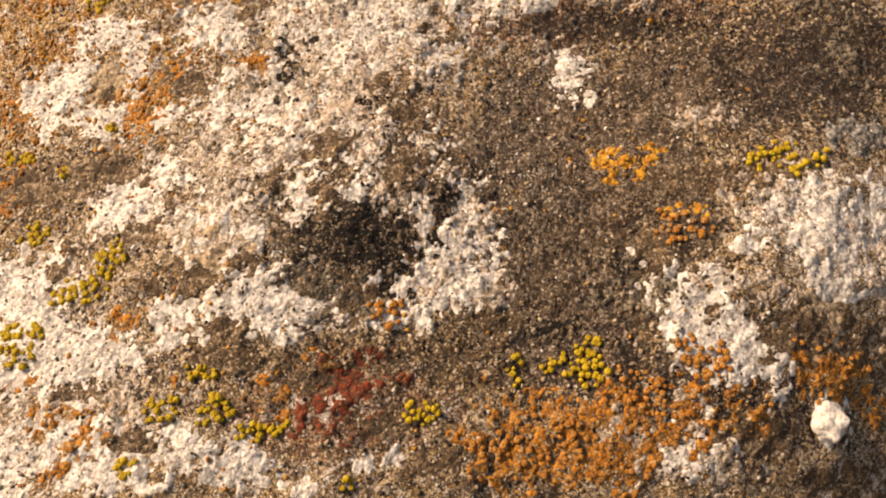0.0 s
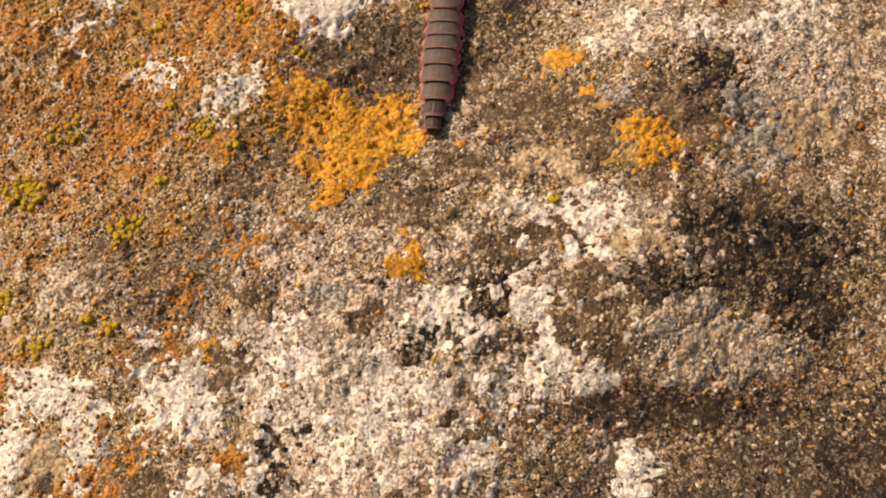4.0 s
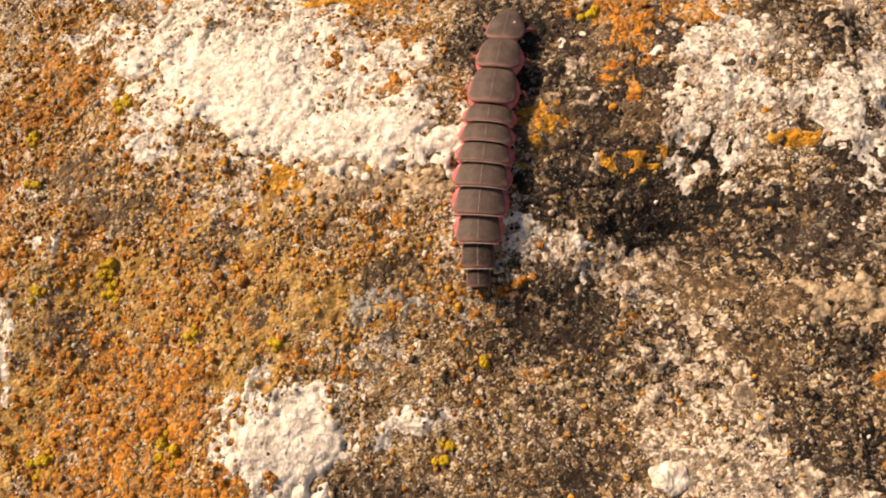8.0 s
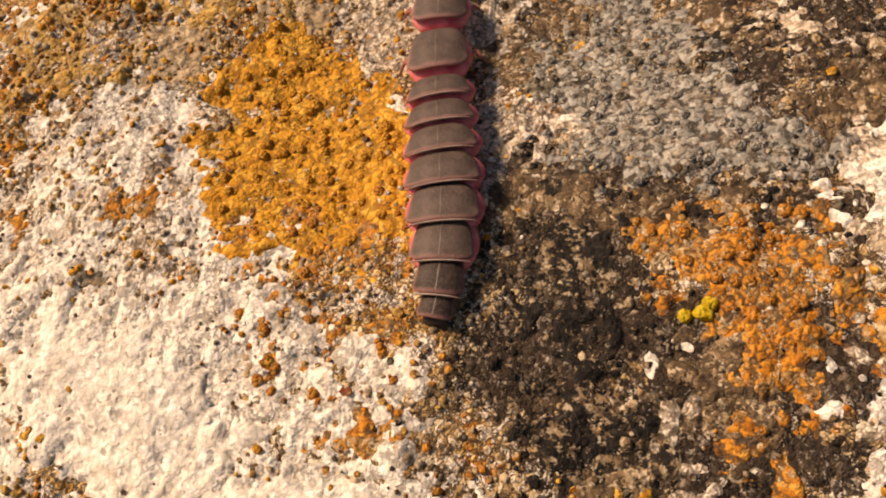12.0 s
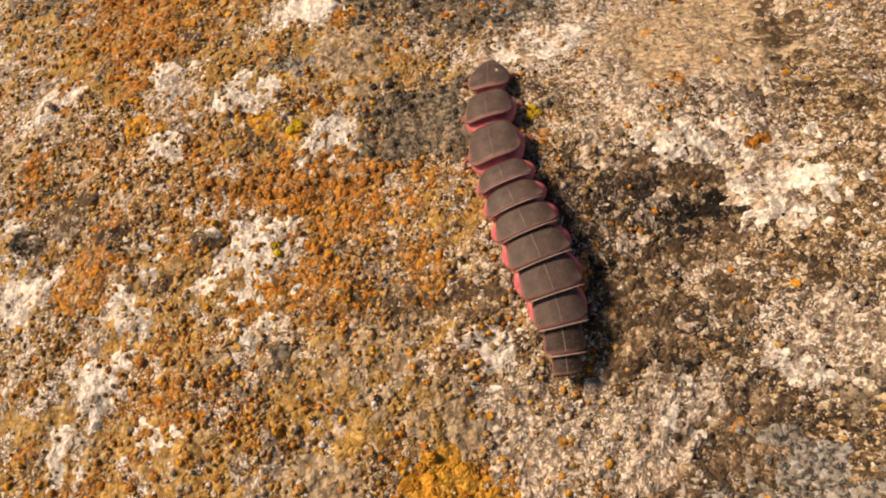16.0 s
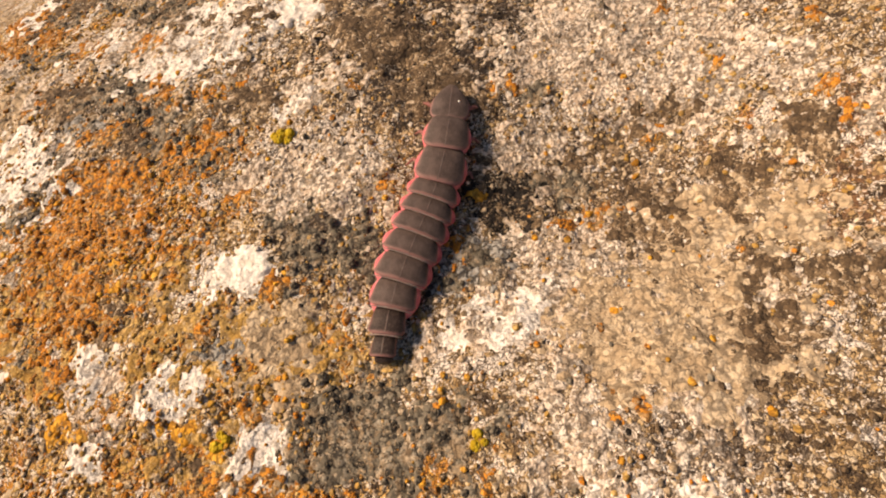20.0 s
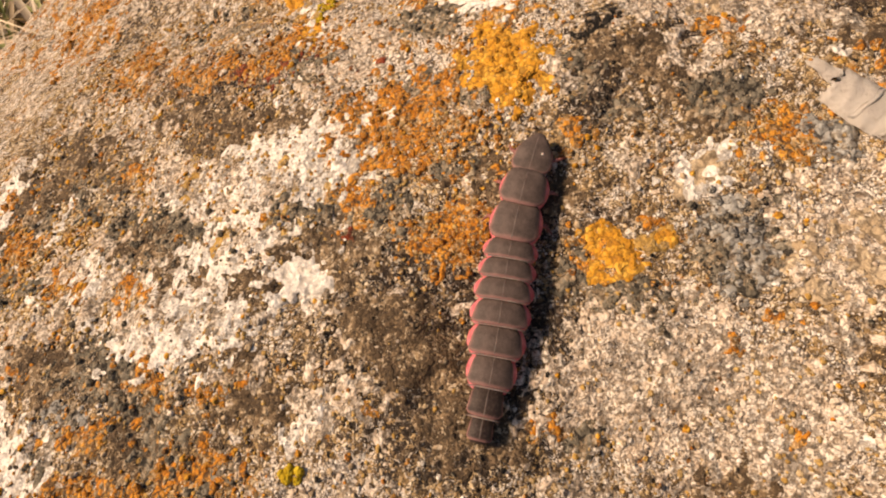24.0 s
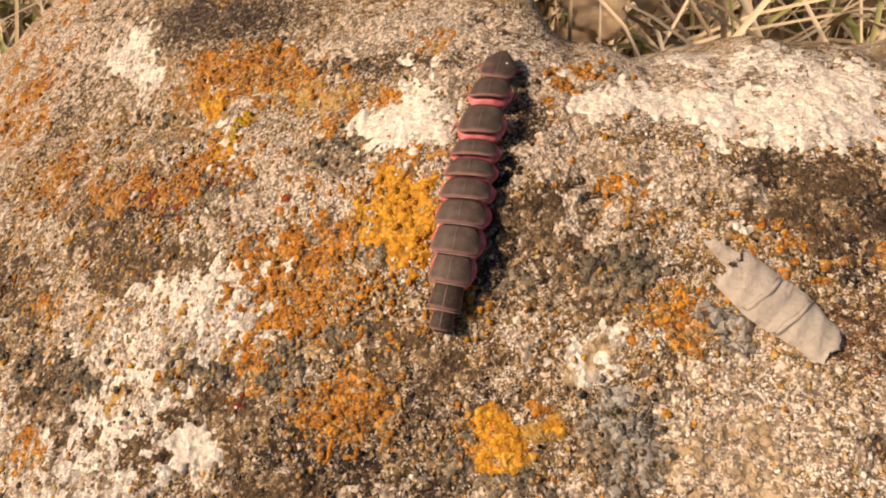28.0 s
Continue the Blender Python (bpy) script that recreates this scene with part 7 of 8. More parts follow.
lichen("white", -48.6, 253.1, 2.3, 2.3, -7, thin=1.1)
lichen("white", -11.1, 243.9, 3.6, 1.8, 6, thin=1.1)
lichen("white", -9.6, 246.7, 3.4, 3.1, 28, thin=1.1)
lichen("cream", -6.8, 249.0, 3.0, 1.9, -6, thin=1.1)
lichen("cream", 16.8, 247.6, 7.2, 2.3, -4, thin=1.1)
lichen("white", 23.0, 247.1, 5.5, 2.3, -4, thin=1.1)
lichen("white", 22.2, 241.4, 5.6, 1.2, -3, thin=1.1)
lichen("white", 19.6, 249.1, 5.7, 1.2, -5, thin=1.1)
lichen("cream", 9.2, 245.3, 5.1, 1.6, 13, thin=1.1)
lichen("cream", 7.7, 249.6, 5.2, 1.5, -5, thin=1.1)
lichen("cream", 27.5, 244.1, 2.6, 2.1, -4, thin=1.1)
lichen("cream", 6.2, 240.3, 2.9, 2.5, -3, thin=1.1)
lichen("tan", 7.5, 239.3, 1.9, 1.9, -2)
lichen("cream", 11.5, 239.1, 2.3, 1.9, -2, thin=0.7)
lichen("cream", -32.9, 247.5, 4.2, 3.1, -5, thin=1.1)
lichen("white", -32.2, 243.5, 1.6, 2.8, -3, thin=1.1)
lichen("cream", -26.7, 236.1, 4.1, 3.5, -1, thin=0.8)
lichen("cream", -22.8, 243.0, 4.3, 2.6, -4, thin=0.8)
lichen("cream", -26.9, 239.5, 3.6, 2.4, -2, thin=1.1)
lichen("white", -32.8, 227.1, 3.3, 2.6, 2, thin=1.1)
lichen("white", -29.1, 230.7, 2.4, 2.1, 1, thin=1.1)
lichen("cream", -35.9, 224.1, 3.3, 3.0, 3, thin=1.1)
lichen("white", -32.3, 223.4, 2.3, 1.7, 3, thin=1.1)
lichen("white", -29.5, 224.4, 1.7, 1.1, 28, thin=1.1)
lichen("cream", -44.6, 216.2, 5.5, 1.9, 5, thin=1.1)
lichen("white", -42.2, 218.1, 1.7, 1.2, 4, thin=1.1)
lichen("cream", -45.0, 214.0, 4.1, 1.4, 5, thin=1.1)
lichen("tan", 5.2, 225.4, 2.7, 1.0, 34)
lichen("white", 4.3, 224.4, 1.4, 1.3, 3, thin=1.1)
lichen("white", 6.1, 226.4, 1.6, 0.5, 20, thin=1.1)
lichen("cream", 7.0, 233.7, 2.8, 1.7, -1, thin=0.7)
lichen("cream", 1.5, 233.8, 2.4, 1.8, -1, thin=0.6)
lichen("cream", 17.2, 224.4, 3.9, 1.5, 2, thin=0.8)
lichen("cream", 18.6, 221.4, 4.4, 1.5, 3, thin=0.8)
lichen("cream", 13.0, 220.3, 3.8, 1.9, 5, thin=0.8)
lichen("cream", 5.3, 227.6, 2.7, 1.2, 1, thin=0.6)
lichen("cream", -9.3, 224.8, 4.0, 1.8, 1, thin=0.6)
lichen("cream", -47.4, 231.5, 4.1, 2.6, 1, thin=0.6)
lichen("cream", -59.3, 235.7, 5.1, 5.0, -0, thin=0.5)
lichen("cream", -54.4, 248.7, 5.9, 4.5, -5, thin=0.6)
lichen("cream", -10.8, 256.8, 5.7, 2.5, -10, thin=0.7)
lichen("cream", -19.9, 255.2, 6.4, 2.5, -9, thin=0.6)
lichen("cream", 11.4, 223.5, 3.3, 1.2, 3, thin=0.7)
lichen("cream", 23.6, 222.9, 1.5, 1.5, 2, thin=1.1)
lichen("white", 16.9, 234.5, 0.8, 0.5, -1, thin=1.1)
lichen("white", 4.4, 248.6, 1.6, 0.6, -4, thin=1.1)
lichen("cream", 10.6, 233.7, 1.7, 1.3, -1, thin=0.6)
lichen("cream", 0.4, 226.0, 1.9, 1.8, 2, thin=0.6)
lichen("cream", -11.4, 227.6, 2.1, 1.4, 1, thin=0.6)
lichen("cream", -45.3, 243.6, 4.7, 3.3, -3, thin=0.5)
lichen("orange", -33.4, 252.8, 5.8, 2.5, 2)
lichen("orange", -24.7, 250.5, 5.1, 1.8, -15)
lichen("gold", -10.6, 236.4, 3.3, 2.5, -1)
lichen("gold", -9.5, 233.9, 2.7, 2.2, -0)
lichen("orange", -11.5, 241.4, 3.6, 1.1, -3)
lichen("orange", -20.5, 231.3, 5.5, 2.0, 1)
lichen("orange", -19.5, 227.4, 3.4, 1.1, 2)
lichen("orange", -16.7, 238.7, 3.8, 1.6, -2, thin=0.5)
lichen("orange", 5.4, 247.9, 3.1, 1.8, -4, thin=0.7)
lichen("orange", 10.5, 227.7, 2.9, 1.5, 1, thin=0.8)
lichen("orange", 12.0, 227.4, 1.7, 1.2, 1)
lichen("orange", -45.4, 238.4, 3.5, 1.4, -1, thin=0.6)
lichen("orange", -38.7, 238.2, 3.2, 1.3, -1, thin=0.6)
lichen("orange", -23.9, 223.3, 1.7, 1.3, 3)
lichen("orange", -33.7, 241.0, 1.7, 2.9, -17)
lichen("orange", -13.4, 247.4, 2.0, 1.0, -6)
lichen("orange", -18.6, 245.7, 2.5, 1.1, 26)
lichen("gold", 1.5, 219.8, 0.9, 0.7, 4)
lichen("orange", -14.8, 220.2, 2.5, 1.3, 2)
lichen("orange", -51.1, 227.6, 2.5, 0.9, 2)
lichen("orange", -73.1, 250.7, 4.6, 5.6, -5)
lichen("orange", -56.4, 240.2, 2.6, 2.3, -2, thin=0.6)
lichen("orange", 19.5, 233.2, 2.4, 1.2, -1, thin=0.5)
lichen("orange", 26.1, 232.5, 0.8, 0.8, -1)
lichen("orange", 20.9, 243.0, 2.2, 0.8, -3, thin=0.6)
lichen("orange", -9.1, 253.5, 2.0, 1.1, -8)
lichen("orange", -4.0, 229.2, 1.5, 1.4, 0)
lichen("orange", 10.1, 233.2, 0.9, 0.5, -1)
lichen("orange", 6.3, 236.5, 1.8, 0.9, -2, thin=0.6)
lichen("orange", -32.5, 221.5, 1.9, 0.9, 3, thin=0.5)
lichen("orange", -13.1, 221.9, 1.3, 0.6, 1)
granules("yellow", -31.1, 245.7, 1.4, 1.8, -4)
lichen("gold", -35.5, 250.0, 1.4, 2.6, -6)
lichen("orange", -19.1, 220.5, 1.6, 1.3, 2, thin=0.6)
lichen("red", -24.5, 220.4, 0.6, 0.5, 3)
lichen("orange", -39.7, 221.1, 2.1, 1.3, 4, thin=0.7)
lichen("slate", -18.5, 242.1, 3.4, 1.5, -3)
lichen("slate", 5.5, 231.2, 2.7, 1.3, -0)
lichen("slate", 7.6, 230.2, 1.8, 1.2, 0)
lichen("slate", -29.0, 222.6, 2.4, 1.4, 3)
lichen("slate", -32.9, 238.6, 1.9, 1.9, -2)
lichen("slate", -20.0, 235.0, 2.6, 1.5, -0, thin=0.7)
lichen("slate", -46.7, 245.8, 4.0, 2.3, -4, thin=0.6)
lichen("slate", -13.8, 233.0, 2.3, 1.4, 0, thin=0.7)
lichen("grey", 14.5, 227.8, 2.0, 1.6, 1)
lichen("slate", -0.5, 230.7, 1.4, 0.9, -0)
lichen("slate", -15.5, 226.2, 2.2, 0.7, 1)
lichen("slate", -46.8, 220.1, 3.7, 2.1, 4, thin=0.7)
lichen("slate", -20.6, 223.9, 2.2, 1.4, 2, thin=0.6)
lichen("slate", -4.2, 217.9, 1.9, 1.2, 2)
lichen("cream", -78.7, 242.7, 8.6, 6.2, -7)
lichen("cream", -53.3, 232.8, 3.6, 2.4, -4)
lichen("white", -29.8, 228.9, 3.8, 1.4, -3)
lichen("white", -36.0, 227.4, 2.7, 2.1, -2)
lichen("cream", -45.8, 226.0, 3.0, 2.6, -2)
lichen("white", -33.5, 221.4, 2.5, 1.4, -0)
lichen("cream", -26.2, 229.8, 2.5, 1.8, -3)
lichen("white", -54.9, 215.8, 3.0, 1.4, 1)
lichen("white", -52.1, 217.6, 2.2, 1.2, 1)
lichen("white", -43.0, 214.2, 1.9, 2.2, 2)
lichen("white", -48.3, 212.0, 2.0, 1.3, 2)
lichen("cream", -26.0, 207.2, 3.1, 0.9, 3)
lichen("cream", -24.2, 210.6, 3.1, 1.3, 2)
lichen("cream", 1.5, 211.4, 3.4, 1.7, 1)
lichen("cream", -5.2, 211.0, 2.8, 1.7, -1)
lichen("cream", 13.9, 220.9, 2.2, 2.5, -1)
lichen("tan", 15.2, 218.9, 2.2, 2.4, 0)
lichen("cream", -1.0, 207.0, 3.5, 1.7, -1)
lichen("white", -12.0, 206.7, 1.6, 0.8, -1)
lichen("cream", -6.9, 234.1, 2.6, 1.6, -5)
lichen("cream", 2.5, 239.6, 2.9, 2.3, -4)
lichen("cream", 4.5, 236.0, 2.8, 1.6, -4)
lichen("cream", -24.9, 238.7, 2.8, 3.5, -7)
lichen("orange", -24.9, 238.7, 4.1, 2.8, -7, thin=0.5)
lichen("orange", -43.1, 237.8, 3.3, 1.2, -6)
lichen("orange", -57.9, 241.6, 2.2, 3.3, -7)
lichen("gold", -32.4, 242.6, 1.5, 4.1, -8, thin=0.7)
lichen("gold", -30.7, 246.8, 1.0, 1.1, -11)
lichen("orange", -43.8, 208.2, 3.1, 1.4, 4, thin=0.7)
lichen("orange", -34.7, 208.3, 3.4, 1.3, 3, thin=0.6)
lichen("orange", -48.6, 204.1, 2.5, 1.0, 5)
lichen("orange", 8.7, 205.9, 0.7, 0.8, 9)
lichen("orange", -37.7, 207.1, 3.4, 0.9, 4, thin=0.5)
lichen("orange", -63.6, 219.4, 3.3, 2.0, 0)
lichen("orange", -57.0, 208.6, 2.1, 1.0, 3)
lichen("orange", -56.0, 216.7, 1.9, 0.8, 1)
lichen("slate", -41.7, 220.3, 4.1, 2.2, -0)
lichen("slate", -48.8, 221.5, 2.9, 2.4, -0, thin=0.7)
lichen("slate", -27.7, 222.3, 2.4, 1.0, -1)
lichen("slate", -31.5, 238.2, 2.2, 1.4, -7)
lichen("slate", -3.9, 234.5, 1.2, 1.6, -4)
lichen("slate", -38.4, 210.2, 1.8, 1.2, 3)
lichen("slate", -41.6, 206.7, 2.4, 1.1, 4, thin=0.6)
lichen("slate", -60.5, 215.6, 2.0, 0.8, 2)
lichen("slate", -1.5, 215.4, 2.8, 0.8, 0)
lichen("brown", -22.4, 212.8, 4.1, 1.7, 2)
lichen("brown", -16.3, 210.0, 2.8, 2.1, 1)
lichen("brown", -27.4, 219.8, 2.8, 1.3, -0)
lichen("brown", -40.8, 217.3, 3.2, 1.6, 1)
lichen("brown", -33.0, 216.0, 2.3, 1.5, 1)
lichen("brown", -19.4, 214.6, 3.0, 1.1, 1)
lichen("brown", -35.0, 210.0, 3.4, 1.3, 3)
lichen("brown", -0.3, 236.3, 3.0, 1.6, -4)
lichen("brown", 6.0, 229.3, 1.8, 1.2, -3)
lichen("brown", -6.0, 223.5, 1.5, 2.0, -2)
lichen("brown", 4.1, 232.9, 2.4, 2.1, -4)
lichen("brown", -46.2, 234.3, 4.2, 2.4, -4)
lichen("brown", -35.0, 232.1, 4.2, 1.6, -4)
lichen("brown", -58.9, 228.4, 5.4, 3.1, -2)
lichen("brown", -64.0, 224.0, 3.6, 3.0, -1)
lichen("white", -53.3, 181.3, 1.8, 0.6, 62)
lichen("white", -60.4, 186.0, 1.2, 2.0, -4)
lichen("cream", -52.5, 191.3, 2.4, 1.5, -6)
lichen("cream", -55.8, 187.8, 2.4, 2.1, -5, thin=0.6)
lichen("cream", -55.0, 182.2, 2.3, 1.4, 55)
lichen("brown", -32.8, 175.7, 1.3, 1.2, 0)
lichen("brown", -41.0, 185.7, 1.5, 1.5, -3)
lichen("brown", -48.6, 170.4, 2.4, 1.8, -0)
lichen("brown", -36.0, 167.1, 1.7, 1.2, 1)
lichen("brown", -26.6, 167.0, 2.0, 0.9, 1)
lichen("brown", -17.1, 163.0, 2.2, 1.5, 1)
lichen("brown", -39.8, 164.4, 2.1, 1.2, 1)
lichen("brown", -20.8, 162.2, 2.2, 1.4, 1)
lichen("orange", -52.0, 174.1, 2.0, 1.5, -1, thin=0.6)
lichen("orange", -36.9, 168.3, 2.1, 1.3, 0, thin=0.5)
lichen("orange", -49.7, 156.6, 1.8, 1.2, 3, thin=0.5)
lichen("orange", -33.5, 157.2, 2.3, 1.0, 2, thin=0.5)
lichen("orange", -21.7, 167.1, 1.6, 0.7, 1, thin=0.6)
lichen("tan", -54.6, 176.0, 2.6, 3.1, -1, thin=0.6)
lichen("tan", -53.8, 187.0, 3.4, 3.3, -5, thin=0.6)
lichen("tan", -32.5, 158.4, 3.0, 1.4, 2, thin=0.5)
lichen("tan", -46.1, 173.6, 2.4, 2.4, -1, thin=0.5)
lichen("slate", -33.1, 183.6, 1.4, 1.4, -0)
lichen("slate", -23.7, 179.5, 1.8, 1.5, 1)
lichen("gold", -32.6, 178.1, 1.8, 0.9, 0, thin=0.6)
lichen("gold", -43.3, 178.2, 1.9, 1.6, -2, thin=0.5)
lichen("white", -25.7, 177.2, 1.1, 0.9, 1)
lichen("tan", -1.4, 185.7, 3.4, 3.8, -3)
lichen("tan", 7.0, 183.8, 2.1, 3.7, -6)
lichen("brown", -3.9, 172.9, 1.9, 1.0, -2)
lichen("brown", -0.0, 171.3, 1.8, 1.1, -1)
lichen("cream", -3.6, 169.9, 1.3, 0.7, -0)
lichen("brown", -0.2, 165.9, 1.8, 0.7, 1)
lichen("brown", 0.9, 167.2, 1.8, 0.8, 1)
lichen("tan", 3.4, 169.4, 0.9, 1.4, -0)
lichen("brown", -5.5, 163.3, 1.9, 1.3, 2)
lichen("cream", -1.0, 162.8, 1.7, 1.3, 2, thin=0.6)
lichen("brown", 1.8, 163.0, 1.4, 1.5, 2)
lichen("tan", -23.0, 159.1, 4.2, 3.4, -4)
lichen("tan", -18.4, 155.8, 3.0, 2.5, -3)
lichen("tan", -26.0, 150.4, 3.1, 2.5, -2)
lichen("orange", -21.1, 164.1, 2.2, 1.3, -7, thin=0.5)
lichen("slate", -30.4, 158.7, 1.7, 1.8, -5, thin=0.5)
lichen("brown", -15.7, 163.4, 1.6, 1.5, -7)
lichen("brown", -2.3, 149.5, 1.8, 2.3, -6)
lichen("brown", -0.6, 138.5, 2.3, 1.5, -0)
lichen("brown", -3.7, 137.7, 2.0, 1.5, 0)
lichen("brown", 3.2, 137.0, 2.2, 1.1, 0)
lichen("brown", 8.8, 137.6, 1.4, 0.7, -0)
lichen("brown", 14.7, 154.8, 2.1, 1.7, -7)
lichen("brown", 17.1, 144.1, 1.9, 1.8, -3)
lichen("brown", 14.6, 142.4, 1.6, 1.4, -2)
lichen("tan", 11.0, 137.6, 1.3, 0.5, -0)
lichen("slate", 9.2, 157.2, 1.6, 1.4, -9)
lichen("white", 17.9, 155.8, 0.8, 0.8, -7)
lichen("white", 15.1, 156.8, 0.8, 0.6, -8)
lichen("brown", -14.8, 205.8, 3.3, 2.5, -4)
lichen("brown", -19.5, 211.9, 3.0, 2.2, -8)
lichen("brown", -10.6, 197.5, 1.5, 1.7, -2)
lichen("brown", -32.5, 206.3, 3.2, 1.7, -8)
lichen("brown", -55.1, 209.4, 3.3, 2.7, -8)
lichen("brown", -43.3, 202.7, 2.8, 1.7, -6)
lichen("orange", -45.9, 198.7, 2.7, 1.6, -5)
lichen("orange", -52.4, 191.9, 2.7, 2.3, -3, thin=0.6)
lichen("gold", -41.3, 190.9, 2.4, 1.6, -2, thin=0.6)
lichen("tan", -61.4, 206.7, 2.6, 4.5, -7)
lichen("tan", -38.0, 190.7, 2.9, 2.1, -2, thin=0.6)
lichen("slate", -21.4, 190.6, 1.5, 1.2, -2)
lichen("slate", -54.6, 194.2, 1.8, 2.5, -3)
lichen("brown", 6.1, 202.5, 2.3, 1.6, -7)
lichen("brown", 0.3, 199.7, 3.0, 2.1, -2)
lichen("brown", 9.5, 195.5, 2.3, 2.0, -6)
lichen("brown", 14.5, 198.5, 1.6, 2.8, -11)
lichen("cream", 0.4, 201.8, 2.0, 1.1, -2)
lichen("tan", 0.6, 188.9, 2.6, 1.8, -2)
lichen("tan", 12.2, 192.7, 2.1, 2.3, -6)
lichen("cream", 15.0, 190.4, 1.5, 1.6, -4, thin=0.6)
lichen("brown", 15.0, 188.3, 1.5, 2.1, -3)
lichen("brown", 10.2, 188.5, 2.1, 1.2, -2)
lichen("brown", -24.0, 110.7, 3.2, 1.6, -2)
lichen("brown", -32.7, 113.7, 3.5, 1.6, -2)
lichen("brown", -39.1, 117.7, 2.9, 1.8, -2)
lichen("brown", -15.8, 111.3, 2.5, 1.3, -1)
lichen("brown", -8.5, 108.1, 2.0, 1.4, -1)
lichen("brown", -20.8, 105.3, 2.6, 1.5, -0)
lichen("brown", -37.0, 103.0, 2.7, 2.0, 1)
lichen("orange", -42.5, 119.6, 2.4, 1.8, -2, thin=0.6)
lichen("orange", -35.3, 119.0, 2.3, 2.3, -2, thin=0.6)
lichen("orange", -22.8, 109.3, 3.2, 1.5, -1, thin=0.5)
lichen("orange", -31.8, 105.8, 3.5, 1.5, -1, thin=0.5)
lichen("orange", -8.8, 111.2, 2.0, 0.9, -1, thin=0.5)
lichen("orange", -17.2, 103.6, 2.5, 1.5, 1, thin=0.5)
lichen("tan", -16.1, 114.3, 3.1, 1.3, -2)
lichen("tan", -27.5, 117.4, 2.2, 1.7, -2)
lichen("tan", -6.1, 115.4, 2.0, 2.1, -3)
lichen("white", 5.9, 128.7, 1.3, 1.3, -7)
lichen("cream", 13.2, 105.3, 1.8, 0.8, 0)
lichen("white", 19.3, 121.7, 1.4, 1.5, -1)
lichen("brown", 20.8, 105.4, 1.7, 1.0, 0)
lichen("tan", 9.2, 105.3, 1.8, 0.8, 0, thin=0.8)
lichen("orange", 28.0, 100.3, 1.1, 0.6, 1)
lichen("cream", 23.4, 126.8, 1.4, 1.1, 1)
lichen("white", 9.4, 56.8, 6.4, 1.7, -24, thin=1.1)
lichen("cream", 0.8, 49.1, 4.8, 4.3, 1)
lichen("white", 11.7, 51.4, 6.2, 3.1, 1)
lichen("cream", 27.4, 52.5, 5.7, 2.4, 6)
lichen("white", -0.9, 55.8, 3.6, 3.1, -3, thin=1.1)
lichen("white", -17.8, 53.6, 4.8, 1.8, 31, thin=1.1)
lichen("white", 4.6, 17.9, 4.2, 5.1, 4)
lichen("white", 1.9, 11.0, 5.3, 3.3, 3, thin=1.1)
lichen("cream", -3.0, 25.1, 3.0, 4.3, 4)
lichen("white", 19.6, 39.6, 2.4, 3.1, 3)
lichen("cream", 33.2, 33.3, 3.2, 1.7, 2)
lichen("white", 48.4, 17.6, 3.9, 6.1, 3)
lichen("white", -24.0, 16.2, 5.2, 3.5, -2, thin=1.1)
lichen("black", -3.7, 16.8, 5.9, 2.2, 3)
lichen("black", -4.7, 13.4, 2.3, 2.7, 2)
lichen("brown", -0.5, 24.8, 3.6, 3.6, 5)
lichen("brown", -9.2, 27.5, 2.7, 2.6, 2)
lichen("brown", -10.8, 19.3, 2.7, 2.2, 1)
lichen("brown", -2.3, 34.9, 3.2, 3.5, 3)
lichen("black", -17.0, 41.3, 1.6, 3.4, -2)
lichen("slate", -12.7, 11.4, 2.7, 1.4, 1)
lichen("slate", -7.9, 8.8, 2.9, 1.6, 2)
lichen("slate", 26.7, 11.1, 4.3, 2.8, 3, thin=0.8)
lichen("slate", 50.5, 50.0, 3.7, 3.9, -3, thin=0.7)
lichen("slate", 53.8, 41.5, 2.5, 3.8, -0, thin=0.7)
granules("orange", -2.7, 7.9, 2.3, 1.6, 2)
granules("orange", 31.0, 18.8, 3.8, 2.0, 3)
lichen("gold", 24.5, 26.9, 3.8, 1.9, 2, thin=0.6)
lichen("mustard", -34.1, 106.4, 7.2, 3.7, -4, thin=0.8)
lichen("mustard", -21.7, 102.0, 5.5, 3.7, -4, thin=0.8)
lichen("mustard", -14.9, 105.1, 5.2, 2.9, -2, thin=0.7)
lichen("mustard", -40.6, 96.6, 3.6, 7.7, 1, thin=0.8)
lichen("mustard", 11.5, 83.2, 2.4, 2.1, -2)
lichen("mustard", 19.2, 73.6, 3.0, 2.5, 1)
lichen("mustard", 16.1, 78.9, 1.7, 1.4, -1)
lichen("brown", 5.7, 78.0, 3.3, 2.1, -1)
lichen("brown", 14.2, 74.4, 2.7, 2.4, 0)
lichen("brown", 24.1, 77.7, 2.5, 2.7, 0)
lichen("brown", 21.4, 69.1, 3.4, 1.8, 2)
lichen("brown", 0.3, 72.1, 3.3, 2.0, 1)
lichen("black", 26.2, 78.6, 2.9, 2.3, 0)
lichen("black", 25.6, 95.8, 1.9, 2.1, -4)
lichen("white", -24.1, 125.4, 9.8, 3.6, -29, thin=1.3)
lichen("white", -12.7, 119.8, 7.8, 2.4, -5, thin=1.3)
lichen("white", -19.1, 129.9, 4.3, 3.2, -1)
lichen("black", 5.7, 115.1, 3.4, 1.6, 1)
lichen("black", 14.1, 112.4, 5.5, 1.8, 2)
lichen("black", 19.5, 109.2, 2.8, 1.8, 2)
lichen("brown", 3.5, 120.5, 2.3, 2.5, 0)
lichen("brown", 11.1, 120.4, 2.2, 1.6, 0)
lichen("brown", 8.0, 127.0, 1.9, 2.7, -3)
lichen("orange", 10.4, 128.3, 1.2, 2.7, -4, thin=0.8)
lichen("orange", 10.1, 133.8, 3.2, 2.8, -6)
lichen("orange", 16.5, 131.6, 2.2, 1.9, -4)
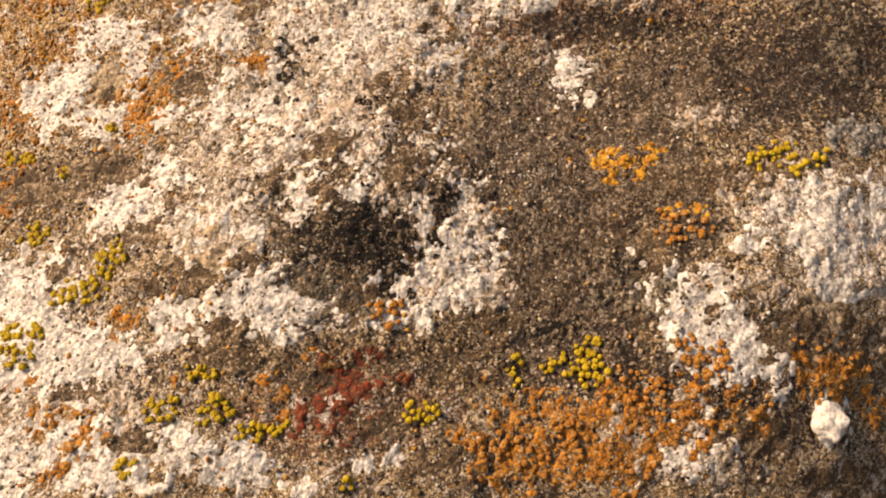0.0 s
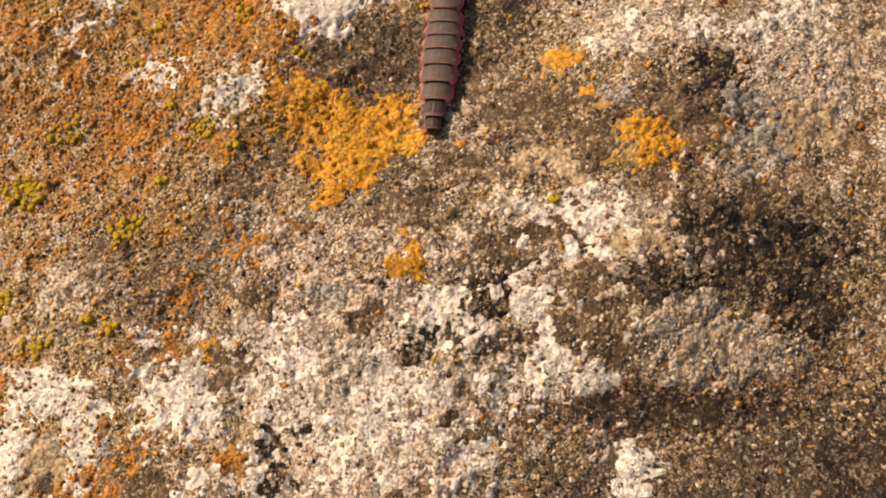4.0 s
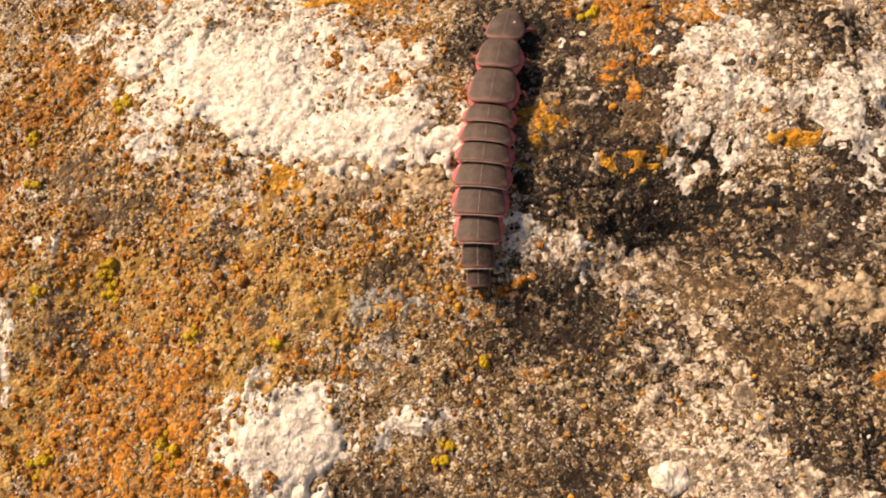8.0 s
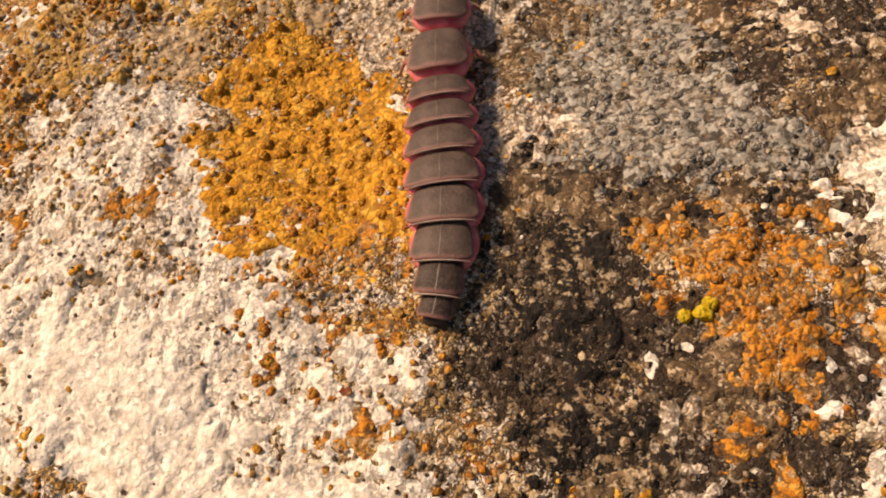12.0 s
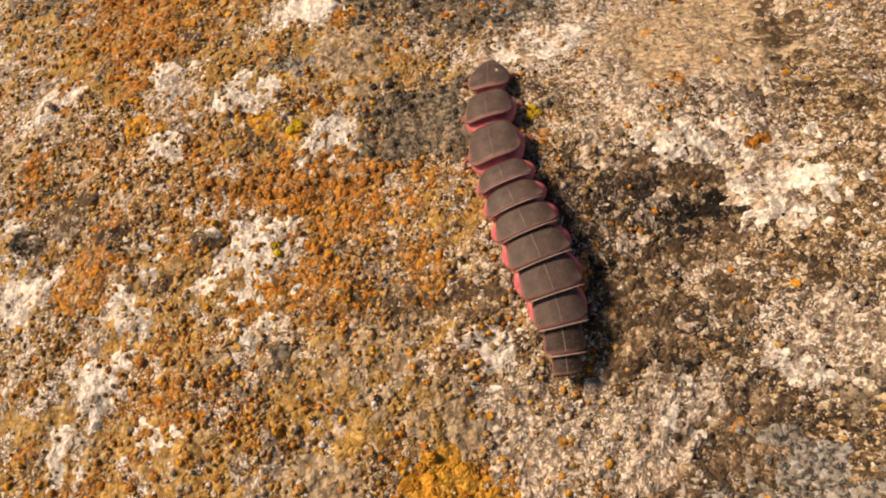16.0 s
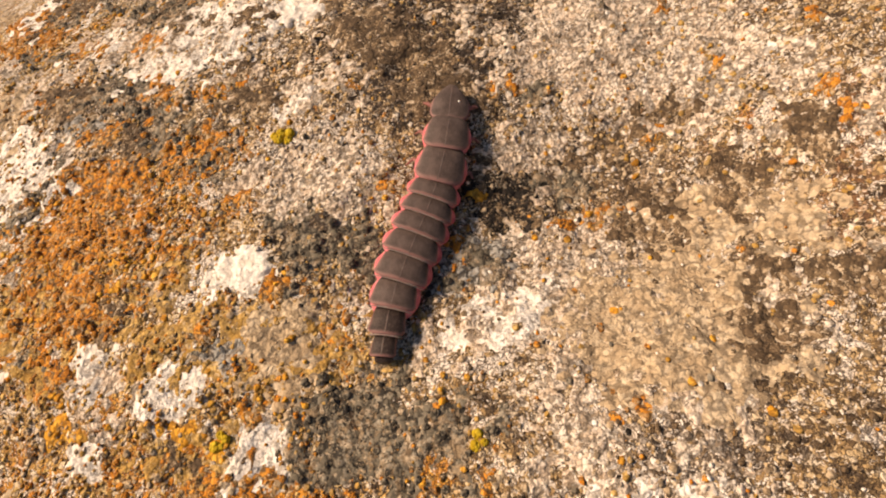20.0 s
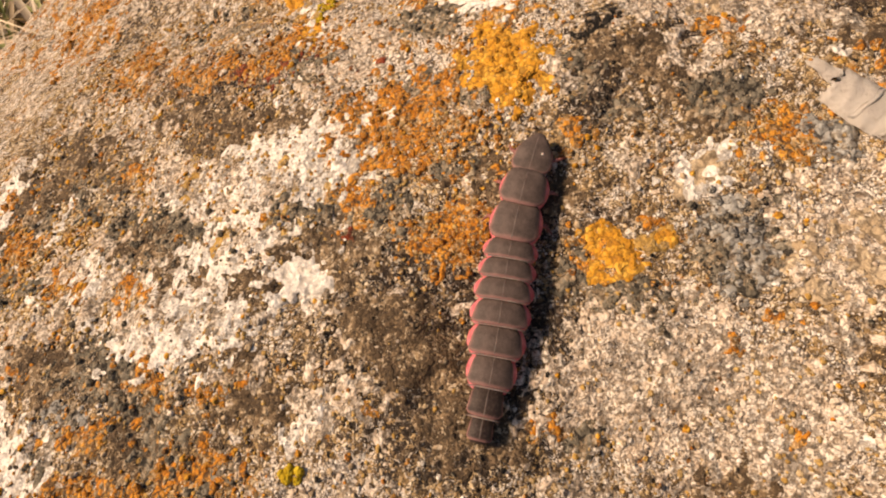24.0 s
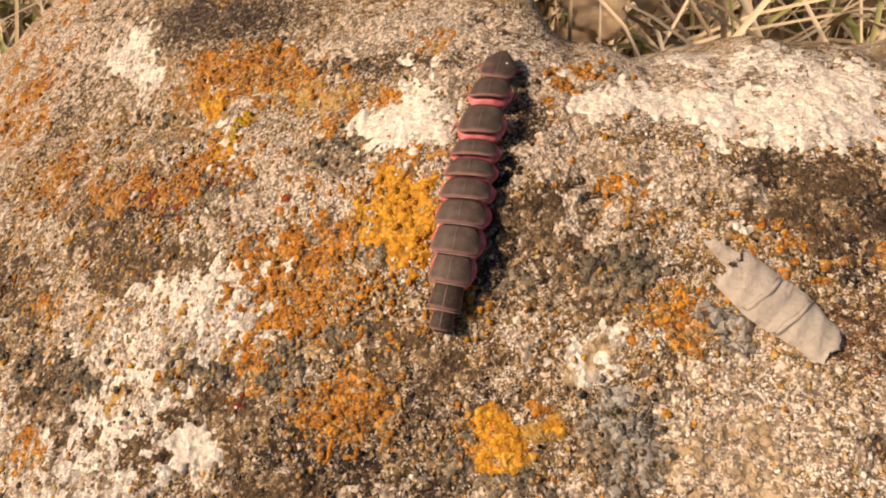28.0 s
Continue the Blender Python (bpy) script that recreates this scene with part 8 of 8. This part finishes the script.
lichen("mustard", -29.3, 184.1, 10.9, 2.8, -1, thin=0.8)
lichen("mustard", -38.8, 163.0, 6.3, 3.4, -2, thin=0.7)
lichen("mustard", -23.3, 156.1, 5.4, 3.9, -0, thin=0.8)
lichen("mustard", -46.5, 152.9, 6.9, 3.0, 0, thin=0.7)
lichen("mustard", -55.2, 163.5, 4.5, 5.5, -2, thin=0.7)
lichen("brown", -4.7, 161.3, 2.7, 2.8, -2)
lichen("brown", 2.5, 153.8, 2.7, 2.6, 0)
lichen("brown", 10.0, 150.7, 2.1, 2.4, 1)
lichen("black", 10.5, 148.1, 2.4, 1.9, 2)
lichen("slate", 4.6, 148.2, 3.7, 2.8, 2)
lichen("mustard", -47.6, 185.7, 6.0, 3.9, -3, thin=0.7)
lichen("mustard", -32.6, 176.5, 4.9, 2.5, 0, thin=0.7)
lichen("mustard", -15.2, 169.5, 4.1, 2.0, 2, thin=0.8)
lichen("tan", 0.1, 185.9, 4.2, 3.1, -2)
lichen("black", 0.1, 169.0, 2.4, 1.4, 2)
lichen("tan", 0.8, 185.8, 4.6, 2.3, 1)
lichen("mustard", -54.4, 188.9, 4.8, 5.5, 0, thin=0.7)
lichen("mustard", -39.7, 188.9, 6.8, 2.8, 0, thin=0.6)
lichen("brown", 3.3, 192.9, 3.8, 2.7, -1)
lichen("brown", 8.8, 185.3, 2.0, 2.2, 2)
lichen("white", -11.2, 244.5, 4.6, 2.5, -5, thin=1.3)
lichen("white", 15.2, 244.4, 6.4, 1.8, -13, thin=1.3)
lichen("white", 24.4, 243.0, 5.5, 2.2, -9, thin=1.3)
lichen("white", 8.2, 245.4, 3.0, 1.4, -4, thin=1.3)
lichen("white", 22.1, 247.2, 5.5, 1.2, -4, thin=1.1)
lichen("white", 28.1, 245.6, 3.1, 1.6, -4, thin=1.3)
lichen("cream", 4.3, 247.4, 3.1, 1.8, -4, thin=1.1)
lichen("white", 5.7, 226.3, 2.0, 0.9, 29, thin=1.1)
lichen("white", 4.3, 224.4, 1.8, 0.9, 3, thin=1.1)
lichen("cream", 13.6, 237.6, 3.1, 1.8, -2, thin=1.1)
lichen("cream", -3.5, 254.1, 3.7, 2.2, -7, thin=1.1)
lichen("cream", -18.3, 254.9, 4.7, 2.5, -9, thin=1.1)
lichen("white", -54.5, 258.7, 4.3, 3.4, -10, thin=1.1)
lichen("cream", -29.5, 241.4, 1.9, 3.2, -3, thin=1.1)
lichen("cream", -77.1, 264.1, 15.8, 20.1, -12, thin=1.1)
lichen("cream", -31.3, 226.7, 4.5, 2.4, 28, thin=1.1)
lichen("cream", -36.2, 223.2, 4.1, 2.4, 3, thin=1.1)
lichen("white", -30.1, 216.8, 2.6, 1.7, 4, thin=1.1)
lichen("cream", -41.5, 213.9, 5.9, 1.3, 5, thin=1.1)
lichen("cream", -43.6, 226.7, 5.3, 2.3, 2, thin=1.1)
lichen("cream", -47.9, 216.9, 4.3, 2.4, 5, thin=1.1)
lichen("orange", -32.1, 252.0, 6.2, 2.6, -7)
lichen("orange", -73.6, 251.2, 4.7, 5.0, -5)
lichen("mustard", -22.8, 248.8, 5.4, 1.8, -6, thin=0.8)
lichen("orange", -21.8, 231.3, 4.4, 3.0, 1)
lichen("orange", -32.2, 240.9, 3.8, 1.6, -2, thin=0.8)
lichen("orange", -36.9, 239.3, 4.7, 1.3, -2, thin=0.7)
lichen("gold", -10.6, 235.9, 3.1, 3.5, -1)
lichen("orange", -15.8, 219.7, 3.1, 1.7, 2, thin=0.7)
lichen("gold", -2.4, 217.9, 2.1, 1.4, 3)
lichen("orange", 11.7, 227.8, 2.1, 1.7, 1, thin=0.9)
lichen("orange", 8.2, 236.9, 1.8, 1.4, -2)
lichen("orange", 16.5, 234.5, 1.6, 1.7, -1, thin=0.7)
lichen("slate", -19.2, 242.2, 2.4, 1.5, -3)
lichen("slate", 6.9, 231.2, 2.7, 1.5, -0)
lichen("slate", 7.0, 219.0, 2.3, 2.7, 6)
lichen("slate", -29.0, 222.1, 1.9, 0.9, 3)
lichen("black", -2.2, 238.2, 1.5, 3.0, -2)
lichen("brown", -11.2, 224.9, 3.6, 1.8, 1)
lichen("brown", -26.6, 219.2, 5.2, 2.1, 4)
lichen("brown", -46.8, 220.1, 4.4, 2.1, 4)
lichen("brown", -40.6, 231.0, 4.5, 2.4, 1)
lichen("brown", 22.2, 236.4, 3.6, 3.1, -2)
lichen("red", -32.8, 238.0, 6.7, 1.5, -1, thin=0.8)
lichen("white", -28.1, 144.6, 3.6, 2.1, -1)
lichen("cream", -29.4, 137.1, 4.1, 2.6, 1)
lichen("white", -37.9, 132.0, 3.4, 1.6, 3)
lichen("cream", -27.6, 142.3, 5.6, 3.2, -0)
lichen("cream", -20.7, 133.7, 3.7, 1.6, 2)
lichen("white", -31.6, 165.7, 3.6, 2.6, -6)
lichen("cream", -2.7, 141.0, 2.0, 3.3, -0)
lichen("cream", -1.5, 155.6, 3.1, 2.8, -7)
lichen("cream", 11.7, 157.9, 4.2, 2.3, -7)
lichen("white", 5.8, 158.7, 1.7, 0.9, -8)
lichen("cream", 17.7, 137.5, 2.4, 3.1, 1)
lichen("gold", -17.8, 147.8, 3.4, 3.4, -1)
lichen("gold", -13.4, 141.5, 4.6, 5.7, 0)
lichen("orange", 9.1, 133.8, 2.3, 2.0, 3)
lichen("grey", 5.0, 145.8, 4.2, 5.4, -2)
lichen("mustard", -34.2, 150.2, 7.4, 3.7, -2, thin=0.7)
lichen("white", 3.6, 110.5, 5.1, 1.4, -20)
lichen("white", 18.8, 127.3, 4.1, 2.0, -3)
lichen("cream", 17.9, 121.7, 3.2, 4.5, -2)
lichen("cream", 24.1, 111.5, 3.5, 2.7, 0)
lichen("cream", 12.2, 107.8, 2.6, 2.2, 0)
lichen("cream", 7.4, 123.9, 1.9, 2.0, -5)
lichen("white", 28.1, 121.3, 1.8, 3.8, 32)
lichen("cream", 14.3, 99.8, 3.7, 2.6, 1)
lichen("white", -17.3, 94.7, 4.3, 3.7, 2)
lichen("mustard", -24.2, 112.3, 7.6, 2.6, -2, thin=0.7)
lichen("mustard", -15.3, 106.2, 6.0, 2.8, 0, thin=0.7)
lichen("cream", -2.6, 174.8, 3.4, 2.5, -5)
lichen("cream", -0.4, 168.2, 3.9, 2.0, -2)
lichen("white", -10.0, 185.4, 4.2, 1.2, 22)
lichen("cream", 3.4, 170.5, 2.8, 2.1, -3)
lichen("cream", -2.9, 155.0, 3.2, 2.2, 2)
lichen("cream", 7.0, 158.8, 1.9, 1.8, 1)
lichen("white", 5.7, 172.6, 1.4, 1.8, -3)
lichen("tan", 2.2, 184.3, 6.6, 4.4, -7)
lichen("tan", -25.9, 183.9, 2.5, 2.4, -0)
lichen("cream", -50.1, 166.6, 5.1, 1.7, 30)
lichen("cream", -44.1, 153.1, 2.8, 1.9, 63)
lichen("white", -31.2, 165.3, 1.8, 2.7, -1)
lichen("tan", 1.1, 184.9, 5.2, 2.0, -1)
lichen("tan", -25.9, 184.7, 2.9, 2.2, -2)
lichen("white", -30.3, 190.0, 2.6, 1.4, -2)
lichen("cream", -39.4, 213.9, 5.8, 3.9, 14)
lichen("white", -56.6, 202.0, 5.5, 3.0, -6)
lichen("white", -55.1, 197.1, 2.9, 2.6, -4)
lichen("cream", -4.7, 208.0, 4.7, 2.5, -2)
lichen("cream", 5.1, 205.8, 5.2, 2.7, -7)
lichen("cream", -6.0, 199.1, 2.5, 2.7, -1)
lichen("white", -29.8, 216.8, 2.9, 1.7, -12)
lichen("white", -34.4, 181.4, 1.7, 1.5, 39)
lichen("cream", -9.8, 186.1, 5.0, 1.6, 28)
lichen("white", -26.7, 176.0, 1.8, 1.6, -0)
lichen("slate", -17.0, 177.1, 4.0, 2.3, 1)
lichen("slate", -22.4, 191.6, 3.0, 1.9, -2)
lichen("slate", -10.3, 189.8, 2.4, 1.4, -2)
lichen("orange", -43.6, 190.9, 4.3, 4.0, 67)
lichen("orange", -38.7, 201.0, 4.0, 2.6, -6)
lichen("black", -9.2, 194.8, 3.0, 2.1, -2)
lichen("white", -47.0, 41.3, 1.3, 5.3, -8, thin=1.1)
lichen("white", -38.3, 42.6, 1.2, 5.2, -7, thin=1.1)
lichen("white", -43.8, 47.2, 4.1, 1.2, -8, thin=1.1)
lichen("white", -42.1, 34.2, 3.5, 1.8, -6, thin=1.1)
lichen("white", -51.4, 38.9, 3.1, 3.6, -9, thin=1.1)
lichen("white", -32.3, 34.1, 1.6, 2.1, -7, thin=1.1)
lichen("white", -48.4, 8.6, 5.8, 4.5, -3, thin=1.1)
lichen("white", -38.6, 4.0, 6.6, 2.1, -1, thin=1.1)
lichen("white", -42.1, -7.6, 4.3, 3.2, 0, thin=1.1)
lichen("cream", -23.8, 17.3, 5.1, 3.1, -5)
lichen("white", -35.4, 21.8, 4.8, 2.6, 38, thin=1.1)
lichen("white", -12.8, 18.3, 1.7, 2.5, 0, thin=1.1)
lichen("white", -14.9, 7.8, 3.9, 2.5, 1, thin=1.1)
lichen("white", 6.2, 11.9, 3.4, 2.5, 4, thin=1.1)
lichen("cream", 6.6, 19.4, 2.8, 2.3, 6)
lichen("white", 33.7, 7.8, 4.5, 3.9, -34, thin=1.1)
lichen("white", 37.7, 5.5, 3.2, 2.7, -43, thin=1.1)
lichen("white", 51.2, 21.1, 6.6, 3.2, 4)
lichen("white", 56.2, 22.5, 2.9, 3.2, 4, thin=1.1)
lichen("white", 50.0, -1.6, 1.8, 2.3, 3, thin=1.1)
lichen("cream", 30.2, -4.4, 4.2, 3.6, 3)
lichen("white", -19.1, 33.8, 6.9, 5.3, -5)
lichen("cream", -5.0, 41.1, 6.7, 5.1, 1)
lichen("white", -1.3, 28.8, 4.2, 4.6, 5)
lichen("cream", -14.9, 49.8, 8.2, 4.2, -2)
lichen("white", -3.6, 43.1, 7.7, 4.6, 1)
lichen("cream", -10.0, 56.2, 6.3, 3.8, -3)
lichen("white", 12.9, 64.7, 6.0, 3.2, -7)
lichen("cream", 19.6, 59.0, 7.8, 3.1, 0)
lichen("white", -31.0, 21.5, 5.6, 3.0, 27)
lichen("white", -23.8, 18.5, 4.5, 2.7, 0)
lichen("brown", 14.6, 55.4, 3.9, 3.7, -1)
lichen("black", 1.4, 133.6, 2.0, 4.5, -2)
lichen("black", 2.4, 124.1, 3.1, 2.4, 0)
lichen("black", 16.7, 116.6, 2.4, 2.1, 2)
lichen("cream", -14.7, 142.1, 3.0, 4.0, 0, thin=0.7)
lichen("white", -28.1, 142.1, 5.9, 3.9, 26)
lichen("white", -20.4, 137.9, 5.7, 3.3, -22)
lichen("white", -41.1, 132.5, 2.1, 1.2, -1)
lichen("white", -40.7, 140.0, 1.2, 1.7, -2)
lichen("cream", 6.6, 124.3, 2.2, 1.6, 0)
lichen("white", 20.0, 139.9, 3.6, 3.5, -1)
lichen("orange", -84.4, 268.7, 11.7, 17.5, -14, thin=0.8)
lichen("mustard", -31.9, 246.8, 3.3, 1.9, -5, thin=0.7)
lichen("orange", -44.0, 239.0, 5.2, 1.8, -2, thin=0.7)
lichen("orange", -51.0, 226.5, 3.3, 1.5, 2, thin=0.7)
lichen("mustard", 1.0, 219.8, 1.4, 0.9, 4)
lichen("orange", 21.6, 233.4, 2.0, 1.7, -1, thin=0.6)
lichen("mustard", -37.0, 224.2, 6.6, 3.3, -8, thin=0.7)
lichen("orange", -16.6, 227.8, 3.7, 1.9, -9, thin=0.8)
lichen("white", -16.5, 93.8, 4.0, 4.0, 0, thin=1.25)
lichen("white", -26.2, 81.7, 4.0, 2.6, 35, thin=1.1)
lichen("white", -35.7, 84.8, 2.3, 2.0, 0, thin=1.1)
lichen("cream", 4.4, 108.3, 4.2, 1.4, -10, thin=1.0)
lichen("white", 16.4, 119.6, 2.6, 4.2, 0, thin=1.1)
lichen("white", 26.7, 119.1, 2.0, 4.0, 25, thin=1.1)
lichen("white", 17.1, 126.8, 3.3, 1.5, 0, thin=1.1)
lichen("cream", 3.2, 109.2, 4.8, 2.0, -8, thin=1.05)
lichen("orange", 1.7, 120.4, 2.7, 1.4, 0, thin=1.1)
lichen("orange", 9.8, 129.3, 1.5, 3.7, 0, thin=1.0)
lichen("white", 18.0, 137.5, 2.9, 4.2, 0, thin=1.2)
lichen("orange", 8.8, 134.2, 3.2, 2.1, 0, thin=1.0)
lichen("tan", -24.8, 184.1, 2.9, 3.5, 0, thin=1.25)
lichen("white", 0.8, 174.4, 4.4, 2.1, -12, thin=1.1)
lichen("white", 5.4, 170.6, 3.4, 2.0, 0, thin=1.0)
lichen("white", -30.8, 165.9, 2.8, 2.2, 0, thin=1.1)
lichen("white", -44.6, 151.5, 1.5, 3.3, -15, thin=1.1)
lichen("white", -43.0, 156.5, 1.4, 1.9, 0, thin=1.1)
lichen("white", -51.2, 163.1, 4.0, 1.4, 30, thin=1.1)
lichen("orange", -26.7, 170.8, 5.0, 3.2, 0, thin=1.0)
lichen("orange", -26.9, 162.8, 3.0, 1.0, 0, thin=1.0)
lichen("orange", -46.0, 146.4, 2.7, 4.1, 0, thin=1.0)
lichen("tan", 1.4, 184.6, 5.4, 3.4, -5, thin=1.2)
lichen("white", -30.0, 190.2, 2.3, 1.2, 0, thin=1.25)
lichen("white", -34.4, 180.5, 2.3, 1.7, 0, thin=1.1)
lichen("white", -26.5, 175.3, 1.7, 2.1, 0, thin=1.1)
lichen("orange", -28.7, 173.0, 4.5, 2.6, 0, thin=1.0)
lichen("orange", -18.4, 165.7, 1.3, 1.8, 0, thin=1.0)
lichen("white", -40.6, 215.0, 7.3, 4.4, 25, thin=1.1)
lichen("white", -30.0, 190.1, 1.9, 1.2, 0, thin=1.25)
lichen("cream", 0.3, 208.1, 7.7, 3.0, 0, thin=1.05)
lichen("cream", -24.0, 197.1, 4.1, 3.2, 0, thin=1.05)
lichen("orange", -45.4, 190.6, 4.0, 7.4, 0, thin=0.8)
lichen("white", -54.1, 199.2, 3.9, 4.7, 0, thin=1.1)
lichen("white", -33.8, 180.4, 1.8, 1.7, 0, thin=1.1)
lichen("white", -41.7, 181.9, 1.8, 1.5, 0, thin=1.0)
lichen("slate", -16.0, 178.2, 4.8, 3.0, 0, thin=1.2)
lichen("white", -27.2, 175.5, 1.8, 2.0, 0, thin=1.1)
lichen("white", -8.9, 186.2, 3.9, 1.5, 25, thin=1.0)
lichen("white", -36.8, 215.0, 3.7, 3.5, 20, thin=1.1)
lichen("white", -32.7, 224.5, 7.4, 4.2, 25, thin=1.0)
lichen("cream", -0.1, 209.5, 5.4, 4.4, 0, thin=1.0)
lichen("white", -29.0, 217.2, 2.2, 1.5, 0, thin=1.25)
lichen("grey", 6.9, 219.2, 1.9, 2.7, 0, thin=1.2)
lichen("orange", -15.4, 220.1, 3.2, 2.4, 0, thin=1.0)
lichen("gold", -2.6, 219.2, 1.9, 1.6, 0, thin=1.1)
lichen("white", -33.8, 226.7, 9.7, 3.6, 20, thin=1.0)
lichen("white", -29.1, 217.1, 2.2, 1.4, 0, thin=1.2)
lichen("grey", 7.1, 219.5, 2.3, 2.3, 0, thin=1.2)
lichen("white", -40.0, 211.4, 6.4, 2.1, 0, thin=1.0)
lichen("orange", -30.7, 251.7, 6.2, 2.0, 10, thin=1.1)
lichen("orange", -20.5, 231.5, 5.5, 3.5, 0, thin=1.1)
lichen("white", -49.5, 36.7, 3.7, 3.6, 0, thin=1.2)
lichen("cream", 49.5, 19.8, 8.6, 4.2, -15, thin=1.1)
lichen("white", 32.9, 7.7, 3.8, 5.5, 30, thin=1.1)
lichen("white", -47.5, 10.6, 5.8, 4.6, 0, thin=1.2)
lichen("white", -40.4, 1.4, 8.1, 3.4, 0, thin=1.1)
lichen("tan", -23.2, 15.8, 4.9, 3.4, 0, thin=1.2)
lichen("orange", 23.0, -3.7, 12.1, 3.5, 10, thin=1.0)
lichen("orange", 48.0, 3.2, 3.9, 2.4, 0, thin=1.05)
lichen("tan", -41.4, 39.0, 3.2, 2.8, 0, thin=1.25)
lichen("brown", -41.4, 36.9, 2.5, 1.3, 0, thin=1.0)
lichen("white", -45.3, 39.5, 1.2, 4.0, 0, thin=1.2)
lichen("white", -37.3, 40.2, 1.2, 4.4, 0, thin=1.2)
lichen("white", -42.7, 45.8, 4.4, 1.3, 0, thin=1.2)
lichen("white", -41.3, 32.2, 2.5, 1.9, 0, thin=1.2)
lichen("brown", 43.4, 7.0, 3.6, 2.7, 0, thin=1.1)
lichen("grey", 43.4, 7.0, 2.1, 1.5, 0, thin=0.9)
lichen("tan", 46.3, 4.7, 1.3, 0.6, 12, thin=1.25)
lichen("tan", 48.0, 5.4, 1.4, 0.6, 35, thin=1.25)
lichen("tan", 49.1, 6.5, 1.4, 0.6, 62, thin=1.25)
lichen("tan", 49.4, 7.7, 1.4, 0.6, 94, thin=1.25)
lichen("tan", 48.9, 8.8, 1.4, 0.6, 125, thin=1.25)
lichen("tan", 47.6, 9.6, 1.3, 0.6, 151, thin=1.25)
lichen("tan", 45.9, 9.8, 1.3, 0.6, 173, thin=1.25)


# ---- crumbs: loose granules of all the lichens, too many to count ----
SIDES = 6
RING = np.arange(SIDES)
LUMP = np.concatenate([np.stack([RING, (RING + 1) % SIDES, (RING + 1) % SIDES + SIDES], 1), np.stack([RING, (RING + 1) % SIDES + SIDES, RING + SIDES], 1), np.stack([RING + SIDES, (RING + 1) % SIDES + SIDES, np.full(SIDES, 2 * SIDES)], 1)])


def crumbs(kind, count, where, floor, seed, size, tall, words):
    """Low irregular granules strewn where the stone has that stain, gathered in loose drifts."""
    rng = np.random.default_rng(seed)
    u, v = -66 + 108 * rng.random(count * 6), -16 + 264 * rng.random(count * 6)
    drift = fbm(u / 2.2, v / 2.2, seed, 3)
    shy = 1 - 0.9 * np.clip(2 * sombre(u, v) - 0.3, 0, 1) if kind in ("cream", "white", "tan", "orange", "gold", "mustard") else 1.0
    bare = np.ones_like(u)
    for x, y, a, b, turn in CLEAN:
        c, s = math.cos(turn), math.sin(turn)
        bare[((u - x) * c + (v - y) * s) ** 2 / a**2 + (-(u - x) * s + (v - y) * c) ** 2 / b**2 < 0.8] = 0.06
    chance = bare * shy * (floor + (1 - floor) * stained(where, u, v)) * np.clip((drift - 0.42) * 5, 0, 1)
    keep = rng.random(u.shape) < chance
    u, v = u[keep][:count], v[keep][:count]
    n = len(u)
    radius, height = size * (0.5 + 0.8 * rng.random(n) ** 1.5), tall * (0.5 + 0.7 * rng.random(n))
    z, e = surface(u, v), 0.25
    gu, gv = (surface(u + e, v) - surface(u - e, v)) / (2 * e), (surface(u, v + e) - surface(u, v - e)) / (2 * e)
    gu, gv = np.clip(gu, -1, 1), np.clip(gv, -1, 1)
    turn = rng.random((n, 1)) * 6.28 + RING * (6.2832 / SIDES)
    r = radius[:, None] * (0.7 + 0.55 * rng.random((n, SIDES)))
    du, dv = np.cos(turn) * r, np.sin(turn) * r
    du = np.concatenate([du, du * 0.7, np.zeros((n, 1))], 1)
    dv = np.concatenate([dv, dv * 0.7, np.zeros((n, 1))], 1)
    dw = np.concatenate([np.full((n, SIDES), -0.2), height[:, None] * (0.6 + 0.3 * rng.random((n, SIDES))), height[:, None]], 1)
    pts = to_world(u[:, None] + du, v[:, None] + dv, z[:, None] + gu[:, None] * du + gv[:, None] * dv + dw)
    faces = LUMP[None] + (np.arange(n) * (2 * SIDES + 1))[:, None, None]
    ob = link(kind + "_lichen_crumbs", pts.reshape(-1, 3), faces.reshape(-1, 3), LICHEN[kind])
    tagged(ob, words, "lichen", kind="stuff")


crumbs("orange", 8000, "ochre", 0.03, 301, 0.30, 0.26, "rust-orange lichen crumbs strewn over the stone")
crumbs("gold", 3500, "ochre", 0.03, 302, 0.32, 0.30, "golden lichen crumbs strewn over the stone")
crumbs("tan", 9000, "ochre", 0.22, 303, 0.30, 0.20, "tan lichen crumbs strewn over the stone")
crumbs("cream", 9000, "pale", 0.06, 304, 0.30, 0.18, "cream lichen crumbs strewn over the stone")
crumbs("white", 2500, "pale", 0.10, 305, 0.26, 0.18, "white lichen crumbs strewn over the stone")
crumbs("slate", 1400, "dark", 0.01, 306, 0.32, 0.20, "slate-grey lichen crumbs strewn over the stone")
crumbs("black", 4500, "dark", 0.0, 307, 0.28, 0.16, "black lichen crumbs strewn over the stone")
crumbs("brown", 3500, "grey", 0.05, 308, 0.30, 0.20, "brown lichen crumbs strewn over the stone")
crumbs("mustard", 14000, "straw", 0.04, 309, 0.27, 0.20, "mustard-brown lichen crumbs strewn over the stone")
crumbs("brown", 3000, "umber", 0.0, 310, 0.30, 0.20, "dark brown lichen crumbs strewn over the stone")


motions()
